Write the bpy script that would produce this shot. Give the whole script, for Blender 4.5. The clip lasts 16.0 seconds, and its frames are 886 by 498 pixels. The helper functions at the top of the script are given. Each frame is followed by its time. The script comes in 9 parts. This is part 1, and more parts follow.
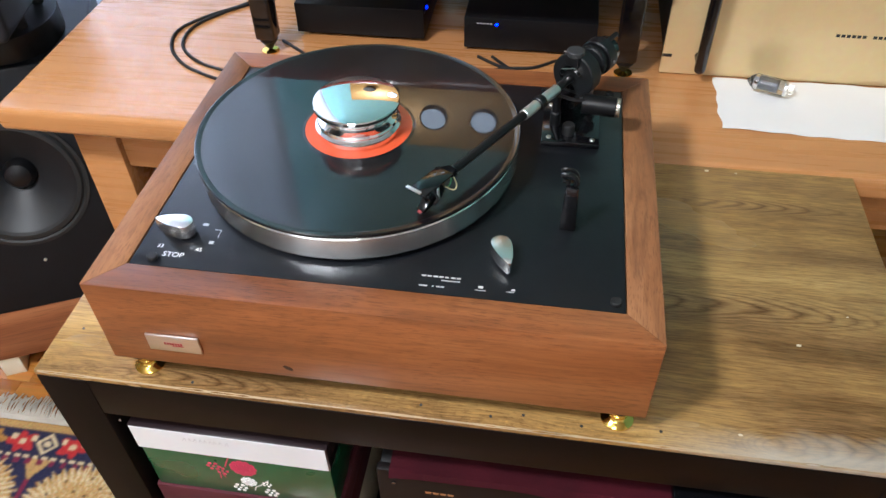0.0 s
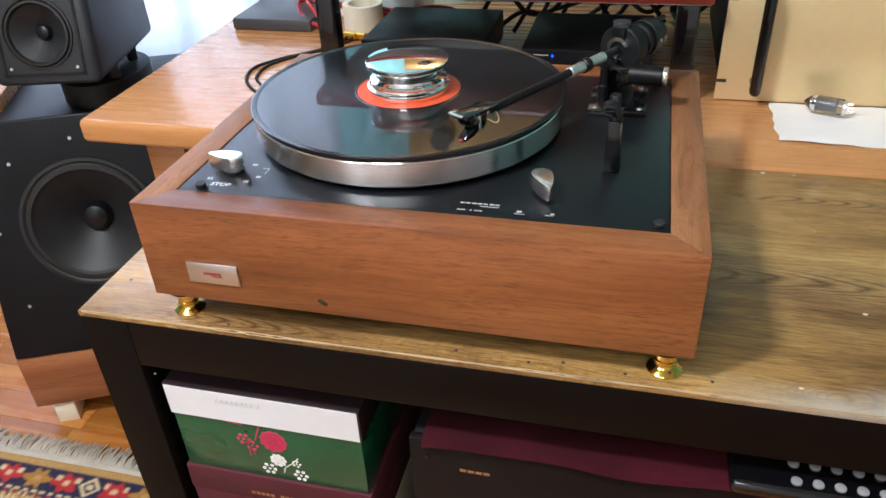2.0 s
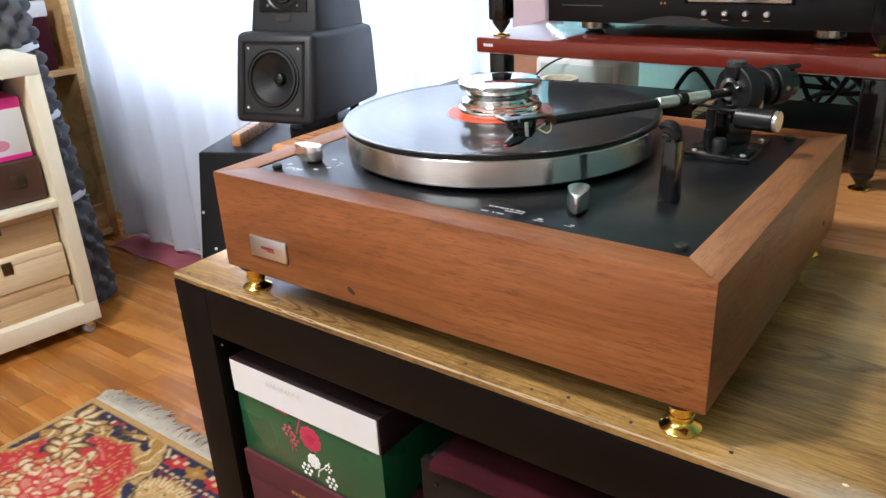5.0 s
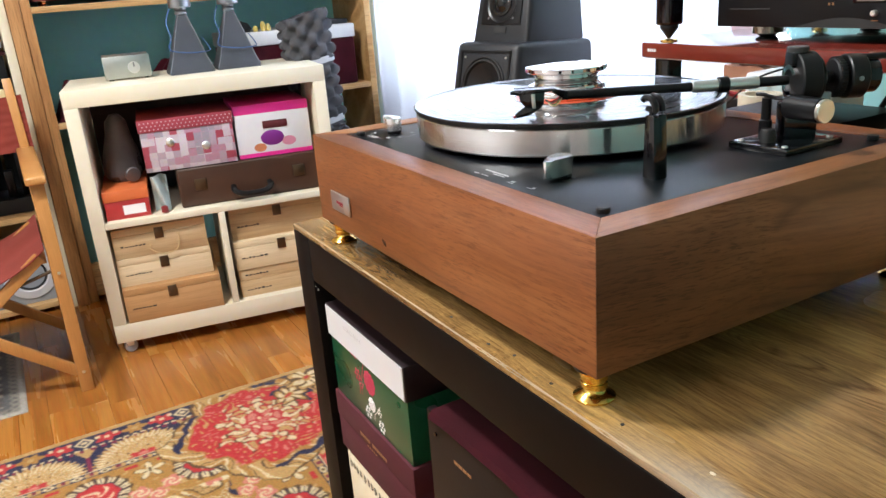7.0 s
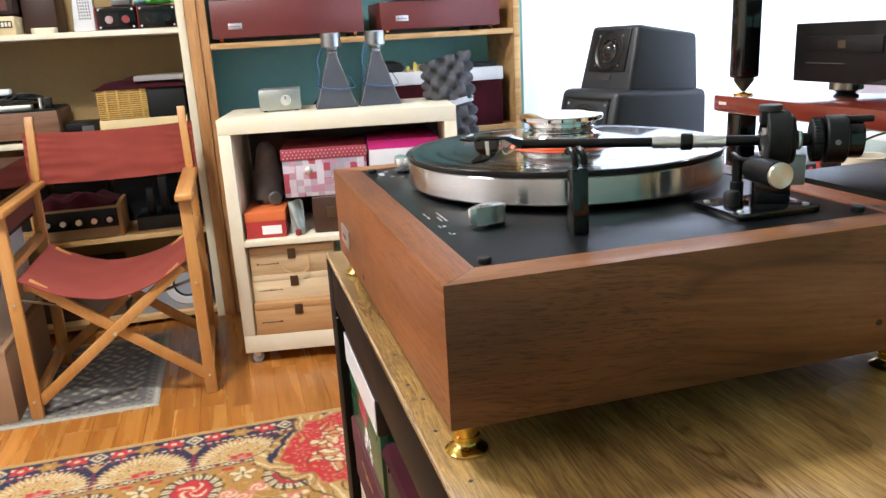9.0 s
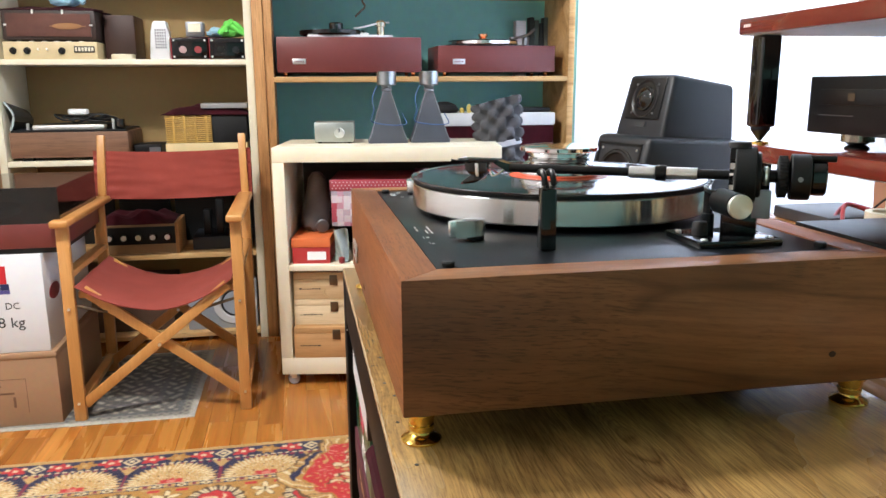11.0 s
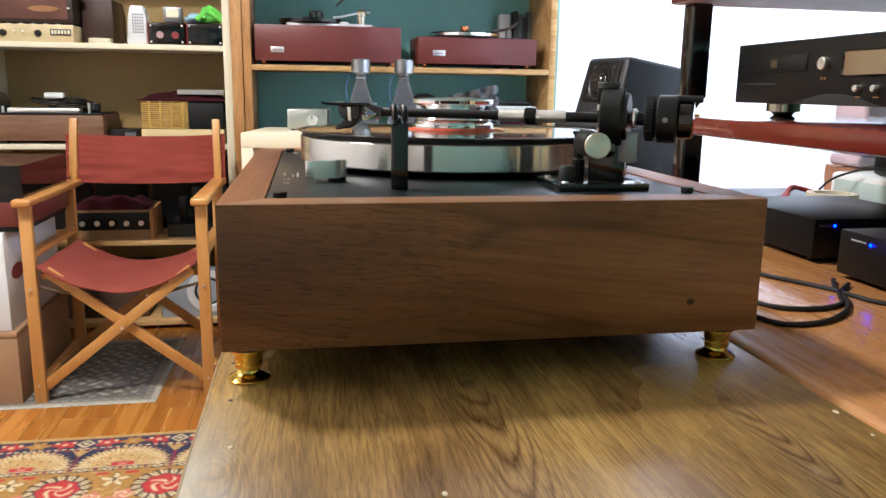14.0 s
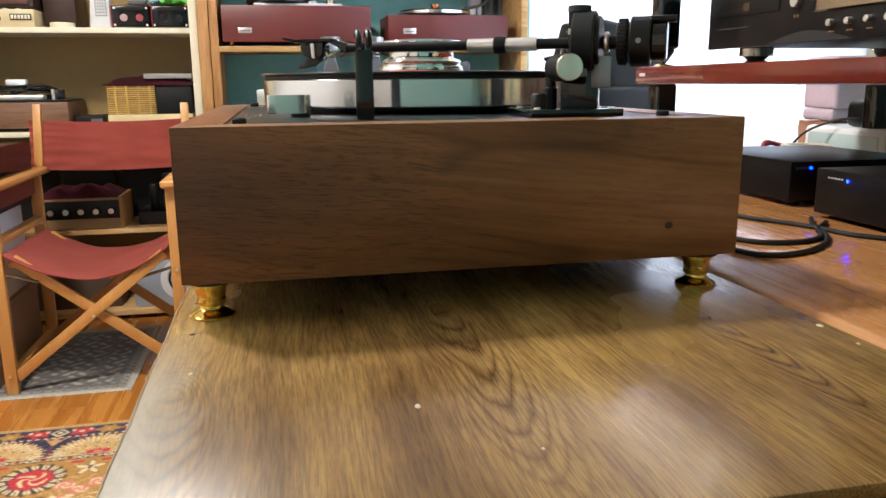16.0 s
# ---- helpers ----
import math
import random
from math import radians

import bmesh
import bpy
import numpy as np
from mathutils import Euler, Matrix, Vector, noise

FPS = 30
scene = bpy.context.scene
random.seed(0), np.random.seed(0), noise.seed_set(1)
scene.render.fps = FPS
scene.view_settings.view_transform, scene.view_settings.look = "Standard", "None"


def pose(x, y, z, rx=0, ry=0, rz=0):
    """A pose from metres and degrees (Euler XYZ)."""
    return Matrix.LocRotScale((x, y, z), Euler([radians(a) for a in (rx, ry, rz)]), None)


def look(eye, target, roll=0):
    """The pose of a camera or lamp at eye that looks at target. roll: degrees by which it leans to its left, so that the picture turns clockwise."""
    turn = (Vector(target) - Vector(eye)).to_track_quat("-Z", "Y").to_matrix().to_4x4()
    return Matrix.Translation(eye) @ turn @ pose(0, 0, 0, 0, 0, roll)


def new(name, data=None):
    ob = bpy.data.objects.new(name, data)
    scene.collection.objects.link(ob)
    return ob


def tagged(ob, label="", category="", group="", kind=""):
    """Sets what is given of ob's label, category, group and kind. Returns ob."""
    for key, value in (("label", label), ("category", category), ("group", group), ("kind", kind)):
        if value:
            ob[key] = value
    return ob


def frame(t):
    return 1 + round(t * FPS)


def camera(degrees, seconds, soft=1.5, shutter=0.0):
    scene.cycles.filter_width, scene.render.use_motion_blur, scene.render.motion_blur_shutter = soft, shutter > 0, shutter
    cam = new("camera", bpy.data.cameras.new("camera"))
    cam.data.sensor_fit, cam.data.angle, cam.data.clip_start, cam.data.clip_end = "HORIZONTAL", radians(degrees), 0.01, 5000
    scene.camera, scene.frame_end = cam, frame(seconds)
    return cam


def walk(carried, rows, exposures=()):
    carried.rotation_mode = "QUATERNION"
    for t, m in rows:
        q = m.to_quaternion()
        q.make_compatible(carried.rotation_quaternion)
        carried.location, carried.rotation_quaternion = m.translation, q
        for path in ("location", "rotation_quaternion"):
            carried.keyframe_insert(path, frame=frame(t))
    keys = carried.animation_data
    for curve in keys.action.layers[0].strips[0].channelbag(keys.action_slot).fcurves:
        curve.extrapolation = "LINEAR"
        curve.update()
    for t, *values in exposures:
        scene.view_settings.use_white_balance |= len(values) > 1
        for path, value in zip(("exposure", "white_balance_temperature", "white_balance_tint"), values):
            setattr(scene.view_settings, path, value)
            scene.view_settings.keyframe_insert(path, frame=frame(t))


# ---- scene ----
cam = camera(59.9, 16.0)
PATH = [
    (0, (-0.102, -0.376, 1.321), (-0.343, 1.035, -0.075), -1.4),
    (0.5, (-0.068, -0.415, 1.285), (-0.445, 1.047, -0.027), -1.3),
    (1, (-0.064, -0.439, 1.246), (-0.538, 1.063, 0.014), -2.9),
    (1.5, (-0.077, -0.453, 1.203), (-0.558, 1.089, 0.023), -3.4),
    (2, (-0.063, -0.476, 1.18), (-0.512, 1.133, 0.081), -3.0),
    (2.5, (-0.015, -0.463, 1.141), (-0.581, 1.185, 0.16), -2.6),
    (3, (0.033, -0.451, 1.113), (-0.761, 1.137, 0.192), -2.7),
    (3.5, (0.088, -0.451, 1.097), (-0.868, 1.057, 0.197), -3.9),
    (3.7, (0.103, -0.447, 1.098), (-0.914, 1.020, 0.195), -4.8),
    (5.8, (0.131, -0.400, 1.047), (-1.058, 1.028, 0.308), -1.0),
    (6, (0.167, -0.39, 1.039), (-1.072, 0.992, 0.293), -0.7),
    (6.5, (0.275, -0.328, 1.024), (-1.255, 0.755, 0.327), -2.8),
    (7, (0.331, -0.282, 1.019), (-1.328, 0.619, 0.359), -4.3),
    (7.5, (0.369, -0.221, 1.004), (-1.368, 0.548, 0.377), -4.0),
    (8, (0.386, -0.174, 1.002), (-1.405, 0.493, 0.413), -3.7),
    (8.5, (0.404, -0.13, 1.014), (-1.432, 0.444, 0.466), -4.2),
    (9, (0.412, -0.108, 1.01), (-1.451, 0.386, 0.478), -3.2),
    (9.2, (0.418, -0.101, 1.011), (-1.454, 0.363, 0.481), -2.8),
    (11.3, (0.477, -0.040, 0.987), (-1.453, 0.297, 0.586), -0.1),
    (11.5, (0.477, -0.023, 0.983), (-1.459, 0.293, 0.589), -0.0),
    (12, (0.49, 0.002, 0.972), (-1.461, 0.242, 0.605), 0.1),
    (12.5, (0.494, 0.026, 0.965), (-1.459, 0.253, 0.599), 0.1),
    (13, (0.491, 0.041, 0.954), (-1.456, 0.3, 0.576), 0.3),
    (13.5, (0.485, 0.049, 0.947), (-1.454, 0.352, 0.559), 0.7),
    (14, (0.481, 0.056, 0.94), (-1.448, 0.4, 0.537), 0.8),
    (14.5, (0.474, 0.054, 0.931), (-1.449, 0.421, 0.521), 0.3),
    (15, (0.476, 0.056, 0.919), (-1.447, 0.43, 0.513), 0.2),
    (15.5, (0.477, 0.06, 0.906), (-1.44, 0.454, 0.493), -0.1),
    (16, (0.471, 0.063, 0.895), (-1.442, 0.462, 0.468), -0.5),
]
walk(cam, [(t, look(eye, target, roll)) for t, eye, target, roll in PATH],
     [(0.0, -0.20, 5700, 10), (2.5, -0.21, 5850, 10), (3.5, -0.22, 6000, 10), (6.0, -0.15, 6050, 10), (9.0, 0.0, 6100, 10), (12.5, -0.04, 6150, 10), (14.0, -0.11, 6250, 10), (15.5, -0.11, 6400, 10), (16.0, -0.11, 6400, 10)])

# ---- world, lights, exposure ----
scene.view_settings.exposure = 0.0
world = bpy.data.worlds.new("room_sky")
scene.world = world
world.use_nodes = True
wn = world.node_tree
sky = wn.nodes.new("ShaderNodeTexSky")
sky.sky_type, sky.sun_disc = "NISHITA", False
sky.sun_elevation, sky.sun_rotation = radians(35), radians(20)
wn.links.new(sky.outputs[0], wn.nodes["Background"].inputs[0])
wn.nodes["Background"].inputs[1].default_value = 0.1


def area_lamp(name, m, sx, sy, watts, colour):
    data = bpy.data.lights.new(name, "AREA")
    data.shape, data.size, data.size_y = "RECTANGLE", sx, sy
    data.energy, data.color = watts, colour
    ob = new(name, data)
    ob.matrix_world = m
    return ob


# daylight in the window opening behind the curtain, and the ceiling lamp
area_lamp("window_light", look((-1.66, 1.27, 1.45), (-1.66, 0.0, 1.25)), 1.68, 1.56, 116, (0.93, 0.97, 1.0))
area_lamp("ceiling_light_glow", look((-0.94, -0.70, 2.38), (-0.94, -0.70, 0)), 0.24, 0.24, 62, (1.0, 0.95, 0.88))
# unseen fill lamp, added to brighten the fronts and the right end
area_lamp("ceiling_light_glow_front", look((-0.38, -1.50, 2.40), (-0.40, -1.3, 0)), 0.6, 0.5, 21, (1.0, 0.96, 0.90))

# ---- mesh helpers ----
PLACE = {}


def thing(name, label, category, loc=(0, 0, 0), rz=0.0, group="", kind=""):
    ob = new(name)
    ob.empty_display_size = 0.05
    m = pose(*loc, 0, 0, rz)
    ob.matrix_basis = m
    PLACE[ob] = m
    return tagged(ob, label, category, group, kind)


def mesh_of(name, bm, mats, smooth=True):
    me = bpy.data.meshes.new(name)
    bmesh.ops.recalc_face_normals(bm, faces=bm.faces)
    bm.to_mesh(me)
    bm.free()
    for m in (mats if isinstance(mats, (list, tuple)) else [mats]):
        me.materials.append(m)
    if smooth:
        me.shade_smooth()
        me.set_sharp_from_angle(angle=radians(32))
    return me


def part(name, bm, mat, parent, label="", local=False, smooth=True):
    """One mesh object under a thing or part; coordinates are the world's unless local."""
    me = mesh_of(name, bm, mat, smooth)
    m = PLACE[parent]
    if not local:
        me.transform(m.inverted())
    ob = new(name, me)
    ob.parent = parent
    PLACE[ob] = m
    return tagged(ob, label)


def single(name, bm, mat, label, category, group="", kind="", smooth=True, base=None):
    me = mesh_of(name, bm, mat, smooth)
    ob = new(name, me)
    if base is not None:
        me.transform(Matrix.Translation(base).inverted())
        ob.location = base
    PLACE[ob] = Matrix.Translation(base or (0, 0, 0))
    return tagged(ob, label, category, group, kind)


def box(bm, x0, x1, y0, y1, z0, z1, bevel=0.0, seg=2, m=None):
    vs = [bm.verts.new((x, y, z)) for z in (z0, z1) for y in (y0, y1) for x in (x0, x1)]
    fs = [bm.faces.new([vs[i] for i in q]) for q in ((0, 2, 3, 1), (4, 5, 7, 6), (0, 1, 5, 4), (2, 6, 7, 3), (0, 4, 6, 2), (1, 3, 7, 5))]
    if bevel > 0:
        es = {e for f in fs for e in f.edges}
        r = bmesh.ops.bevel(bm, geom=list(es), offset=bevel, segments=seg, affect="EDGES", profile=0.5)
        vs = list({v for f in r["faces"] for v in f.verts} | {v for v in vs if v.is_valid})
    if m is not None:
        bmesh.ops.transform(bm, matrix=m, verts=[v for v in vs if v.is_valid])
    return bm


def boxed(x0, x1, y0, y1, z0, z1, bevel=0.0, seg=2, m=None):
    return box(bmesh.new(), x0, x1, y0, y1, z0, z1, bevel, seg, m)


def lathe(bm, profile, seg=32, m=None, cap=True):
    """Turns (radius, height) pairs round z."""
    rings = []
    for r, z in profile:
        if r < 1e-6:
            rings.append([bm.verts.new((0, 0, z))])
        else:
            rings.append([bm.verts.new((r * math.cos(2 * math.pi * i / seg), r * math.sin(2 * math.pi * i / seg), z)) for i in range(seg)])
    for a, b in zip(rings, rings[1:]):
        for i in range(seg):
            j = (i + 1) % seg
            q = [a[i % len(a)], a[j % len(a)], b[j % len(b)], b[i % len(b)]]
            q = [v for n, v in enumerate(q) if v not in q[:n]]
            if len(q) > 2:
                bm.faces.new(q)
    if cap:
        for r in (rings[0], rings[-1]):
            if len(r) > 2:
                bm.faces.new(r)
    if m is not None:
        bmesh.ops.transform(bm, matrix=m, verts=[v for r in rings for v in r])
    return bm


def rod(bm, a, b, r, seg=16, r2=None, bevel=0.0):
    """A round bar from a to b."""
    a, b = Vector(a), Vector(b)
    d = b - a
    n = d.length
    r2 = r if r2 is None else r2
    m = Matrix.Translation(a) @ d.to_track_quat("Z", "Y").to_matrix().to_4x4()
    e = bevel
    prof = [(r - e, 0), (r, e), (r2, n - e), (r2 - e, n)] if e > 0 else [(r, 0), (r2, n)]
    return lathe(bm, prof, seg, m)


def prism(bm, outline, z0, z1, bevel=0.0, m=None):
    """An upright prism over a plan outline."""
    lo = [bm.verts.new((x, y, z0)) for x, y in outline]
    hi = [bm.verts.new((x, y, z1)) for x, y in outline]
    n = len(lo)
    fs = [bm.faces.new(lo[::-1]), bm.faces.new(hi)]
    for i in range(n):
        fs.append(bm.faces.new((lo[i], lo[(i + 1) % n], hi[(i + 1) % n], hi[i])))
    vs = lo + hi
    if bevel > 0:
        es = {e for f in fs for e in f.edges}
        r = bmesh.ops.bevel(bm, geom=list(es), offset=bevel, segments=2, affect="EDGES", profile=0.5)
        vs = list({v for f in r["faces"] for v in f.verts} | {v for v in vs if v.is_valid})
    if m is not None:
        bmesh.ops.transform(bm, matrix=m, verts=[v for v in vs if v.is_valid])
    return bm


def smooth_path(pts, n=8):
    """Catmull-Rom through the points."""
    p = [Vector(q) for q in pts]
    p = [p[0] * 2 - p[1], *p, p[-1] * 2 - p[-2]]
    out = []
    for i in range(1, len(p) - 2):
        for k in range(n):
            t = k / n
            a, b, c, d = p[i - 1:i + 3]
            out.append(0.5 * ((2 * b) + (c - a) * t + (2 * a - 5 * b + 4 * c - d) * t * t + (3 * b - a - 3 * c + d) * t ** 3))
    return out + [p[-2]]


def tube(bm, pts, r, seg=8, n=8):
    """A bent round cable along points."""
    path = smooth_path(pts, n)
    rings = []
    up = Vector((0, 0, 1))
    for i, p in enumerate(path):
        d = (path[min(i + 1, len(path) - 1)] - path[max(i - 1, 0)]).normalized()
        s = d.cross(up)
        s = s.normalized() if s.length > 1e-4 else Vector((1, 0, 0))
        u = s.cross(d)
        rings.append([bm.verts.new(p + r * (math.cos(2 * math.pi * k / seg) * s + math.sin(2 * math.pi * k / seg) * u)) for k in range(seg)])
    for a, b in zip(rings, rings[1:]):
        for k in range(seg):
            bm.faces.new((a[k], a[(k + 1) % seg], b[(k + 1) % seg], b[k]))
    bm.faces.new(rings[0][::-1]), bm.faces.new(rings[-1])
    return bm


def grid_sheet(bm, nx, ny, f):
    """A sheet of quads with corners at f(u, v)."""
    vs = [[bm.verts.new(f(i / nx, j / ny)) for j in range(ny + 1)] for i in range(nx + 1)]
    for i in range(nx):
        for j in range(ny):
            bm.faces.new((vs[i][j], vs[i + 1][j], vs[i + 1][j + 1], vs[i][j + 1]))
    return vs


def thick_sheet(nx, ny, f, t):
    """A cloth of thickness t."""
    bm = bmesh.new()
    grid_sheet(bm, nx, ny, f)
    bm.normal_update()
    bmesh.ops.solidify(bm, geom=bm.faces[:], thickness=t)
    return bm


def words(name, text, size, mat, parent, m, depth=0.0002, label="", align="CENTER"):
    """Flat lettering in the built-in font, placed by m."""
    cu = bpy.data.curves.new(name, "FONT")
    cu.body, cu.size, cu.extrude = text, size, depth
    cu.align_x, cu.align_y = align, "CENTER"
    cu.resolution_u = 3
    tmp = bpy.data.objects.new(name + "_tmp", cu)
    me = bpy.data.meshes.new_from_object(tmp)
    bpy.data.objects.remove(tmp)
    me.materials.clear()
    me.materials.append(mat)
    me.transform(PLACE[parent].inverted() @ m)
    ob = new(name, me)
    ob.parent = parent
    PLACE[ob] = PLACE[parent]
    return tagged(ob, label)


# orientations for lettering and flat marks: text on top faces, on faces to -y, on faces to +x
ON_TOP = Matrix.Identity(4)
TO_FRONT = pose(0, 0, 0, 90, 0, 0)
TO_RIGHT = pose(0, 0, 0, 90, 0, 90)


def at(x, y, z, m):
    return Matrix.Translation((x, y, z)) @ m


# ---- materials ----
def mat_new(name):
    m = bpy.data.materials.new(name)
    m.use_nodes = True
    nt = m.node_tree
    return m, nt, nt.nodes["Principled BSDF"]


def coords(nt, scale=(1, 1, 1), jitter=True):
    tc = nt.nodes.new("ShaderNodeTexCoord")
    mp = nt.nodes.new("ShaderNodeMapping")
    mp.inputs["Scale"].default_value = scale
    nt.links.new(tc.outputs["Object"], mp.inputs["Vector"])
    if jitter:
        oi = nt.nodes.new("ShaderNodeObjectInfo")
        mu = nt.nodes.new("ShaderNodeMath")
        mu.operation = "MULTIPLY"
        mu.inputs[1].default_value = 7.0
        nt.links.new(oi.outputs["Random"], mu.inputs[0])
        cx = nt.nodes.new("ShaderNodeCombineXYZ")
        for i in range(3):
            nt.links.new(mu.outputs[0], cx.inputs[i])
        nt.links.new(cx.outputs[0], mp.inputs["Location"])
    return mp


def ramp(nt, stops):
    r = nt.nodes.new("ShaderNodeValToRGB")
    e = r.color_ramp.elements
    while len(e) < len(stops):
        e.new(0.5)
    for el, (p, c) in zip(e, stops):
        el.position, el.color = p, (*c, 1)
    return r


def noise_tex(nt, vec, scale, detail=4.0, rough=0.55, dist=0.0):
    n = nt.nodes.new("ShaderNodeTexNoise")
    n.inputs["Scale"].default_value = scale
    n.inputs["Detail"].default_value = detail
    n.inputs["Roughness"].default_value = rough
    n.inputs["Distortion"].default_value = dist
    nt.links.new(vec.outputs[0], n.inputs["Vector"])
    return n


def bump(nt, src, bs, strength, dist=0.001):
    b = nt.nodes.new("ShaderNodeBump")
    b.inputs["Strength"].default_value = strength
    b.inputs["Distance"].default_value = dist
    nt.links.new(src, b.inputs["Height"])
    nt.links.new(b.outputs[0], bs.inputs["Normal"])


def mix_col(nt, fac, a, b, mode="MIX"):
    m = nt.nodes.new("ShaderNodeMix")
    m.data_type, m.blend_type = "RGBA", mode
    for sock, src in ((m.inputs[0], fac), (m.inputs[6], a), (m.inputs[7], b)):
        if isinstance(src, (int, float)):
            sock.default_value = src
        elif isinstance(src, tuple):
            sock.default_value = (*src, 1)
        else:
            nt.links.new(src, sock)
    return m.outputs[2]


def surface(name, colour, rough=0.5, metal=0.0, vary=0.15, scale=25.0, bumpy=0.08, coat=0.0, rvary=0.1, spec=0.5):
    """A plain painted, plastic or metal surface with soft mottling, wear in its gloss and fine relief."""
    m, nt, bs = mat_new(name)
    mp = coords(nt)
    n1 = noise_tex(nt, mp, scale * 0.25, 3)
    n2 = noise_tex(nt, mp, scale * 6, 5)
    dark = tuple(c * (1 - vary) for c in colour)
    light = tuple(min(1, c * (1 + vary * 0.6)) for c in colour)
    c1 = ramp(nt, [(0.3, dark), (0.7, light)])
    nt.links.new(n1.outputs["Fac"], c1.inputs[0])
    c2 = mix_col(nt, 0.12, c1.outputs[0], n2.outputs["Color"], "OVERLAY")
    nt.links.new(c2, bs.inputs["Base Color"])
    rr = nt.nodes.new("ShaderNodeMapRange")
    rr.inputs[3].default_value, rr.inputs[4].default_value = max(0.02, rough - rvary), min(1, rough + rvary)
    nt.links.new(n1.outputs["Fac"], rr.inputs[0])
    nt.links.new(rr.outputs[0], bs.inputs["Roughness"])
    bs.inputs["Metallic"].default_value = metal
    bs.inputs["Coat Weight"].default_value = coat
    bs.inputs["Specular IOR Level"].default_value = spec
    if bumpy:
        bump(nt, n2.outputs["Fac"], bs, bumpy)
    return m


def wood(name, dark, mid, light, axis=0, fine=1.0, rough=0.4, coat=0.0, figure=1.0, contrast=0.5, knots=0.0, dash_mix=0.5, dash_len=16.0):
    """Sawn wood with its grain along one axis: broad figure, pores, and now and then a knot."""
    m, nt, bs = mat_new(name)
    sc = [9.0 * figure] * 3
    sc[axis] = 0.9 * figure
    mp = coords(nt, tuple(sc))
    broad = noise_tex(nt, mp, 1.0, 3, 0.5, 0.9)
    sc2 = [90.0 * fine] * 3
    sc2[axis] = 4.0 * fine
    mp2 = coords(nt, tuple(sc2))
    pores = noise_tex(nt, mp2, 1.0, 6, 0.65, 0.3)
    bands = nt.nodes.new("ShaderNodeMath")
    bands.operation = "MULTIPLY"
    bands.inputs[1].default_value = 5.0
    nt.links.new(broad.outputs["Fac"], bands.inputs[0])
    frac = nt.nodes.new("ShaderNodeMath")
    frac.operation = "PINGPONG"
    frac.inputs[1].default_value = 1.0
    nt.links.new(bands.outputs[0], frac.inputs[0])
    mixf = nt.nodes.new("ShaderNodeMix")
    mixf.inputs[0].default_value = contrast
    nt.links.new(broad.outputs["Fac"], mixf.inputs[2])
    nt.links.new(frac.outputs[0], mixf.inputs[3])
    mix2 = nt.nodes.new("ShaderNodeMix")
    mix2.inputs[0].default_value = 0.45
    nt.links.new(mixf.outputs[0], mix2.inputs[2])
    nt.links.new(pores.outputs["Fac"], mix2.inputs[3])
    cr = ramp(nt, [(0.30, dark), (0.48, mid), (0.66, light)])
    nt.links.new(mix2.outputs[0], cr.inputs[0])
    sc4 = [420.0 * fine] * 3
    sc4[axis] = dash_len * fine
    mp4 = coords(nt, tuple(sc4))
    dash = noise_tex(nt, mp4, 1.0, 2, 0.5)
    dr = ramp(nt, [(0.36, (0.45, 0.42, 0.40)), (0.47, (1, 1, 1))])
    nt.links.new(dash.outputs["Fac"], dr.inputs[0])
    col = mix_col(nt, dash_mix, cr.outputs[0], dr.outputs[0], "MULTIPLY")
    if knots:
        mp3 = coords(nt, tuple(0.45 if i == axis else 1.0 for i in range(3)))
        vo = nt.nodes.new("ShaderNodeTexVoronoi")
        vo.inputs["Scale"].default_value = 7.0
        nt.links.new(mp3.outputs[0], vo.inputs["Vector"])
        kr = ramp(nt, [(0.03, (1, 1, 1)), (0.10, (0, 0, 0))])
        nt.links.new(vo.outputs["Distance"], kr.inputs[0])
        mu = nt.nodes.new("ShaderNodeMath")
        mu.operation = "MULTIPLY"
        mu.inputs[1].default_value = knots
        nt.links.new(kr.outputs[0], mu.inputs[0])
        col = mix_col(nt, mu.outputs[0], col, tuple(c * 0.35 for c in dark))
    nt.links.new(col, bs.inputs["Base Color"])
    rr = nt.nodes.new("ShaderNodeMapRange")
    rr.inputs[3].default_value, rr.inputs[4].default_value = rough - 0.08, rough + 0.12
    nt.links.new(pores.outputs["Fac"], rr.inputs[0])
    nt.links.new(rr.outputs[0], bs.inputs["Roughness"])
    bs.inputs["Coat Weight"].default_value = coat
    bs.inputs["Coat Roughness"].default_value = 0.12
    bump(nt, pores.outputs["Fac"], bs, 0.15, 0.0006)
    return m


def metal(name, colour, rough=0.2, brushed=None, vary=0.1):
    """Bare metal; brushed is the axis round which or along which the lines run."""
    m, nt, bs = mat_new(name)
    bs.inputs["Metallic"].default_value = 1.0
    sc = [60.0, 60.0, 60.0]
    if brushed is not None:
        sc = [4.0, 4.0, 4.0]
        sc[brushed] = 900.0
    mp = coords(nt, tuple(sc))
    n = noise_tex(nt, mp, 1.0, 4, 0.6)
    c = ramp(nt, [(0.3, tuple(x * (1 - vary) for x in colour)), (0.7, colour)])
    nt.links.new(n.outputs["Fac"], c.inputs[0])
    nt.links.new(c.outputs[0], bs.inputs["Base Color"])
    rr = nt.nodes.new("ShaderNodeMapRange")
    rr.inputs[3].default_value, rr.inputs[4].default_value = max(0.02, rough * 0.7), rough * 1.35
    nt.links.new(n.outputs["Fac"], rr.inputs[0])
    nt.links.new(rr.outputs[0], bs.inputs["Roughness"])
    if brushed is not None:
        bump(nt, n.outputs["Fac"], bs, 0.12, 0.0003)
    return m


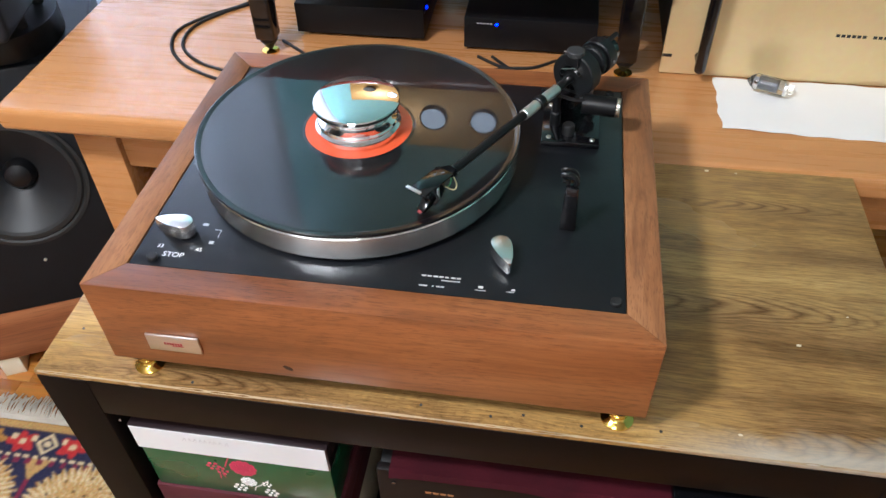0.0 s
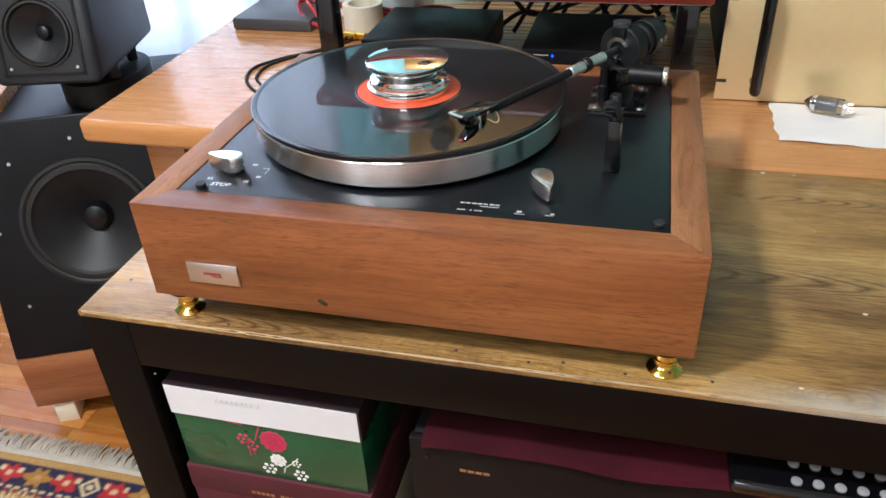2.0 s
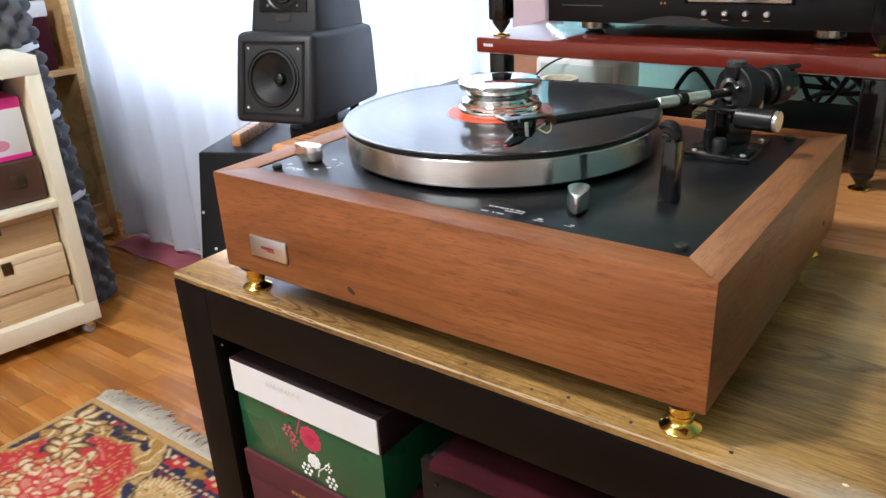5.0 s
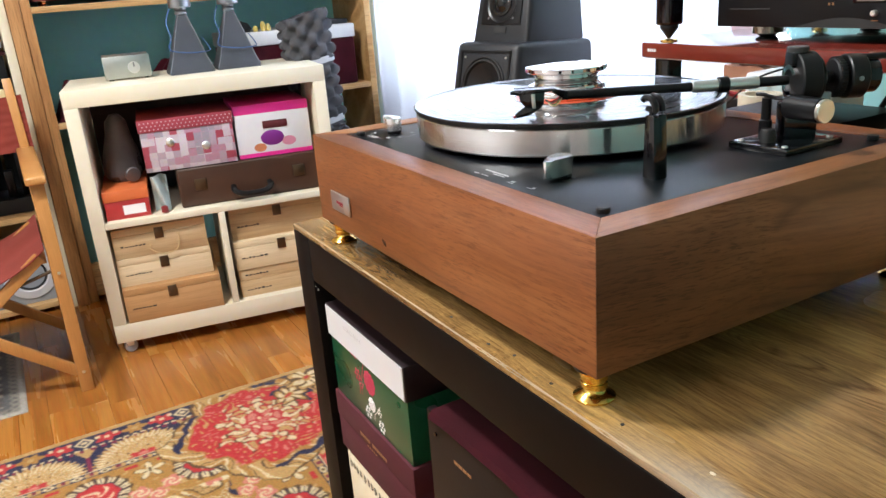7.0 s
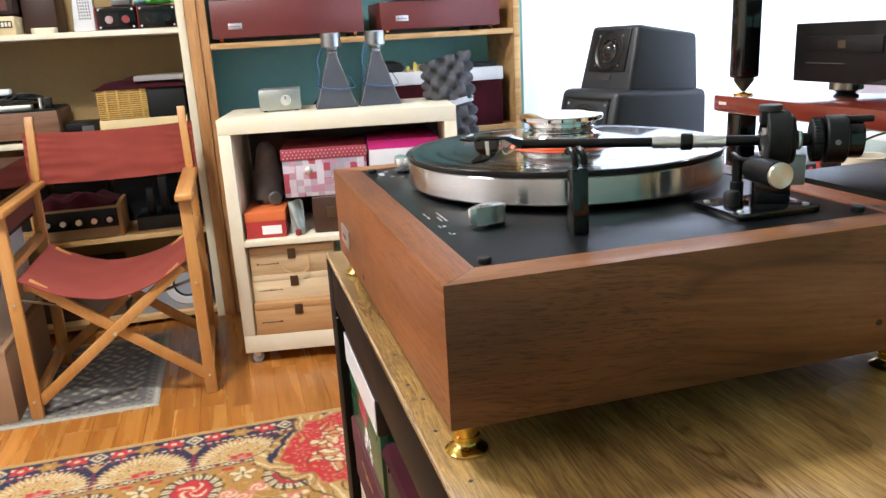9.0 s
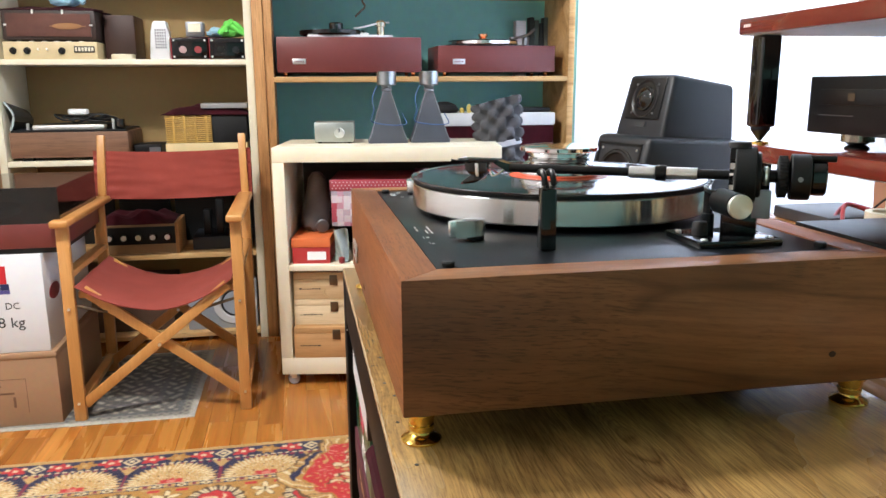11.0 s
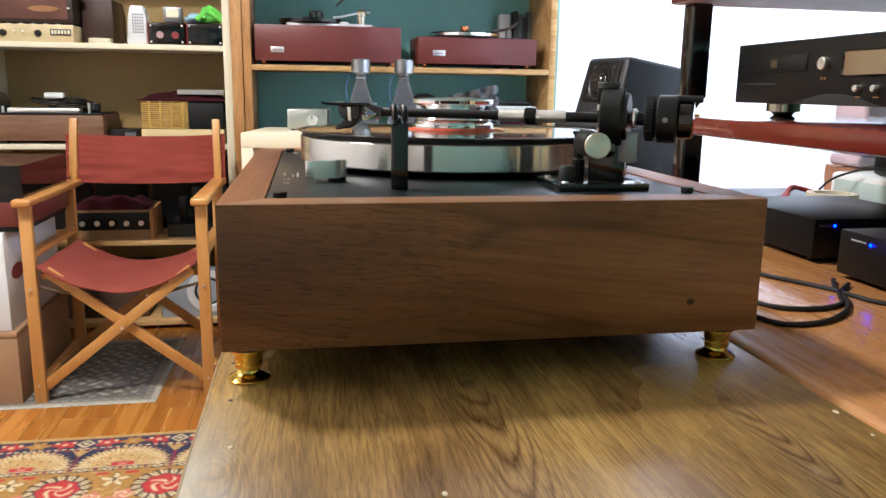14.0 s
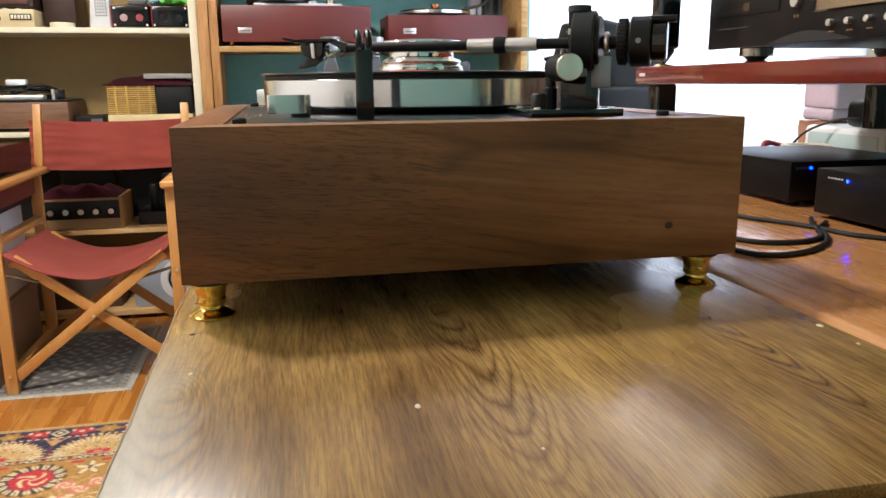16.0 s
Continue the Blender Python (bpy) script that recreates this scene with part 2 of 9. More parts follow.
def cloth(name, colour, rough=0.9, weave=700.0, vary=0.25, sheen=0.04):
    m, nt, bs = mat_new(name)
    mp = coords(nt)
    n1 = noise_tex(nt, mp, 9, 4)
    w = noise_tex(nt, mp, weave, 2)
    c = ramp(nt, [(0.3, tuple(x * (1 - vary) for x in colour)), (0.7, tuple(min(1, x * (1 + vary)) for x in colour))])
    nt.links.new(n1.outputs["Fac"], c.inputs[0])
    col = mix_col(nt, 0.25, c.outputs[0], w.outputs["Color"], "OVERLAY")
    nt.links.new(col, bs.inputs["Base Color"])
    bs.inputs["Roughness"].default_value = rough
    bs.inputs["Sheen Weight"].default_value = sheen
    bs.inputs["Specular IOR Level"].default_value = 0.2
    bump(nt, w.outputs["Fac"], bs, 0.3, 0.0008)
    return m


def glow(name, colour, strength):
    m, nt, bs = mat_new(name)
    bs.inputs["Base Color"].default_value = (*colour, 1)
    bs.inputs["Emission Color"].default_value = (*colour, 1)
    bs.inputs["Emission Strength"].default_value = strength
    return m


def plinth_wood(name, axis, lean, dark, mid, light, rough, lines):
    """Oiled hardwood: wavering fibres, soft clouds of colour, short dark pores in patches."""
    m, nt, bs = mat_new(name)
    tc = nt.nodes.new("ShaderNodeTexCoord")
    way = noise_tex(nt, coords(nt, (5, 5, 5)), 1.0, 2, 0.5)
    sub = nt.nodes.new("ShaderNodeVectorMath")
    sub.operation = "MULTIPLY_ADD"
    nt.links.new(way.outputs["Color"], sub.inputs[0])
    sub.inputs[1].default_value = tuple(0.0 if i == axis else 0.016 for i in range(3))
    nt.links.new(tc.outputs["Object"], sub.inputs[2])

    def grain(along, across, detail, rgh):
        mp = nt.nodes.new("ShaderNodeMapping")
        mp.vector_type = "POINT"
        mp.inputs["Scale"].default_value = tuple(along if i == axis else across for i in range(3))
        tilt = nt.nodes.new("ShaderNodeMapping")
        tilt.inputs["Rotation"].default_value = (lean, 0, 0) if axis == 1 else (0, lean, 0)
        nt.links.new(sub.outputs[0], tilt.inputs["Vector"])
        nt.links.new(tilt.outputs[0], mp.inputs["Vector"])
        return noise_tex(nt, mp, 1.0, detail, rgh, 0.1)
    cloud = grain(3.0, 16.0, 3, 0.5)
    fibre = grain(9.0, 260.0, 5, 0.65)
    pore = grain(75.0, 820.0, 2, 0.5)
    rings = grain(1.6, 15.0, 2, 0.45)
    patch = noise_tex(nt, coords(nt, (9, 9, 9)), 1.0, 3, 0.6)
    c1 = ramp(nt, [(0.28, dark), (0.50, mid), (0.72, light)])
    nt.links.new(cloud.outputs["Fac"], c1.inputs[0])
    f1 = ramp(nt, [(0.30, (0.66, 0.62, 0.58)), (0.52, (1, 1, 1)), (0.74, (1.20, 1.18, 1.12))])
    nt.links.new(fibre.outputs["Fac"], f1.inputs[0])
    col = mix_col(nt, 0.75, c1.outputs[0], f1.outputs[0], "MULTIPLY")
    p1 = ramp(nt, [(0.38, (0.44, 0.38, 0.34)), (0.47, (1, 1, 1))])
    nt.links.new(pore.outputs["Fac"], p1.inputs[0])
    pm = nt.nodes.new("ShaderNodeMapRange")
    pm.inputs[1].default_value, pm.inputs[2].default_value = 0.42, 0.66
    pm.inputs[3].default_value, pm.inputs[4].default_value = 0.14, 0.72
    nt.links.new(patch.outputs["Fac"], pm.inputs[0])
    col = mix_col(nt, pm.outputs[0], col, p1.outputs[0], "MULTIPLY")
    many = nt.nodes.new("ShaderNodeMath")
    many.operation = "MULTIPLY"
    many.inputs[1].default_value = 15.0
    nt.links.new(rings.outputs["Fac"], many.inputs[0])
    fold = nt.nodes.new("ShaderNodeMath")
    fold.operation = "PINGPONG"
    fold.inputs[1].default_value = 1.0
    nt.links.new(many.outputs[0], fold.inputs[0])
    g1 = ramp(nt, [(0.0, (0.55, 0.49, 0.45)), (0.16, (0.90, 0.88, 0.86)), (0.6, (1, 1, 1))])
    nt.links.new(fold.outputs[0], g1.inputs[0])
    gm = nt.nodes.new("ShaderNodeMapRange")
    gm.inputs[1].default_value, gm.inputs[2].default_value = 0.62, 0.40
    gm.inputs[3].default_value, gm.inputs[4].default_value = 0.0, lines
    nt.links.new(patch.outputs["Fac"], gm.inputs[0])
    col = mix_col(nt, gm.outputs[0], col, g1.outputs[0], "MULTIPLY")
    nt.links.new(col, bs.inputs["Base Color"])
    rr = nt.nodes.new("ShaderNodeMapRange")
    rr.inputs[3].default_value, rr.inputs[4].default_value = rough - 0.08, rough + 0.12
    nt.links.new(patch.outputs["Fac"], rr.inputs[0])
    nt.links.new(rr.outputs[0], bs.inputs["Roughness"])
    bs.inputs["Specular IOR Level"].default_value = 0.36
    bump(nt, fibre.outputs["Fac"], bs, 0.10, 0.0004)
    return m


PLINTH_X = plinth_wood("plinth_wood_long", 0, 0.03, (0.142, 0.046, 0.014), (0.246, 0.085, 0.026), (0.340, 0.132, 0.045), 0.36, 0.35)
PLINTH_Y = plinth_wood("plinth_wood_side", 1, 0.10, (0.098, 0.040, 0.016), (0.226, 0.096, 0.037), (0.345, 0.162, 0.068), 0.38, 1.0)
TABLE_DARK = surface("espresso_laminate", (0.0040, 0.0026, 0.0022), 0.50, 0, 0.25, 30, 0.05, 0.0, 0.1, 0.12)
DESK = wood("honey_beech_veneer", (0.455, 0.203, 0.066), (0.50, 0.230, 0.079), (0.54, 0.256, 0.092), 0, 1.0, 0.26, 0.35, 0.8, 0.08, 0.0, 0.10)
PINE = wood("orange_pine", (0.34, 0.15, 0.045), (0.50, 0.245, 0.085), (0.60, 0.33, 0.13), 2, 1.0, 0.5, 0.05, 1.0, 0.4, 0.5)
PINE_Y = wood("pine_shelf_board", (0.42, 0.23, 0.08), (0.60, 0.36, 0.14), (0.70, 0.46, 0.21), 1, 1.0, 0.5, 0.0, 1.0, 0.4)
CREAM = surface("cream_melamine", (0.80, 0.73, 0.55), 0.42, 0, 0.06, 10, 0.03)
CHAIR_WOOD = wood("varnished_beech", (0.46, 0.205, 0.052), (0.53, 0.250, 0.070), (0.59, 0.295, 0.092), 2, 1.2, 0.35, 0.2, 1.0, 0.15, 0.0, 0.15)
CANVAS = cloth("rust_red_canvas", (0.26, 0.050, 0.036), 0.9, 900, 0.12)
LACQUER = surface("red_lacquer_board", (0.165, 0.024, 0.015), 0.18, 0, 0.2, 12, 0.02, 0.5, 0.05)
REDBROWN = surface("oxblood_plinth_paint", (0.155, 0.032, 0.028), 0.4, 0, 0.15, 14, 0.04)
BLACK_PANEL = surface("black_deck_paint", (0.005, 0.006, 0.008), 0.30, 0, 0.2, 40, 0.10, 0.0, 0.05)
BLACK_SATIN = surface("satin_black_plastic", (0.005, 0.005, 0.006), 0.36, 0, 0.25, 40, 0.06, 0.0, 0.1, 0.35)
BLACK_GLOSS = surface("gloss_black_lacquer", (0.004, 0.004, 0.005), 0.12, 0, 0.2, 20, 0.02, 0.3, 0.04)
BLACK_MATT = surface("matt_black_paint", (0.006, 0.007, 0.008), 0.55, 0, 0.25, 40, 0.15, 0.0, 0.1, 0.35)
SPEAKER_GREY = surface("charcoal_speaker_shell", (0.014, 0.016, 0.020), 0.48, 0, 0.2, 60, 0.2)
CONE = surface("speaker_cone_paper", (0.011, 0.012, 0.014), 0.5, 0, 0.3, 80, 0.2)
RUBBER = surface("black_rubber", (0.009, 0.009, 0.009), 0.6, 0, 0.2, 60, 0.1)


def turned_metal(name, colour, rough, axis, aniso=0.8):
    """Lathe-turned metal: hairlines round one axis that draw highlights out across themselves."""
    m, nt, bs = mat_new(name)
    bs.inputs["Metallic"].default_value = 1.0
    bs.inputs["Base Color"].default_value = (*colour, 1)
    n = noise_tex(nt, coords(nt, (6, 6, 1500) if axis == "Z" else (900, 900, 900), False), 1.0, 3, 0.6)
    rr = nt.nodes.new("ShaderNodeMapRange")
    rr.inputs[3].default_value, rr.inputs[4].default_value = rough - 0.012, rough + 0.012
    nt.links.new(n.outputs["Fac"], rr.inputs[0])
    nt.links.new(rr.outputs[0], bs.inputs["Roughness"])
    tg = nt.nodes.new("ShaderNodeTangent")
    tg.direction_type, tg.axis = "RADIAL", axis
    nt.links.new(tg.outputs[0], bs.inputs["Tangent"])
    bs.inputs["Anisotropic"].default_value = aniso
    bs.inputs["Anisotropic Rotation"].default_value = 0.25
    return m


ALU_TURNED = turned_metal("turned_aluminium", (0.82, 0.84, 0.84), 0.205, "Z", 1.0)
SPUN_FACE = turned_metal("spun_silver_face", (0.88, 0.84, 0.76), 0.28, "X", 1.0)
ALU = metal("satin_aluminium", (0.92, 0.92, 0.90), 0.36)
KNOB_METAL = metal("polished_knob_metal", (0.92, 0.93, 0.93), 0.27, None, 0.02)
_kb = KNOB_METAL.node_tree.nodes["Principled BSDF"]
KNOB_METAL.node_tree.links.remove(_kb.inputs["Roughness"].links[0])
_kb.inputs["Roughness"].default_value = 0.26
CHROME = metal("chrome", (0.93, 0.93, 0.93), 0.035)
BRASS = metal("polished_gold_brass", (0.86, 0.60, 0.14), 0.14)
COPPER = metal("copper", (0.75, 0.35, 0.18), 0.25)
GREY_METAL = metal("cast_grey_alloy", (0.30, 0.31, 0.33), 0.42)
WHITE_INK = surface("white_print", (0.78, 0.78, 0.78), 0.5, 0, 0.05, 40, 0.0)
RED_INK = surface("red_print", (0.26, 0.03, 0.035), 0.5, 0, 0.1, 40, 0.0)
BLACK_INK = surface("black_print", (0.02, 0.02, 0.02), 0.6, 0, 0.1, 40, 0.0)
GOLD_INK = surface("dull_gold_print", (0.34, 0.17, 0.07), 0.45, 0.3, 0.1, 40, 0.0)
BADGE = metal("brushed_badge_silver", (0.72, 0.72, 0.72), 0.35, 2)
PAPER = surface("white_paper", (0.89, 0.89, 0.88), 0.7, 0, 0.05, 8, 0.05)
CARD_WHITE = surface("glossy_white_card", (0.72, 0.73, 0.75), 0.35, 0, 0.06, 8, 0.02)
CARD_BROWN = surface("brown_corrugated_card", (0.36, 0.21, 0.115), 0.75, 0, 0.15, 10, 0.12)
WALL_CREAM = surface("cream_wall_paint", (0.87, 0.79, 0.54), 0.8, 0, 0.05, 4, 0.1)
WALL_TEAL = surface("teal_wall_paint", (0.255, 0.550, 0.520), 0.8, 0, 0.08, 5, 0.1)
WALL_PALE_TEAL = surface("pale_teal_wall_paint", (0.30, 0.57, 0.55), 0.8, 0, 0.08, 5, 0.1)
WALL_WHITE = surface("white_wall_paint", (0.80, 0.80, 0.79), 0.8, 0, 0.04, 4, 0.1)
GOLD_PANEL = surface("champagne_gold_panel", (0.72, 0.55, 0.29), 0.33, 0.35, 0.05, 15, 0.03)
SILVER_CASE = metal("anodised_silver_case", (0.50, 0.53, 0.50), 0.40)
BURGUNDY = cloth("burgundy_velvet", (0.039, 0.0024, 0.0065), 0.95, 500, 0.4, 0.02)
FLOOR_GAP = surface("floor_joint_dark", (0.19, 0.075, 0.018), 0.6)
ORANGE_LABEL = surface("orange_label_paper", (0.62, 0.080, 0.022), 0.45, 0, 0.08, 30, 0.0, 0.2)
LIT_METER = glow("lit_meter_face", (0.70, 0.84, 1.0), 2.6)
LED_BLUE = glow("blue_led", (0.001, 0.004, 1.0), 170.0)
GLASS_DARK = surface("display_glass", (0.34, 0.27, 0.21), 0.06, 0.75, 0.1, 20, 0.0, 0.3)


def vinyl_material():
    """Pressed vinyl: a mirror-like skin over fine grooves that smear light across themselves."""
    m, nt, bs = mat_new("grooved_black_vinyl")
    tc = nt.nodes.new("ShaderNodeTexCoord")
    ln = nt.nodes.new("ShaderNodeVectorMath")
    ln.operation = "LENGTH"
    nt.links.new(tc.outputs["Object"], ln.inputs[0])
    # smooth run-out near the label, grooves outside it with quieter and louder bands
    n = nt.nodes.new("ShaderNodeTexNoise")
    n.noise_dimensions = "1D"
    n.inputs["Scale"].default_value = 120.0
    n.inputs["Detail"].default_value = 3.0
    nt.links.new(ln.outputs["Value"], n.inputs["W"])
    g = nt.nodes.new("ShaderNodeMapRange")
    g.inputs[1].default_value, g.inputs[2].default_value = 0.078, 0.080
    nt.links.new(ln.outputs["Value"], g.inputs[0])
    r = nt.nodes.new("ShaderNodeMapRange")
    r.inputs[1].default_value, r.inputs[2].default_value = 0.35, 0.65
    r.inputs[3].default_value, r.inputs[4].default_value = 0.02, 0.045
    nt.links.new(n.outputs["Fac"], r.inputs[0])
    cm = nt.nodes.new("ShaderNodeMix")
    cm.inputs[2].default_value = 0.01
    nt.links.new(g.outputs[0], cm.inputs[0])
    nt.links.new(r.outputs[0], cm.inputs[3])
    nt.links.new(cm.outputs[0], bs.inputs["Coat Roughness"])
    bs.inputs["Roughness"].default_value = 0.30
    tg = nt.nodes.new("ShaderNodeTangent")
    tg.direction_type, tg.axis = "RADIAL", "Z"
    nt.links.new(tg.outputs[0], bs.inputs["Tangent"])
    bs.inputs["Anisotropic"].default_value = 0.95
    bs.inputs["Anisotropic Rotation"].default_value = 0.25
    bs.inputs["Base Color"].default_value = (0.004, 0.004, 0.005, 1)
    bs.inputs["Specular IOR Level"].default_value = 0.16
    cw = nt.nodes.new("ShaderNodeMapRange")
    cw.inputs[1].default_value, cw.inputs[2].default_value = 0.30, 0.70
    cw.inputs[3].default_value, cw.inputs[4].default_value = 0.92, 1.0
    nt.links.new(n.outputs["Fac"], cw.inputs[0])
    nt.links.new(cw.outputs[0], bs.inputs["Coat Weight"])
    bs.inputs["Coat IOR"].default_value = 1.54
    return m


VINYL = vinyl_material()


def curtain_material():
    m, nt, bs = mat_new("thin_white_curtain")
    out = nt.nodes["Material Output"]
    tr = nt.nodes.new("ShaderNodeBsdfTranslucent")
    df = nt.nodes.new("ShaderNodeBsdfDiffuse")
    mx = nt.nodes.new("ShaderNodeMixShader")
    mp = coords(nt)
    w = noise_tex(nt, mp, 500, 2)
    c = ramp(nt, [(0.3, (0.70, 0.73, 0.79)), (0.7, (0.78, 0.81, 0.87))])
    nt.links.new(w.outputs["Fac"], c.inputs[0])
    nt.links.new(c.outputs[0], tr.inputs[0])
    nt.links.new(c.outputs[0], df.inputs[0])
    mx.inputs[0].default_value = 0.5
    nt.links.new(df.outputs[0], mx.inputs[1])
    nt.links.new(tr.outputs[0], mx.inputs[2])
    nt.links.new(mx.outputs[0], out.inputs[0])
    nt.nodes.remove(bs)
    return m


CURTAIN = curtain_material()


def table_top_material():
    """Printed rustic board: golden-brown fibres, darker streaks, one long cathedral figure, pale wear and painted sheen
    at the front edge.
    """
    m, nt, bs = mat_new("rustic_board_print")
    tc = nt.nodes.new("ShaderNodeTexCoord")
    way = noise_tex(nt, coords(nt, (3, 6, 6), False), 1.0, 2, 0.5)
    bend = nt.nodes.new("ShaderNodeVectorMath")
    bend.operation = "MULTIPLY_ADD"
    nt.links.new(way.outputs["Color"], bend.inputs[0])
    bend.inputs[1].default_value = (0, 0.030, 0)
    nt.links.new(tc.outputs["Object"], bend.inputs[2])

    def grain(along, across, detail, rgh):
        mp = nt.nodes.new("ShaderNodeMapping")
        mp.inputs["Scale"].default_value = (along, across, across)
        nt.links.new(bend.outputs[0], mp.inputs["Vector"])
        return noise_tex(nt, mp, 1.0, detail, rgh, 0.1)
    streak = grain(1.2, 12, 5, 0.62)
    medium = grain(9, 190, 4, 0.62)
    fine = grain(48, 850, 3, 0.6)
    patchy = noise_tex(nt, coords(nt, (4, 7, 4), False), 1.0, 3, 0.5, 0.3)
    mx = nt.nodes.new("ShaderNodeMix")
    mx.inputs[0].default_value = 0.42
    nt.links.new(streak.outputs["Fac"], mx.inputs[2])
    nt.links.new(patchy.outputs["Fac"], mx.inputs[3])
    cr = ramp(nt, [(0.38, (0.108, 0.059, 0.020)), (0.46, (0.208, 0.118, 0.040)), (0.53, (0.326, 0.198, 0.066)), (0.62, (0.435, 0.280, 0.096))])
    nt.links.new(mx.outputs[0], cr.inputs[0])
    md = ramp(nt, [(0.34, (0.74, 0.69, 0.64)), (0.50, (1, 1, 1)), (0.70, (1.14, 1.12, 1.06))])
    nt.links.new(medium.outputs["Fac"], md.inputs[0])
    fd = ramp(nt, [(0.38, (0.40, 0.34, 0.29)), (0.50, (1, 1, 1)), (0.63, (1.55, 1.50, 1.30))])
    nt.links.new(fine.outputs["Fac"], fd.inputs[0])
    # growth lines: contours of a slow field, closing into long arched figures at four places
    low = grain(1.7, 11.0, 2, 0.45)
    uneven = grain(7.0, 30.0, 2, 0.5)
    field = nt.nodes.new("ShaderNodeMath")
    field.operation = "MULTIPLY"
    field.inputs[1].default_value = 5.5
    nt.links.new(low.outputs["Fac"], field.inputs[0])
    field, near = field.outputs[0], None
    for ex, ey, half, across in ((0.250, -0.034, 0.125, 0.021), (0.322, -0.178, 0.080, 0.020), (0.285, 0.128, 0.110, 0.014), (-0.25, -0.183, 0.10, 0.012)):
        mp4 = nt.nodes.new("ShaderNodeMapping")
        mp4.inputs["Location"].default_value = (-ex / half, -(ey + 0.015) / across, 0)
        mp4.inputs["Scale"].default_value = (1 / half, 1 / across, 0)
        nt.links.new(bend.outputs[0], mp4.inputs["Vector"])
        dot = nt.nodes.new("ShaderNodeVectorMath")
        dot.operation = "DOT_PRODUCT"
        nt.links.new(mp4.outputs[0], dot.inputs[0])
        nt.links.new(mp4.outputs[0], dot.inputs[1])
        neg = nt.nodes.new("ShaderNodeMath")
        neg.operation = "MULTIPLY"
        neg.inputs[1].default_value = -0.9
        nt.links.new(dot.outputs["Value"], neg.inputs[0])
        ex_ = nt.nodes.new("ShaderNodeMath")
        ex_.operation = "EXPONENT"
        nt.links.new(neg.outputs[0], ex_.inputs[0])
        # nested arches with their tips towards the bare end
        along = nt.nodes.new("ShaderNodeSeparateXYZ")
        nt.links.new(mp4.outputs[0], along.inputs[0])
        sq = nt.nodes.new("ShaderNodeMath")
        sq.operation = "POWER"
        sq.inputs[1].default_value = 2.0
        nt.links.new(along.outputs["Y"], sq.inputs[0])
        arch = nt.nodes.new("ShaderNodeMath")
        arch.operation = "MULTIPLY_ADD"
        arch.inputs[1].default_value = 1.8
        nt.links.new(along.outputs["X"], arch.inputs[0])
        bow = nt.nodes.new("ShaderNodeMath")
        bow.operation = "MULTIPLY"
        bow.inputs[1].default_value = 1.3
        nt.links.new(sq.outputs[0], bow.inputs[0])
        nt.links.new(bow.outputs[0], arch.inputs[2])
        wob = nt.nodes.new("ShaderNodeMath")
        wob.operation = "MULTIPLY_ADD"
        wob.inputs[1].default_value = 1.35
        nt.links.new(uneven.outputs["Fac"], wob.inputs[0])
        nt.links.new(arch.outputs[0], wob.inputs[2])
        soft = nt.nodes.new("ShaderNodeMapRange")
        soft.interpolation_type = "SMOOTHSTEP"
        soft.inputs[1].default_value, soft.inputs[2].default_value = 0.05, 0.55
        nt.links.new(ex_.outputs[0], soft.inputs[0])
        add = nt.nodes.new("ShaderNodeMix")
        nt.links.new(soft.outputs[0], add.inputs[0])
        nt.links.new(field, add.inputs[2])
        nt.links.new(wob.outputs[0], add.inputs[3])
        field = add.outputs[0]
        if near is None:
            near = ex_.outputs[0]
        else:
            mxn = nt.nodes.new("ShaderNodeMath")
            mxn.operation = "MAXIMUM"
            nt.links.new(near, mxn.inputs[0])
            nt.links.new(ex_.outputs[0], mxn.inputs[1])
            near = mxn.outputs[0]
    ad = nt.nodes.new("ShaderNodeMath")
    ad.operation = "MULTIPLY_ADD"
    ad.inputs[1].default_value = 0.30
    nt.links.new(medium.outputs["Fac"], ad.inputs[0])
    nt.links.new(field, ad.inputs[2])
    mu = nt.nodes.new("ShaderNodeMath")
    mu.operation = "MULTIPLY"
    mu.inputs[1].default_value = 4.4
    nt.links.new(ad.outputs[0], mu.inputs[0])
    pp = nt.nodes.new("ShaderNodeMath")
    pp.operation = "PINGPONG"
    pp.inputs[1].default_value = 1.0
    nt.links.new(mu.outputs[0], pp.inputs[0])
    pr = ramp(nt, [(0.0, (0.36, 0.30, 0.27)), (0.22, (0.66, 0.60, 0.56)), (0.65, (1.0, 0.98, 0.95))])
    nt.links.new(pp.outputs[0], pr.inputs[0])
    some = nt.nodes.new("ShaderNodeMapRange")
    some.inputs[1].default_value, some.inputs[2].default_value = 0.60, 0.40
    some.inputs[3].default_value, some.inputs[4].default_value = 0.03, 0.28
    nt.links.new(streak.outputs["Fac"], some.inputs[0])
    eye = nt.nodes.new("ShaderNodeMath")
    eye.operation = "MULTIPLY"
    eye.inputs[1].default_value = 1.1
    eye.use_clamp = True
    nt.links.new(near, eye.inputs[0])
    mask = nt.nodes.new("ShaderNodeMath")
    mask.operation = "MAXIMUM"
    nt.links.new(some.outputs[0], mask.inputs[0])
    nt.links.new(eye.outputs[0], mask.inputs[1])
    half_eye = nt.nodes.new("ShaderNodeMath")
    half_eye.operation = "MULTIPLY"
    half_eye.inputs[1].default_value = 0.5
    nt.links.new(eye.outputs[0], half_eye.inputs[0])
    col = mix_col(nt, half_eye.outputs[0], cr.outputs[0], (0.20, 0.125, 0.055))
    col = mix_col(nt, mask.outputs[0], col, pr.outputs[0], "MULTIPLY")
    col = mix_col(nt, 0.46, col, md.outputs[0], "MULTIPLY")
    col = mix_col(nt, 0.46, col, fd.outputs[0], "MULTIPLY")
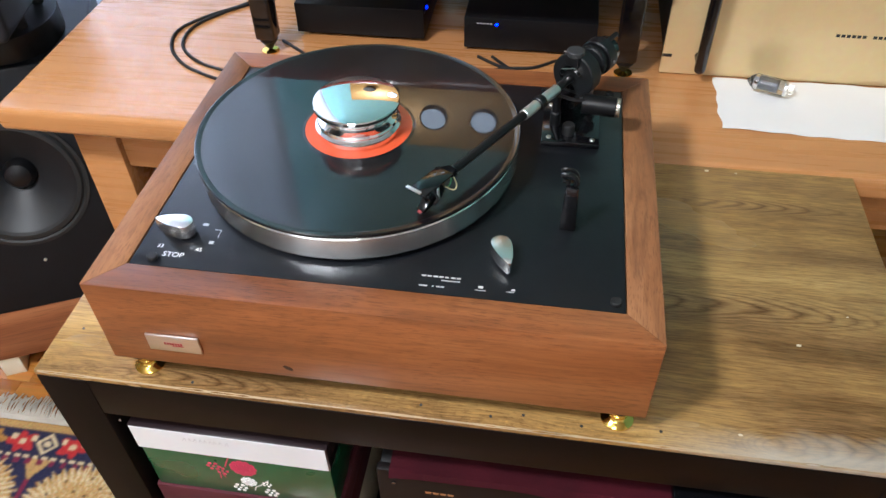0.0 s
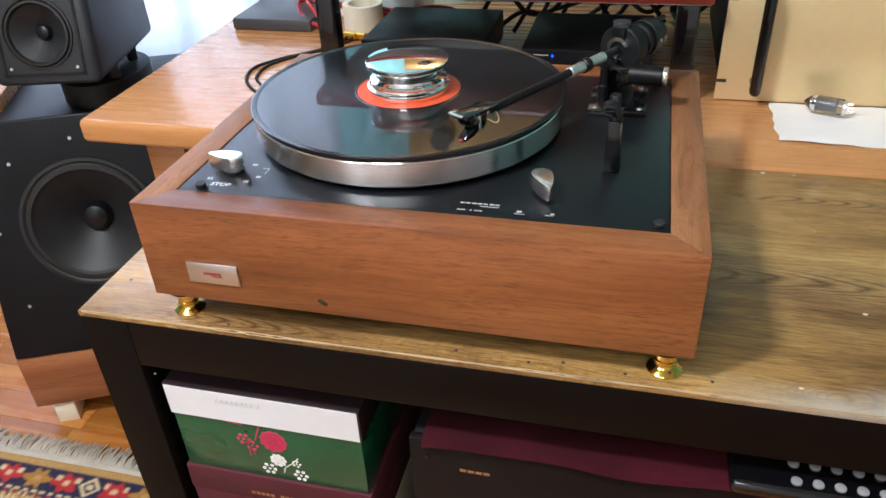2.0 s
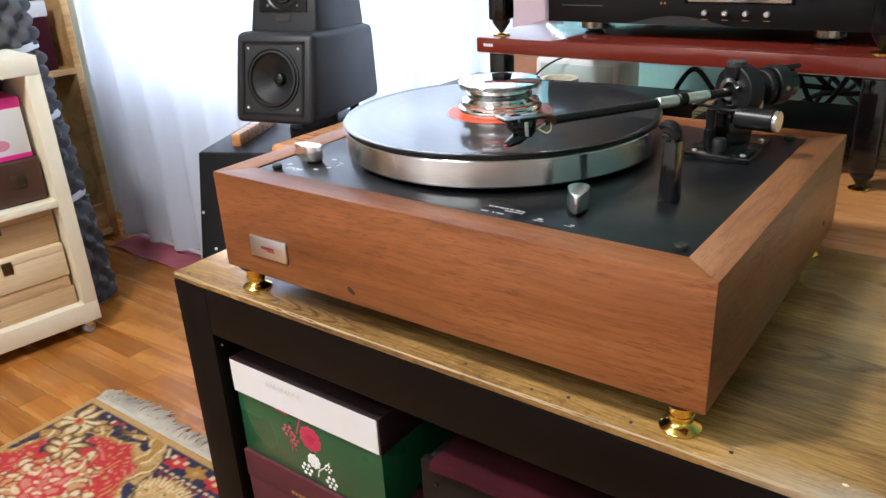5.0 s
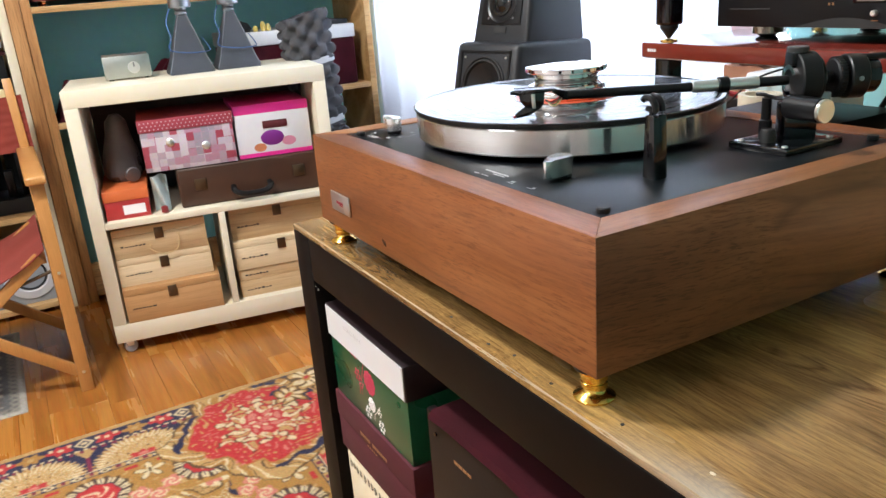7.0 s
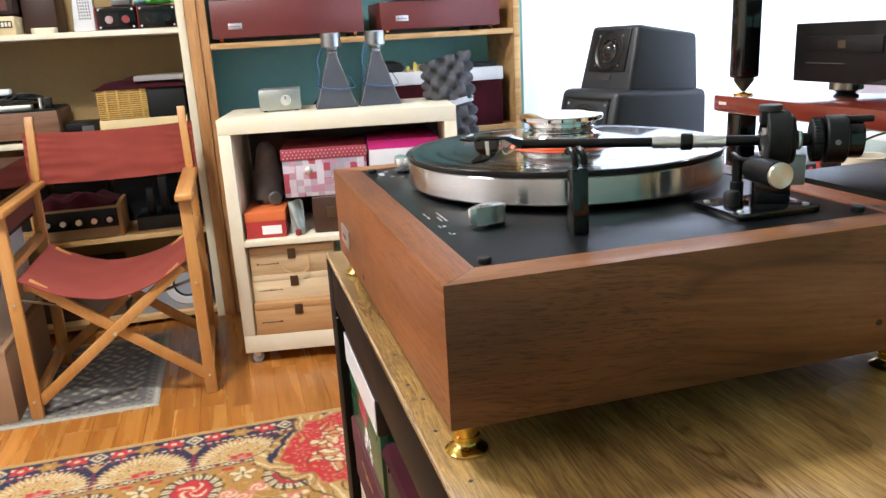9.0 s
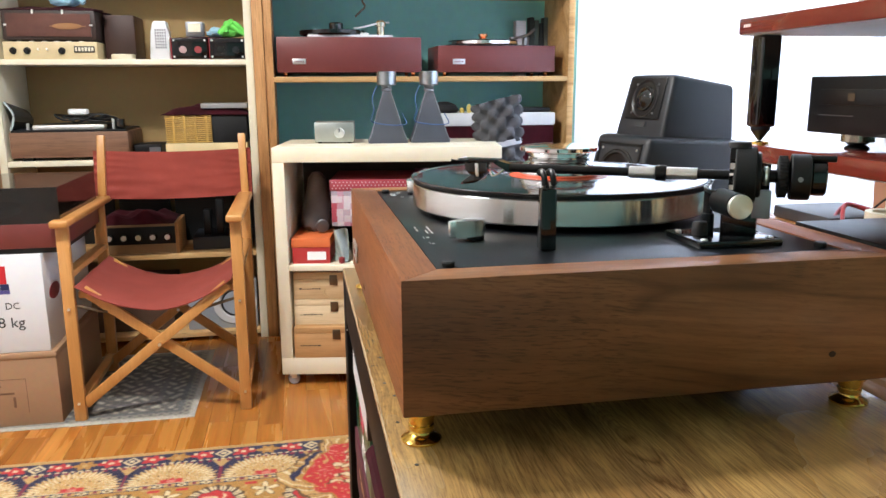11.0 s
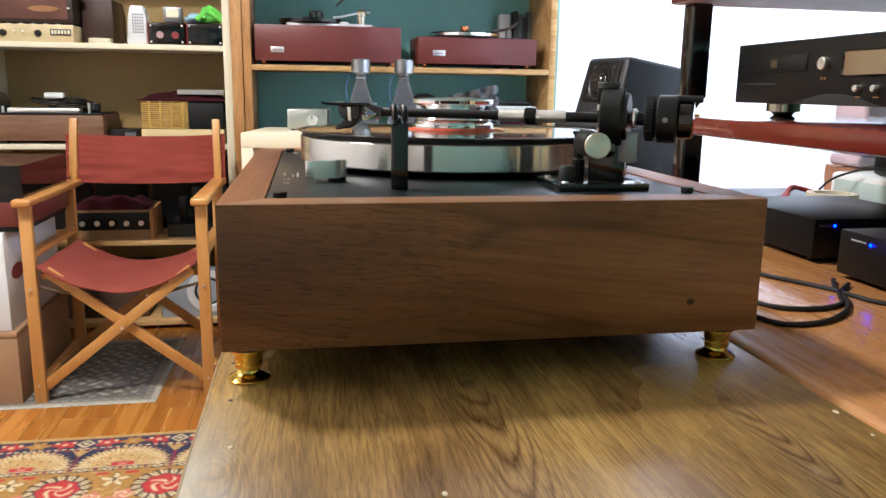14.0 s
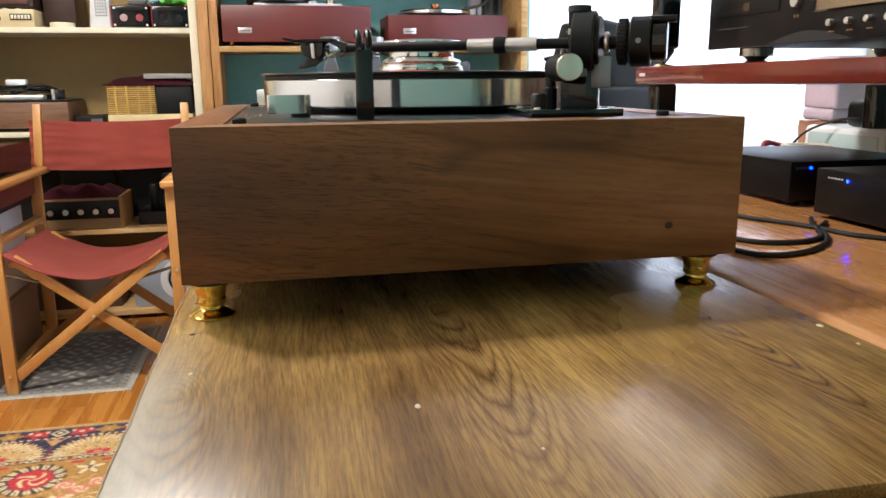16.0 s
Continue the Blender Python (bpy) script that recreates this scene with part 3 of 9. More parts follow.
    # pale wear and painted sheen along the front edge towards the bare end
    sep = nt.nodes.new("ShaderNodeSeparateXYZ")
    nt.links.new(tc.outputs["Object"], sep.inputs[0])
    blot = noise_tex(nt, coords(nt, (9, 14, 9), False), 1.0, 4, 0.6, 0.5)
    mb = nt.nodes.new("ShaderNodeMath")
    mb.operation = "MULTIPLY_ADD"
    mb.inputs[1].default_value, mb.inputs[2].default_value = 0.05, -0.025
    nt.links.new(blot.outputs["Fac"], mb.inputs[0])
    sm = nt.nodes.new("ShaderNodeMath")
    sm.operation = "ADD"
    nt.links.new(sep.outputs["Y"], sm.inputs[0])
    nt.links.new(mb.outputs[0], sm.inputs[1])
    wr = nt.nodes.new("ShaderNodeMapRange")
    wr.inputs[1].default_value, wr.inputs[2].default_value = -0.189, -0.162
    wr.inputs[3].default_value, wr.inputs[4].default_value = 0.60, 0.0
    nt.links.new(sm.outputs[0], wr.inputs[0])
    fx = nt.nodes.new("ShaderNodeMapRange")
    fx.inputs[1].default_value, fx.inputs[2].default_value = 0.15, 0.25
    nt.links.new(sep.outputs["X"], fx.inputs[0])
    wx = nt.nodes.new("ShaderNodeMath")
    wx.operation = "MULTIPLY"
    nt.links.new(fx.outputs[0], wx.inputs[0])
    nt.links.new(wr.outputs[0], wx.inputs[1])
    # rubbed and speckled strip along the whole front
    spk = noise_tex(nt, coords(nt, (140, 240, 200), False), 1.0, 4, 0.7)
    sr = ramp(nt, [(0.36, (0.30, 0.24, 0.18)), (0.47, (1, 1, 1)), (0.58, (1, 1, 1)), (0.68, (1.9, 1.8, 1.5))])
    nt.links.new(spk.outputs["Fac"], sr.inputs[0])
    sf = nt.nodes.new("ShaderNodeMapRange")
    sf.inputs[1].default_value, sf.inputs[2].default_value = -0.190, -0.165
    sf.inputs[3].default_value, sf.inputs[4].default_value = 0.45, 0.04
    nt.links.new(sm.outputs[0], sf.inputs[0])
    col = mix_col(nt, sf.outputs[0], col, sr.outputs[0], "MULTIPLY")
    col = mix_col(nt, wx.outputs[0], col, (0.52, 0.49, 0.42))
    nt.links.new(col, bs.inputs["Base Color"])
    rr = nt.nodes.new("ShaderNodeMapRange")
    rr.inputs[3].default_value, rr.inputs[4].default_value = 0.18, 0.34
    nt.links.new(patchy.outputs["Fac"], rr.inputs[0])
    nt.links.new(rr.outputs[0], bs.inputs["Roughness"])
    bs.inputs["Specular IOR Level"].default_value = 0.50
    bs.inputs["Coat Weight"].default_value = 0.20
    bs.inputs["Coat Roughness"].default_value = 0.10
    bump(nt, medium.outputs["Fac"], bs, 0.06, 0.0004)
    return m


TABLE_TOP = table_top_material()

# ---- structure ----
def wall(name, label, x0, x1, y0, y1, z0, z1, mat):
    return single(name, boxed(x0, x1, y0, y1, z0, z1), mat, label, "wall", kind="structure", smooth=False)


ROOM_X0, ROOM_X1, ROOM_Y0, ROOM_Y1, ROOM_Z = -2.93, 1.7, -2.1, 1.2, 2.5
wall("wall_west", "teal and cream painted plaster wall behind the shelves", ROOM_X0 - 0.1, ROOM_X0, -0.19, ROOM_Y1 + 0.2, 0, ROOM_Z, WALL_TEAL)
wall("wall_west_cream", "cream painted plaster wall behind the shelves", ROOM_X0 - 0.1, ROOM_X0, ROOM_Y0 - 0.1, -0.19, 0, ROOM_Z, WALL_CREAM)
wall("wall_south", "plain white wall", ROOM_X0 - 0.1, ROOM_X1 + 0.1, ROOM_Y0 - 0.1, ROOM_Y0, 0, ROOM_Z, WALL_WHITE)
wall("wall_east", "plain pale teal wall", ROOM_X1, ROOM_X1 + 0.1, -0.7, ROOM_Y1 + 0.2, 0, ROOM_Z, WALL_PALE_TEAL)
wall("wall_east_white", "plain white wall", ROOM_X1, ROOM_X1 + 0.1, ROOM_Y0, -0.7, 0, ROOM_Z, WALL_WHITE)
# north wall with the window opening behind the curtain
wall("wall_north", "pale teal painted wall beside the window", -0.80, ROOM_X1, ROOM_Y1, ROOM_Y1 + 0.12, 0, ROOM_Z, WALL_PALE_TEAL)
wall("wall_north_left", "white wall beside the window", ROOM_X0, -2.52, ROOM_Y1, ROOM_Y1 + 0.12, 0, ROOM_Z, WALL_WHITE)
wall("wall_north_low", "white wall under the window", -2.52, -0.80, ROOM_Y1, ROOM_Y1 + 0.12, 0, 0.66, WALL_WHITE)
wall("wall_north_top", "white wall over the window", -2.52, -0.80, ROOM_Y1, ROOM_Y1 + 0.12, 2.25, ROOM_Z, WALL_WHITE)
single("ceiling", boxed(ROOM_X0 - 0.1, ROOM_X1 + 0.1, ROOM_Y0 - 0.1, ROOM_Y1 + 0.2, ROOM_Z, ROOM_Z + 0.1), WALL_WHITE, "white painted ceiling", "ceiling", kind="structure", smooth=False)
floor_base = single("floor", boxed(ROOM_X0 - 0.1, ROOM_X1 + 0.1, ROOM_Y0 - 0.1, ROOM_Y1 + 0.2, -0.1, -0.006), FLOOR_GAP, "glossy honey-orange wooden strip parquet", "floor", kind="structure", smooth=False)


def plank_material():
    m, nt, bs = mat_new("honey_parquet_strip")
    mp = coords(nt, (1.2, 14, 14))
    n = noise_tex(nt, mp, 1.0, 5, 0.6, 0.6)
    mp2 = coords(nt, (8, 160, 160))
    n2 = noise_tex(nt, mp2, 1.0, 4, 0.6)
    cr = ramp(nt, [(0.28, (0.262, 0.085, 0.013)), (0.5, (0.400, 0.151, 0.026)), (0.72, (0.525, 0.234, 0.049))])
    nt.links.new(n.outputs["Fac"], cr.inputs[0])
    oi = nt.nodes.new("ShaderNodeObjectInfo")
    hv = nt.nodes.new("ShaderNodeHueSaturation")
    mr = nt.nodes.new("ShaderNodeMapRange")
    mr.inputs[3].default_value, mr.inputs[4].default_value = 0.86, 1.14
    nt.links.new(oi.outputs["Random"], mr.inputs[0])
    nt.links.new(mr.outputs[0], hv.inputs["Value"])
    c2 = mix_col(nt, 0.25, cr.outputs[0], n2.outputs["Color"], "OVERLAY")
    nt.links.new(c2, hv.inputs["Color"])
    nt.links.new(hv.outputs[0], bs.inputs["Base Color"])
    rr = nt.nodes.new("ShaderNodeMapRange")
    rr.inputs[3].default_value, rr.inputs[4].default_value = 0.20, 0.34
    nt.links.new(n.outputs["Fac"], rr.inputs[0])
    nt.links.new(rr.outputs[0], bs.inputs["Roughness"])
    bs.inputs["Coat Weight"].default_value = 0.12
    bs.inputs["Coat Roughness"].default_value = 0.15
    bump(nt, n2.outputs["Fac"], bs, 0.08, 0.0005)
    return m


PLANK = plank_material()

# ---- low table ----
TX0, TX1, TY0, TY1, TZ = -0.553, 0.2525, -0.009, 0.381, 0.75


def build_tv_table():
    t = thing("low_table", "dark brown laminate table with worn rustic wood-print top", "table", (-0.147, 0.188, 0))
    part("tabletop", boxed(TX0, TX1, TY0, TY1, TZ - 0.007, TZ, 0.0015), TABLE_TOP, t, "worn brown wood-print board with scuffed edges")
    # pale edge where the print has rubbed off, with its highlight painted in
    bm = bmesh.new()
    n = 220
    lo, hi = [], []
    for i in range(n + 1):
        x = TX0 + 0.004 + (TX1 - TX0 - 0.008) * i / n
        k = max(0.0, noise.noise((x * 16, 0.3, 0)) + 0.25 + 0.5 * noise.noise((x * 90, 2.0, 0)))
        lo.append(bm.verts.new((x, TY0 - 0.0003, TZ - 0.0004 - 0.0016 * k)))
        hi.append(bm.verts.new((x, TY0 + 0.0006 + 0.0014 * k, TZ + 0.0003)))
    for i in range(n):
        bm.faces.new((lo[i], lo[i + 1], hi[i + 1], hi[i]))
    part("worn_edge", bm, surface("bare_chipboard_edge", (0.36, 0.26, 0.14), 0.7, 0, 0.4, 60), t, "pale chipped edge with its highlight in the colour")
    e = 0.0015
    part("front_apron", boxed(TX0 + 0.05, TX1 - 0.05, TY0, TY0 + 0.05, 0.69, TZ - 0.0075, e), TABLE_DARK, t)
    part("back_apron", boxed(TX0 + 0.05, TX1 - 0.05, TY1 - 0.05, TY1, 0.69, TZ - 0.0075, e), TABLE_DARK, t)
    part("side_apron", boxed(TX0, TX0 + 0.05, TY0 + 0.05, TY1 - 0.05, 0.69, TZ - 0.0075, e), TABLE_DARK, t)
    part("side_apron", boxed(TX1 - 0.05, TX1, TY0 + 0.05, TY1 - 0.05, 0.69, TZ - 0.0075, e), TABLE_DARK, t)
    for x in (TX0, TX1 - 0.05):
        for y in (TY0, TY1 - 0.05):
            part("leg", boxed(x, x + 0.05, y, y + 0.05, 0, TZ - 0.0075, e), TABLE_DARK, t)
    part("under_panel", boxed(TX0 + 0.05, TX1 - 0.05, TY0 + 0.05, TY1 - 0.05, 0.70, TZ - 0.0075), TABLE_DARK, t)
    part("shelf", boxed(TX0 + 0.01, TX1 - 0.01, TY0 + 0.052, TY1 - 0.052, 0.30, 0.325, e), TABLE_DARK, t)
    part("shelf_front", boxed(TX0 + 0.051, TX1 - 0.051, TY0 + 0.004, TY0 + 0.052, 0.30, 0.325, e), TABLE_DARK, t)
    for x, z in ((-0.489, 0.682),):
        part("screw_dot", rod(bmesh.new(), (x, TY0 + 0.0002, z), (x, TY0 - 0.0006, z), 0.0012, 8), ALU, t)
    # small dents and nail holes in the top
    for x, y in ((-0.40, -0.001), (-0.19, 0.004), (-0.128, 0.001), (-0.05, 0.002), (-0.10, 0.006), (0.017, 0.006), (-0.53, 0.045)):
        part("nail_hole", rod(bmesh.new(), (x, y, TZ - 0.001), (x, y, TZ + 0.0003), 0.0015, 8), BLACK_INK, t)
    bare = surface("bare_fleck", (0.62, 0.52, 0.34), 0.7)
    for x, y, r in ((0.148, 0.118, 0.0026), (0.087, 0.373, 0.003), (0.083, 0.012, 0.0022), (0.12, 0.372, 0.0015), (0.2, 0.16, 0.0012)):
        part("pale_fleck", lathe(bmesh.new(), [(r, TZ - 0.0002), (r * 0.8, TZ + 0.0004)], 9, Matrix.Translation((x, y, 0)) @ Matrix.Diagonal((1, 0.6, 1, 1))), bare, t)
    return t


build_tv_table()

# ---- turntable ----
PX0, PX1, PY0, PY1, PZ0, PZ1 = -0.467, 0.0, 0.0, 0.370, 0.7755, 0.870
CX, CY = -0.2772, 0.1996


def teardrop(length, width, tip):
    """Plan of a pointed knob: a round end at the origin and a tip along +x."""
    r = width / 2
    pts = []
    for i in range(15):
        a = math.pi / 2 + math.pi * i / 14
        pts.append((r * math.cos(a), r * math.sin(a)))
    n = 5
    for i in range(1, n + 1):
        u = i / n
        pts.append((tip * u, -r * (1 - u ** 1.7) - 0.0012 * u))
    for i in range(n, 0, -1):
        u = i / n
        pts.append((tip * u, r * (1 - u ** 1.7) + 0.0012 * u))
    return pts


def build_turntable():
    t = thing("turntable", "record player in a reddish hardwood plinth with black deck", "turntable", (-0.2335, 0.185, TZ))
    w = 0.0283
    x0, x1, y0, y1 = PX0, PX1, PY0, PY1
    b = 0.0007
    part("plinth_front", prism(bmesh.new(), [(x0, y0), (x1, y0), (x1 - w, y0 + w), (x0 + w, y0 + w)], PZ0, PZ1, b), PLINTH_X, t, "oiled reddish-brown hardwood board")
    part("plinth_back", prism(bmesh.new(), [(x1, y1), (x0, y1), (x0 + w, y1 - w), (x1 - w, y1 - w)], PZ0, PZ1, b), PLINTH_X, t, "oiled reddish-brown hardwood board")
    part("plinth_side", prism(bmesh.new(), [(x0, y1), (x0, y0), (x0 + w, y0 + w), (x0 + w, y1 - w)], PZ0, PZ1, b), PLINTH_Y, t, "oiled reddish-brown hardwood board")
    part("plinth_side", prism(bmesh.new(), [(x1, y0), (x1, y1), (x1 - w, y1 - w), (x1 - w, y0 + w)], PZ0, PZ1, b), PLINTH_Y, t, "oiled brown hardwood board")
    part("base_board", boxed(x0 + 0.012, x1 - 0.012, y0 + 0.012, y1 - 0.012, PZ0 - 0.002, PZ0 + 0.006), BLACK_MATT, t)
    knot = surface("dark_wood_knot", (0.035, 0.013, 0.007), 0.6)
    bm = bmesh.new()
    for r, d in ((0.0050, 0.0003), (0.003, 0.0005)):
        lathe(bm, [(r, 0), (r * 0.7, d)], 12, at(-0.304, y0, 0.7875, pose(0, 0, 0, 90, 0, 0)) @ pose(0, 0, 0, 0, 0, -30) @ Matrix.Diagonal((1, 0.5, 1, 1)))
    part("knot", bm, knot, t)
    part("knot", lathe(bmesh.new(), [(0.003, 0), (0.0025, 0.0004)], 10, at(x1, 0.318, 0.798, pose(0, 0, 0, 90, 0, 90)) @ Matrix.Diagonal((1, 0.8, 1, 1))), knot, t)
    deck = part("top_panel", boxed(x0 + w + 0.0008, x1 - w - 0.0008, y0 + w + 0.0008, y1 - w - 0.0008, PZ1 - 0.02, PZ1 - 0.0008, 0.0008), BLACK_PANEL, t, "black painted metal deck plate")
    zt = PZ1 - 0.0008
    # feet
    for x, y in ((-0.02, 0.015), (-0.447, 0.015), (-0.02, 0.352), (-0.447, 0.352)):
        prof = [(0.0, 0.0), (0.0134, 0.0), (0.0142, 0.0006), (0.0142, 0.0016), (0.0136, 0.0022), (0.0098, 0.0044), (0.0080, 0.0056), (0.0074, 0.0066), (0.0074, 0.0080), (0.0088, 0.0088), (0.0090, 0.0094), (0.0090, 0.0120), (0.0082, 0.0126), (0.0082, 0.0134), (0.0090, 0.0140), (0.0092, 0.0178), (0.0098, 0.0190), (0.0110, 0.0195), (0.0112, 0.0222), (0.0, 0.0222)]
        ft = part("foot", lathe(bmesh.new(), prof, 32, Matrix.Translation((x, y, TZ)), cap=False), BRASS, t, "polished gold-coloured spiked foot")
        part("pad", lathe(bmesh.new(), [(0.0134, 0.0223), (0.0140, 0.0230), (0.0140, 0.0254)], 28, Matrix.Translation((x, y, TZ))), RUBBER, ft, "black rubber pad")
        part("foot_stem", rod(bmesh.new(), (x, y, TZ + 0.0228), (x, y, PZ0), 0.0085, 12), BLACK_SATIN, t)
    # badge
    badge = part("badge", boxed(-0.4265, -0.3785, y0 - 0.0022, y0, 0.7955, 0.816, 0.0008), BADGE, t, "brushed silver name plate")
    bm = bmesh.new()
    for i in range(7):
        box(bm, -0.4105 + i * 0.0024, -0.4089 + i * 0.0024, y0 - 0.0026, y0 - 0.0021, 0.8048, 0.8076)
    box(bm, -0.4035, -0.3935, y0 - 0.0026, y0 - 0.0021, 0.8033, 0.8041)
    part("badge_mark", bm, RED_INK, badge, "small dark red mark")
    # transport posts
    for x, y in ((-0.037, 0.038), (-0.4195, 0.037), (-0.042, 0.331), (-0.4195, 0.331)):
        part("rubber_stop", lathe(bmesh.new(), [(0.0042, zt), (0.0046, zt + 0.001), (0.0046, zt + 0.0032), (0.0040, zt + 0.0041), (0, zt + 0.0041)], 16, Matrix.Translation((x, y, 0))), RUBBER, t)
    # knobs
    def knob(x, y, rz):
        k = part("knob", prism(bmesh.new(), teardrop(0.036, 0.0165, 0.026), zt + 0.003, zt + 0.0165, 0.0008, at(x, y, 0, pose(0, 0, 0, 0, 0, rz))), KNOB_METAL, t, "pointed polished metal knob")
        part("knob_skirt", lathe(bmesh.new(), [(0.0072, zt), (0.0072, zt + 0.003)], 20, Matrix.Translation((x, y, 0))), BLACK_SATIN, k)
    knob(-0.4015, 0.068, 176)
    knob(-0.1315, 0.0790, -68)
    # deck markings
    def mark(name, text, size, x, y):
        words(name, text, size, WHITE_INK, deck, at(x, y, zt + 0.00005, ON_TOP), 0.00005)
    mark("stop_word", "STOP", 0.0078, -0.4045, 0.0435)
    mark("speed_word", "33", 0.0058, -0.4195, 0.0525)
    mark("speed_word", "45", 0.0058, -0.3850, 0.0520)
    bm = bmesh.new()
    def bar(a, b, c, d):
        box(bm, a, b, c, d, zt - 0.0002, zt + 0.0002)
    for i, wd in enumerate((0.0036, 0.0034, 0.0040, 0.0036, 0.0030, 0.0040, 0.0032)):
        bar(-0.1925 + i * 0.0048, -0.1925 + i * 0.0048 + wd, 0.0474, 0.0490)
    bar(-0.1760, -0.1605, 0.0440, 0.0450)
    for i, wd in enumerate((0.0032, 0.0032, 0, 0.0016, 0.0030, 0.0028)):
        if wd:
            bar(-0.1930 + i * 0.0035, -0.1930 + i * 0.0035 + wd, 0.0366, 0.0380)
    bar(-0.1475, -0.1390, 0.0375, 0.0381)
    bar(-0.1455, -0.1415, 0.0400, 0.0425)
    bar(-0.1230, -0.1165, 0.0388, 0.0394)
    bar(-0.1190, -0.1160, 0.0405, 0.0425)
    bar(-0.3795, -0.3755, 0.0600, 0.0635)
    bar(-0.3800, -0.3740, 0.0775, 0.0781)
    bar(-0.3745, -0.3740, 0.0680, 0.0781)
    bar(-0.3930, -0.3880, 0.0815, 0.0845)
    tagged(part("deck_print", bm, surface("grey_white_print", (0.50, 0.50, 0.50), 0.5, 0, 0.05, 40, 0.0), deck, "white printed bars and symbols"), kind="stuff")
    # platter
    prof = [(0.0, 0.8740), (0.1470, 0.8740), (0.1487, 0.8748), (0.1492, 0.8756), (0.1492, 0.8962), (0.1484, 0.8972), (0, 0.8972)]
    plat = part("platter", lathe(bmesh.new(), prof, 224, Matrix.Translation((CX, CY, 0)), cap=False), ALU_TURNED, t, "turned aluminium platter rim")
    part("platter_mat", lathe(bmesh.new(), [(0, 0.8972), (0.1465, 0.8972), (0.1475, 0.8978), (0.1475, 0.9002), (0.1465, 0.9008), (0, 0.9008)], 96, Matrix.Translation((CX, CY, 0)), cap=False), RUBBER, plat, "black rubber mat")
    # the platter turns about its own middle
    shift = Vector((CX + 0.2335, CY - 0.185, 0))
    for ob in (plat, *plat.children):
        ob.data.transform(Matrix.Translation(-shift))
    plat.location = shift
    part("sub_platter", lathe(bmesh.new(), [(0.085, zt), (0.085, 0.8745)], 48, Matrix.Translation((CX, CY, 0))), BLACK_MATT, t)
    # arm mount
    bx0, bx1, by0, by1 = -0.108, -0.052, 0.236, 0.306
    base = part("arm_base", boxed(bx0, bx1, by0, by1, zt, zt + 0.0055, 0.0008), BLACK_GLOSS, t, "gloss black tonearm base plate")
    for x, y in ((bx0 + 0.007, by0 + 0.007), (bx1 - 0.007, by0 + 0.007), (bx1 - 0.007, by1 - 0.007), (bx0 + 0.007, by1 - 0.007)):
        part("screw", rod(bmesh.new(), (x, y, zt + 0.005), (x, y, zt + 0.0067), 0.0026, 12, bevel=0.0004), ALU, base)
    A = Vector((-0.2005, 0.080, 0.0))      # headshell tip, plan
    P = Vector((-0.0805, 0.2845, 0.0))     # pivot, plan
    d = (P - A).normalized()
    s = Vector((d.y, -d.x, 0))
    za = 0.9215

    def on(k, off=0.0, z=za):
        """A point k metres from the pivot towards the headshell."""
        q = P - d * k + s * off
        return (q.x, q.y, z)
    turn = math.degrees(math.atan2(d.y, d.x))

    def arm_box(k0, k1, o0, o1, z0, z1, bevel=0.0006):
        return boxed(-k0, -k1, -o1, -o0, z0, z1, bevel, 2, at(P.x, P.y, 0, pose(0, 0, 0, 0, 0, turn)))
    part("arm_pillar", arm_box(0.014, -0.013, -0.010, 0.010, zt + 0.005, 0.9035, 0.002), BLACK_GLOSS, t)
    part("lift_post", lathe(bmesh.new(), [(0.0052, zt + 0.005), (0.0052, 0.889), (0.0040, 0.890), (0.0040, 0.9075), (0.0, 0.9075)], 16, Matrix.Translation(on(0.024, -0.004, 0))), BLACK_SATIN, t)
    part("lift_stub", lathe(bmesh.new(), [(0.0062, zt + 0.005), (0.0062, 0.8835), (0.005, 0.8855), (0.0, 0.8855)], 18, Matrix.Translation((-0.0825, 0.2520, 0))), RUBBER, t)
    lift = part("lift_bar", tube(bmesh.new(), [on(0.026, -0.02, 0.9085), on(0.027, -0.003, 0.9105), on(0.024, 0.015, 0.9100), on(0.018, 0.024, 0.9105)], 0.0016, 8, 6), BLACK_SATIN, t)
    # bias knob with silver face
    kn = part("bias_knob", rod(bmesh.new(), (-0.072, 0.262, 0.9035), (-0.040, 0.2585, 0.9035), 0.0096, 32, bevel=0.0006), BLACK_SATIN, t)
    part("bias_cap", rod(bmesh.new(), (-0.0400, 0.2585, 0.9035), (-0.0362, 0.2581, 0.9035), 0.0092, 36, bevel=0.0006), SPUN_FACE, kn, "spun silver knob face")
    # gimbal ring and inner clamp
    def disc(k0, k1, r, mat, name, label="", zc=za, seg=36, bevel=0.001):
        return part(name, rod(bmesh.new(), on(k0, 0, zc), on(k1, 0, zc), r, seg, bevel=bevel), mat, t, label)
    ring = disc(0.006, -0.010, 0.0225, BLACK_MATT, "gimbal_ring", "black tonearm bearing ring")
    part("gimbal_step", rod(bmesh.new(), on(-0.004, 0), on(-0.0135, 0), 0.019, 36, bevel=0.001), BLACK_SATIN, ring)
    part("bearing_cap", rod(bmesh.new(), on(0.003, -0.001, za + 0.0215), on(0.003, -0.001, za + 0.0265), 0.0085, 24, bevel=0.0006), surface("worn_black_cap", (0.030, 0.031, 0.033), 0.42, 0.0), ring, "dark grey round bearing cap")
    part("bearing_block", arm_box(0.010, -0.006, -0.0085, 0.0065, za + 0.012, za + 0.0225, 0.0012), BLACK_SATIN, ring)
    bm = bmesh.new()
    n = 20
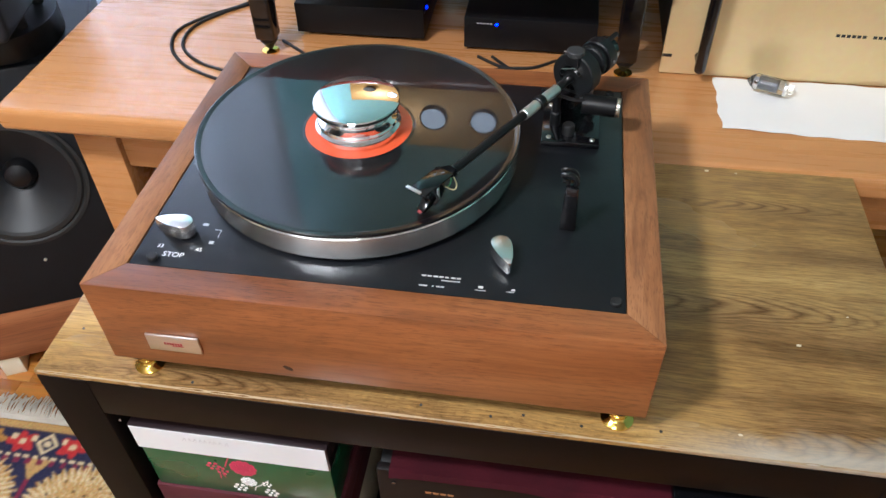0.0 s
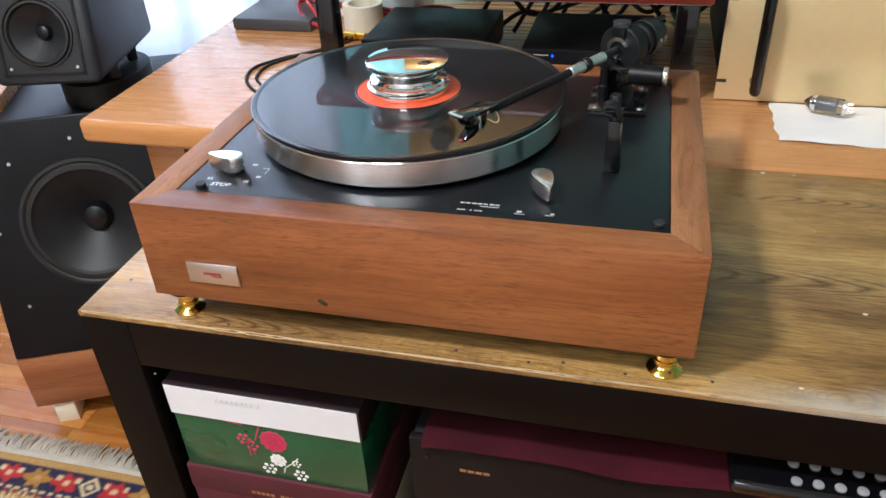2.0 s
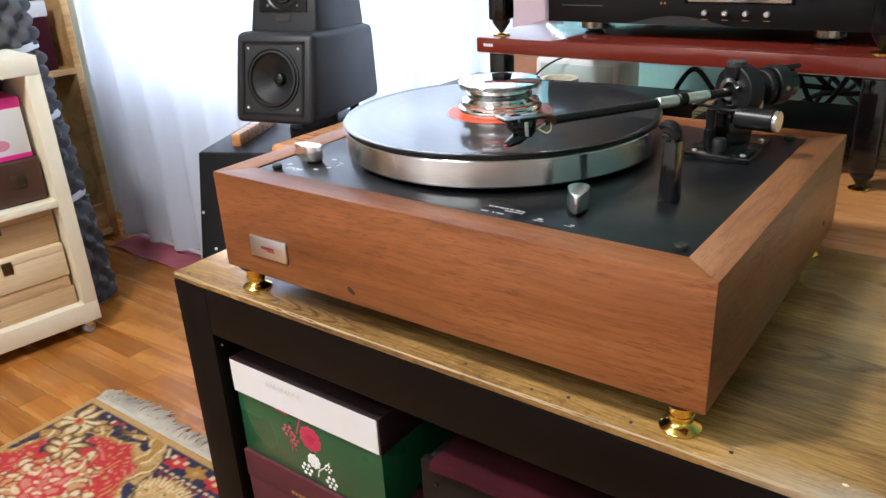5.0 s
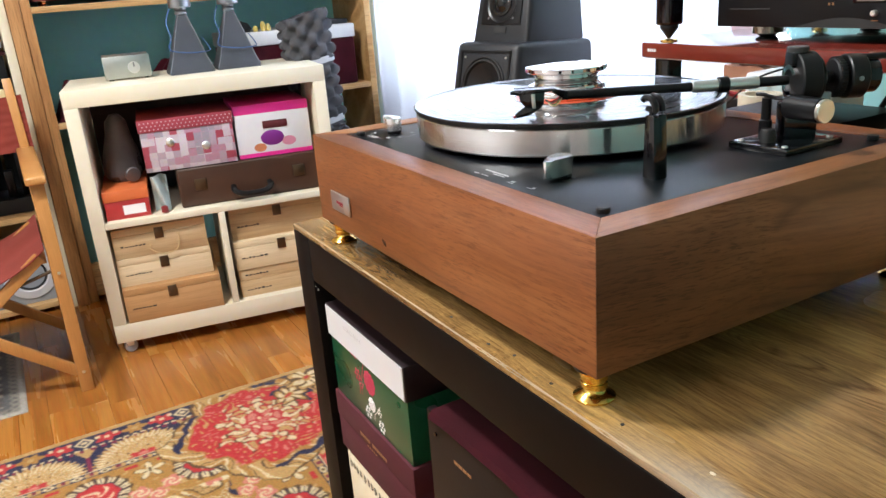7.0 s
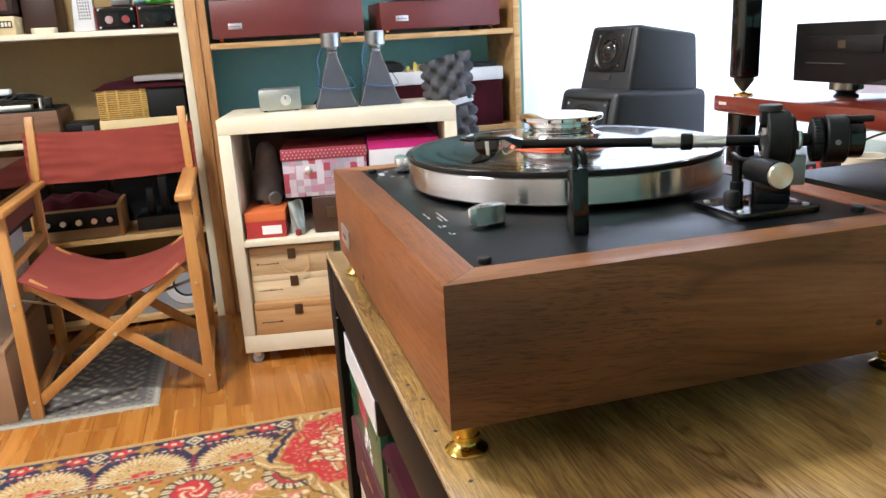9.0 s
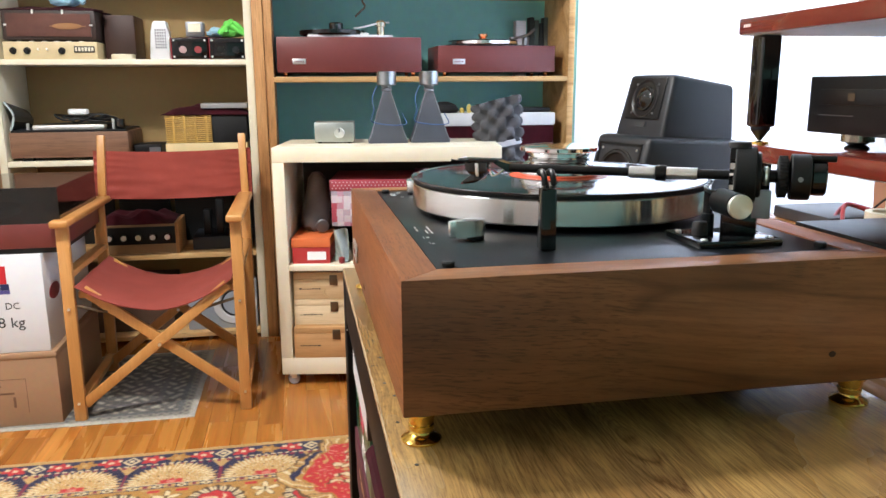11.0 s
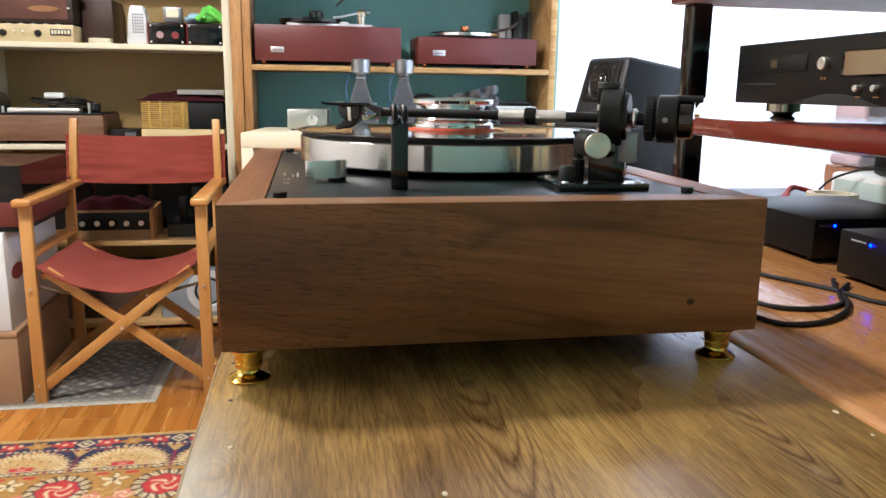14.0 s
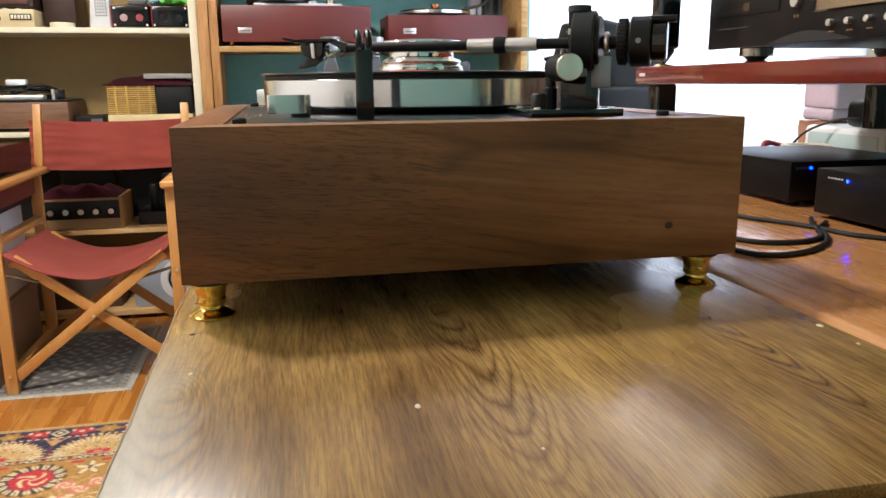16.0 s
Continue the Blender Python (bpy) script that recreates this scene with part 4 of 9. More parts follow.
    for i in range(n):
        a0 = math.pi * (0.15 + 1.5 * i / n)
        a1 = math.pi * (0.15 + 1.5 * (i + 1) / n)
        q = []
        for a, r in ((a0, 0.0085), (a1, 0.0085), (a1, 0.0125), (a0, 0.0125)):
            o, z = r * math.cos(a), r * math.sin(a)
            q.append([bm.verts.new(on(k, o, za + z)) for k in (0.0095, 0.0060)])
        for i0, i1 in ((0, 1), (1, 2), (2, 3), (3, 0)):
            bm.faces.new((q[i0][0], q[i1][0], q[i1][1], q[i0][1]))
        bm.faces.new([v[0] for v in q])
    part("chrome_arc", bm, CHROME, ring, "bright chrome horseshoe bracket")
    part("pivot_yoke", arm_box(0.0055, -0.0055, -0.0125, 0.0125, 0.897, 0.9065, 0.0012), GREY_METAL, t)
    part("anti_skate_arm", arm_box(-0.008, -0.022, 0.006, 0.0105, 0.889, 0.9115, 0.001), GREY_METAL, t)
    # rear stub and counterweight
    disc(-0.0135, -0.026, 0.0050, BLACK_SATIN, "rear_stub")
    disc(-0.0155, -0.0195, 0.0075, ALU, "stub_nut", "silver collar")
    disc(-0.0255, -0.0330, 0.0160, BLACK_MATT, "weight_dial", bevel=0.002)
    cw = disc(-0.0345, -0.0490, 0.0178, BLACK_SATIN, "counterweight", "black ribbed counterweight")
    part("weight_end", rod(bmesh.new(), on(-0.0490, 0), on(-0.0600, 0), 0.0140, 36, bevel=0.0012), BLACK_GLOSS, cw)
    part("weight_screw", rod(bmesh.new(), on(-0.041, 0.0170), on(-0.041, 0.0188), 0.0019, 14), GREY_METAL, cw)
    part("bias_rod", rod(bmesh.new(), on(-0.046, 0.004, za + 0.0150), on(-0.066, 0.004, za + 0.0150), 0.0026, 14, bevel=0.0004), BLACK_SATIN, cw, "black stub rod")
    for k in range(36):
        a0 = 2 * math.pi * k / 36
        part("rib", rod(bmesh.new(), on(-0.0262, 0.0158 * math.cos(a0), za + 0.0158 * math.sin(a0)), on(-0.0322, 0.0158 * math.cos(a0), za + 0.0158 * math.sin(a0)), 0.0007, 6), BLACK_MATT, cw)
    # arm tube
    part("arm_stub", rod(bmesh.new(), on(0.010), on(0.046), 0.0040, 18), BLACK_SATIN, t)
    part("arm_collar", rod(bmesh.new(), on(0.034), on(0.058), 0.0050, 22, bevel=0.0004), ALU, t, "silver arm collar")
    part("collar_ring", rod(bmesh.new(), on(0.058), on(0.067), 0.0066, 22, bevel=0.0008), BLACK_SATIN, t, "black locking ring")
    part("arm_collar", rod(bmesh.new(), on(0.067), on(0.088), 0.0050, 22, bevel=0.0004), ALU, t, "silver arm collar")
    part("arm_tube", rod(bmesh.new(), on(0.088), on(0.196, 0, za + 0.0005), 0.0038, 18), BLACK_SATIN, t, "black tonearm tube")
    hs = part("headshell", arm_box(0.200, 0.236, -0.0085, 0.0085, za + 0.0052, za + 0.0078, 0.0006), BLACK_GLOSS, t, "black open headshell")
    bm = bmesh.new()
    m = at(P.x, P.y, 0, pose(0, 0, 0, 0, 0, turn))
    vs = [bm.verts.new(m @ Vector((-k, o, z))) for k, o, z in ((0.190, 0.0042, za - 0.0035), (0.190, -0.0042, za - 0.0035), (0.190, -0.0042, za + 0.0042), (0.190, 0.0042, za + 0.0042), (0.203, 0.0075, za + 0.0045), (0.203, -0.0075, za + 0.0045), (0.203, -0.0075, za + 0.0078), (0.203, 0.0075, za + 0.0078))]
    for q in ((0, 1, 2, 3), (7, 6, 5, 4), (0, 4, 5, 1), (1, 5, 6, 2), (2, 6, 7, 3), (3, 7, 4, 0)):
        bm.faces.new([vs[i] for i in q])
    part("headshell_neck", bm, BLACK_GLOSS, hs)
    part("finger_lift", tube(bmesh.new(), [on(0.226, 0.008, za + 0.0068), on(0.230, 0.0165, za + 0.0062), on(0.238, 0.020, za + 0.0078)], 0.0011, 6, 5), BLACK_SATIN, hs)
    bm = arm_box(0.2335, 0.2365, -0.0115, 0.0035, za + 0.0068, za + 0.0080, 0.0003)
    part("lift_plate", bm, ALU, hs, "small bright plate")
    def wedge(pts, half, name, mat, par, label=""):
        bmw = bmesh.new()
        a = [bmw.verts.new(m @ Vector((-k, half, z))) for k, z in pts]
        c = [bmw.verts.new(m @ Vector((-k, -half, z))) for k, z in pts]
        bmw.faces.new(a), bmw.faces.new(c[::-1])
        for i in range(len(pts)):
            bmw.faces.new((a[i], c[i], c[(i + 1) % len(pts)], a[(i + 1) % len(pts)]))
        bmesh.ops.bevel(bmw, geom=bmw.edges[:], offset=0.0006, segments=2, affect="EDGES", profile=0.5)
        return part(name, bmw, mat, par, label)
    cart = wedge([(0.209, za + 0.0052), (0.230, za + 0.0052), (0.229, za - 0.0015), (0.226, za - 0.0055), (0.214, za - 0.0090), (0.210, za - 0.0045)], 0.0072, "cartridge", BLACK_GLOSS, hs, "black cartridge body")
    wedge([(0.217, za + 0.0042), (0.2205, za + 0.0042), (0.2195, za - 0.0072), (0.2165, za - 0.0078)], 0.0077, "cartridge_band", ALU, cart, "silver band")
    wedge([(0.213, za - 0.0085), (0.224, za - 0.0058), (0.2335, za - 0.0128), (0.2325, za - 0.0152), (0.222, za - 0.0140)], 0.0040, "stylus_guard", BLACK_GLOSS, cart)
    wedge([(0.2318, za - 0.0126), (0.2352, za - 0.0140), (0.2348, za - 0.0158), (0.2320, za - 0.0152)], 0.0018, "stylus_tip", RED_INK, cart, "red stylus grip")
    for o, c in ((-0.005, (0.45, 0.03, 0.03)), (-0.002, (0.5, 0.5, 0.5)), (0.002, (0.05, 0.25, 0.08)), (0.005, (0.60, 0.50, 0.28))):
        part("lead_wire", tube(bmesh.new(), [on(0.194, o * 0.5, za), on(0.198, o * 2.0, za - 0.004), on(0.203, o * 2.2, za - 0.006), on(0.207, o, za - 0.003)], 0.0006, 6, 5), surface("lead_wire_" + str(int(o * 1000) + 6), c, 0.4), hs)
    # arm rest
    rx, ry = -0.0775, 0.1225
    tilt = pose(0, 0, 0, 0, 0, -6)
    rest = part("arm_rest", prism(bmesh.new(), [(-0.0072, zt), (0.0072, zt), (0.0052, 0.9165), (-0.0052, 0.9165)], -0.0062, 0.0062, 0.0016, at(rx, ry, 0, tilt @ pose(0, 0, 0, 90, 0, 0))), BLACK_GLOSS, t, "gloss black tapered arm rest")
    for yy in (ry - 0.0035, ry + 0.0035):
        part("rest_hook", tube(bmesh.new(), [(rx + 0.003, yy, 0.9150), (rx + 0.0026, yy, 0.9225), (rx - 0.001, yy, 0.9275), (rx - 0.0065, yy, 0.9285), (rx - 0.0095, yy, 0.9265)], 0.0024, 10, 6), BLACK_SATIN, rest)
    part("rest_clip", tube(bmesh.new(), [(rx - 0.0035, ry, 0.9150), (rx - 0.0044, ry, 0.9190), (rx - 0.0085, ry, 0.9200)], 0.0022, 8, 5), BLACK_SATIN, rest)
    return t


build_turntable()


def build_record():
    r = thing("record", "black vinyl record with orange label on the platter", "record", (CX, CY, 0.9008))
    z = 0.9008
    prof = [(0.0, z), (0.1500, z), (0.1512, z + 0.0006), (0.1512, z + 0.0014), (0.1500, z + 0.0020), (0.1462, z + 0.0016), (0.1456, z + 0.00135), (0.1452, z + 0.0013), (0.1448, z + 0.0013), (0.0530, z + 0.0013), (0.0526, z + 0.0013), (0.0520, z + 0.0014), (0.0514, z + 0.0016), (0.0508, z + 0.0016), (0.0, z + 0.0016)]
    part("disc", lathe(bmesh.new(), prof, 160, Matrix.Translation((CX, CY, 0)), cap=False), VINYL, r, "grooved black vinyl")
    part("label", lathe(bmesh.new(), [(0.0, z + 0.0016), (0.0500, z + 0.0016), (0.0500, z + 0.0018), (0.0, z + 0.0018)], 72, Matrix.Translation((CX, CY, 0)), cap=False), ORANGE_LABEL, r, "orange paper label")
    c = thing("record_clamp", "polished chrome record weight on the label", "record weight", (CX, CY, z + 0.0018))
    z = z + 0.0018
    prof = [(0.0, 0.0), (0.0385, 0.0), (0.0397, 0.0008), (0.0403, 0.003), (0.0397, 0.0060), (0.0375, 0.0072), (0.0368, 0.0078), (0.0374, 0.0086), (0.0376, 0.0104), (0.0366, 0.0122), (0.0322, 0.0138), (0.0308, 0.0150), (0.0310, 0.0180), (0.0300, 0.0192), (0.0305, 0.0204), (0.0330, 0.0230), (0.0, 0.0230)]
    part("body", lathe(bmesh.new(), prof, 72, Matrix.Translation((CX, CY, z)), cap=False), CHROME, c)
    prof = [(0.0, 0.0228), (0.0330, 0.0228), (0.0385, 0.0244), (0.0396, 0.0256), (0.0397, 0.0285), (0.0390, 0.0294), (0.0360, 0.02985), (0.0320, 0.03032), (0.0260, 0.03087), (0.0190, 0.03135), (0.0110, 0.03168), (0.0, 0.03182)]
    part("top_disc", lathe(bmesh.new(), prof, 72, Matrix.Translation((CX, CY, z)), cap=False), CHROME, c, "mirror-bright flat top disc")


build_record()


# ---- boxes and deck under the table ----
def flower(bm, cx, cz, r, y, petals=9, rings=2):
    """A blossom of small round petals on a face to -y."""
    for k in range(rings):
        n = petals if k == 0 else max(4, petals // 2)
        rr = r * (0.72 if k == 0 else 0.32)
        for i in range(n):
            a = 2 * math.pi * (i + 0.5 * k) / n
            lathe(bm, [(r * 0.27, 0), (r * 0.24, 0.0004)], 8, at(cx + rr * math.cos(a), y, cz + rr * math.sin(a), TO_FRONT))
    lathe(bm, [(r * 0.2, 0), (r * 0.16, 0.0004)], 8, at(cx, y, cz, TO_FRONT))


def stroke(bm, pts, y, w):
    """Thin printed stroke on a face to -y through (x, z) points."""
    for (x0, z0), (x1, z1) in zip(pts, pts[1:]):
        d = Vector((x1 - x0, 0, z1 - z0))
        n = Vector((-d.z, 0, d.x)).normalized() * w / 2
        c = [Vector((x0, y - 0.0003, z0)), Vector((x1, y - 0.0003, z1))]
        q = [c[0] - n, c[1] - n, c[1] + n, c[0] + n]
        bm.faces.new([bm.verts.new(v) for v in q])


def build_under_table():
    green = surface("green_printed_card", (0.008, 0.085, 0.035), 0.3, 0, 0.15, 12, 0.02, 0.2)
    pink = surface("pink_print", (0.55, 0.03, 0.10), 0.4, 0, 0.1, 40, 0)
    wine_card = surface("wine_red_card", (0.075, 0.006, 0.014), 0.8, 0, 0.2, 16, 0.05)
    b = thing("storage_box", "green floral cardboard box with white and black lid", "box", (-0.389, 0.12, 0.545))
    part("body", boxed(-0.4905, -0.2875, 0.0, 0.24, 0.545, 0.622, 0.001), green, b)
    lid = part("lid", boxed(-0.4925, -0.2855, -0.002, 0.242, 0.622, 0.6625, 0.0012), surface("dark_lid_card", (0.022, 0.012, 0.014), 0.35, 0, 0.2, 12, 0.03), b, "dark lid with a white front")
    part("lid_front", boxed(-0.4905, -0.2875, -0.0028, -0.002, 0.6235, 0.6612), CARD_WHITE, lid, "white lid front")
    bm = bmesh.new()
    rnd = random.Random(2)
    x = -0.436
    while x < -0.388:
        stroke(bm, [(x, 0.6475), (x + rnd.uniform(0.001, 0.003), 0.6535), (x + 0.0035, 0.6478)], -0.003, 0.0006)
        x += rnd.uniform(0.004, 0.007)
    part("pencil_note", bm, surface("grey_pencil", (0.50, 0.50, 0.52), 0.7), lid)
    y = 0.0
    bm = bmesh.new()
    flower(bm, -0.3835, 0.6005, 0.0155, y, 11)
    flower(bm, -0.4165, 0.5975, 0.0085, y, 6, 1)
    flower(bm, -0.4085, 0.5895, 0.0075, y, 5, 1)
    stroke(bm, [(-0.395, 0.6215), (-0.4, 0.609), (-0.4035, 0.599)], y, 0.0016)
    stroke(bm, [(-0.412, 0.586), (-0.413, 0.574)], y, 0.0014)
    stroke(bm, [(-0.4095, 0.586), (-0.407, 0.576)], y, 0.0010)
    stroke(bm, [(-0.432, 0.6205), (-0.414, 0.6195)], y, 0.003)
    part("pink_blossom", bm, pink, b, "pink printed blossom")
    bm = bmesh.new()
    flower(bm, -0.3825, 0.5735, 0.0095, y, 9)
    flower(bm, -0.3625, 0.5725, 0.0055, y, 5, 1)
    flower(bm, -0.3945, 0.5585, 0.0085, y, 6, 1)
    flower(bm, -0.360, 0.5555, 0.0085, y, 6, 1)
    stroke(bm, [(-0.3785, 0.556), (-0.3765, 0.564), (-0.368, 0.5715), (-0.3595, 0.5815)], y, 0.0013)
    part("white_blossom", bm, WHITE_INK, b, "white printed blossom")
    c = thing("shoe_box", "wine-red cardboard box under the green box", "box", (-0.389, 0.12, 0.464))
    part("body", boxed(-0.4935, -0.2845, -0.002, 0.25, 0.464, 0.512, 0.0015), wine_card, c)
    part("lid", boxed(-0.4945, -0.2835, -0.003, 0.251, 0.509, 0.545, 0.002), wine_card, c)
    bm = bmesh.new()
    for i in range(13):
        if i != 5:
            box(bm, -0.4215 + i * 0.0056, -0.4215 + i * 0.0056 + 0.0040, -0.0034, -0.0029, 0.5165, 0.5205)
    for i in range(5):
        box(bm, -0.403 + i * 0.0056, -0.4 + i * 0.0056, -0.0034, -0.0029, 0.5095, 0.5118)
    part("gold_print", bm, GOLD_INK, c, "dull gold printed bars")
    d = thing("file_box", "cream cardboard box with black handwriting on the shelf", "box", (-0.389, 0.12, 0.325))
    part("body", boxed(-0.485, -0.290, 0.0, 0.24, 0.325, 0.4638, 0.001), surface("cream_card", (0.72, 0.64, 0.46), 0.6, 0, 0.08, 8, 0.03), d)
    bm = bmesh.new()
    x = -0.477
    while x < -0.30:
        h = rnd.uniform(0.008, 0.013)
        stroke(bm, [(x, 0.4495 - h), (x + 0.001, 0.4495), (x + 0.005, 0.4495 - h * 0.5), (x + 0.002, 0.4495 - h)], -0.0003, 0.0016)
        x += rnd.uniform(0.009, 0.013)
    tagged(part("ink_note", bm, BLACK_INK, d), "black handwritten strokes", kind="stuff")
    p = thing("plastic_bag", "small crumpled clear plastic bag on the green box", "bag", (-0.445, 0.07, 0.6625))
    def crumple(u, v):
        x = -0.485 + 0.085 * u
        yy = 0.045 + 0.05 * v
        e = min(u, 1 - u, v, 1 - v) * 4
        return (x, yy, 0.6632 + 0.012 * min(1, e) * (0.6 + 0.6 * noise.noise((x * 60, yy * 60, 0))))
    pl = surface("cloudy_plastic", (0.45, 0.52, 0.50), 0.15, 0, 0.3, 60, 0.2)
    part("film", thick_sheet(18, 12, crumple, 0.0006), pl, p)
    k = thing("cassette_deck", "black hi-fi component with maroon velvet on top", "hi-fi deck", (-0.05, 0.15, 0.325))
    part("case", boxed(-0.236, 0.195, 0.006, 0.30, 0.325, 0.640, 0.002), BLACK_MATT, k)
    part("front_panel", boxed(-0.238, 0.197, -0.004, 0.006, 0.327, 0.643, 0.0025), surface("brown_black_panel", (0.008, 0.006, 0.006), 0.45, 0, 0.15, 20, 0.05, 0.0, 0.1, 0.15), k, "black front panel")
    bm = bmesh.new()
    for i in range(4):
        box(bm, -0.1895 + i * 0.0075, -0.1835 + i * 0.0075, -0.0044, -0.0040, 0.6080, 0.6112)
    part("maker_mark", bm, GOLD_INK, k, "small gold printed bars")
    for xx, zz in ((-0.221, 0.622), (-0.221, 0.35), (0.18, 0.622)):
        part("panel_screw", rod(bmesh.new(), (xx, -0.004, zz), (xx, -0.0055, zz), 0.0022, 10), BLACK_GLOSS, k)
    def velvet(u, v):
        x = -0.224 + 0.415 * u
        yy = -0.010 + 0.004 * noise.noise((x * 11, 0.4, 0)) * (1 - v) + 0.292 * v
        return (x, yy, 0.6455 + 0.0030 * (1 + noise.noise((x * 14, yy * 22, 1.5))) - 0.010 * max(0, (-0.0055 - yy) / 0.006))
    v = thing("velvet_cloth", "folded maroon velvet cloth lying on the black deck", "cloth", (-0.05, 0.15, 0.641))
    part("fabric", thick_sheet(60, 90, velvet, 0.0035), BURGUNDY, v)
    r = thing("remote_control", "slim black remote control with round grey buttons", "remote control", (0.12, 0.003, 0.6525))
    part("shell", boxed(0.042, 0.200, -0.020, 0.026, 0.6530, 0.6680, 0.006, 3), BLACK_GLOSS, r)
    for i in range(6):
        for j in range(2):
            part("button", lathe(bmesh.new(), [(0.0045, 0), (0.0045, 0.0015), (0.0035, 0.002), (0, 0.002)], 12, Matrix.Translation((0.093 + i * 0.0165, -0.0085 + j * 0.019, 0.668))), surface("grey_rubber_key", (0.30, 0.30, 0.31), 0.5) if i == j == 0 else bpy.data.materials["grey_rubber_key"], r)
    cb = thing("loose_cable", "grey cable looped behind the boxes", "cable", (-0.24, 0.2, 0.6405))
    part("lead", tube(bmesh.new(), [(-0.27, 0.26, 0.642), (-0.25, 0.20, 0.66), (-0.225, 0.16, 0.672), (-0.21, 0.21, 0.664), (-0.2, 0.27, 0.652)], 0.0025, 8), surface("grey_cable", (0.25, 0.24, 0.21), 0.5), cb)


build_under_table()

# ---- desk ----
DZ = 0.752


def build_desk():
    d = thing("desk", "long honey-coloured wooden desk with rounded edges", "desk", (0.2, 0.7, 0))
    part("desktop", boxed(-0.838, 1.25, 0.3825, 1.03, DZ - 0.036, DZ, 0.009, 4), DESK, d, "glossy honey veneer top")
    for x in (-0.775, 1.13):
        for y in (0.435, 0.92):
            part("leg", boxed(x, x + 0.065, y, y + 0.065, 0, DZ - 0.036, 0.003), DESK, d)
    part("front_rail", boxed(-0.71, 1.13, 0.445, 0.465, 0.62, DZ - 0.036, 0.002), DESK, d)
    part("side_rail", boxed(-0.765, -0.745, 0.50, 0.92, 0.62, DZ - 0.036, 0.002), DESK, d)
    part("back_panel", boxed(-0.71, 1.13, 0.95, 0.968, 0.2, DZ - 0.036, 0.002), DESK, d)


build_desk()


def spike(bm, x, y, z, up=0.018):
    lathe(bm, [(0.0, 0.0), (0.003, 0.0015), (0.013, up - 0.004), (0.013, up)], 24, Matrix.Translation((x, y, z)), cap=False)


def build_rack():
    r = thing("equipment_rack", "red lacquered rack shelves on black square posts", "rack", (-0.258, 0.74, DZ))
    x0, x1, y0, y1 = -0.537, 0.021, 0.546, 0.945
    grey = surface("grey_board_underside", (0.55, 0.54, 0.55), 0.6)
    for z0, z1 in ((0.890, 0.9115), (1.0590, 1.0805)):
        s = part("shelf", boxed(x0, x1, y0, y1, z0, z1, 0.002), LACQUER, r, "glossy dark red lacquered board")
        part("underside", boxed(x0 + 0.003, x1 - 0.003, y0 + 0.003, y1 - 0.003, z0 - 0.0012, z0), grey, s)
        bm = bmesh.new()
        for i in range(4):
            box(bm, x0 + 0.013 + i * 0.0042, x0 + 0.0160 + i * 0.0042, y0 - 0.0004, y0, z1 - 0.0125, z1 - 0.0085)
        part("shelf_mark", bm, WHITE_INK, s)
    for x in (-0.510, -0.008):
        for y in (0.5735, 0.915):
            h = 0.0145
            for zb, zt in ((DZ + 0.0225, 0.8885), (0.9115 + 0.0225, 1.0575)):
                p = part("post", boxed(x - h, x + h, y - h, y + h, zb, zt, 0.004, 3), BLACK_GLOSS, r, "gloss black square post")
                bm = bmesh.new()
                spike(bm, x, y, zb - 0.0195, 0.0195)
                part("spike", bm, BLACK_SATIN, p)
                part("spike_cup", lathe(bmesh.new(), [(0.0125, zb - 0.0225), (0.0125, zb - 0.0205), (0.009, zb - 0.0190), (0.0, zb - 0.0194)], 24, Matrix.Translation((x, y, 0))), BRASS, p, "brass spike cup")


build_rack()


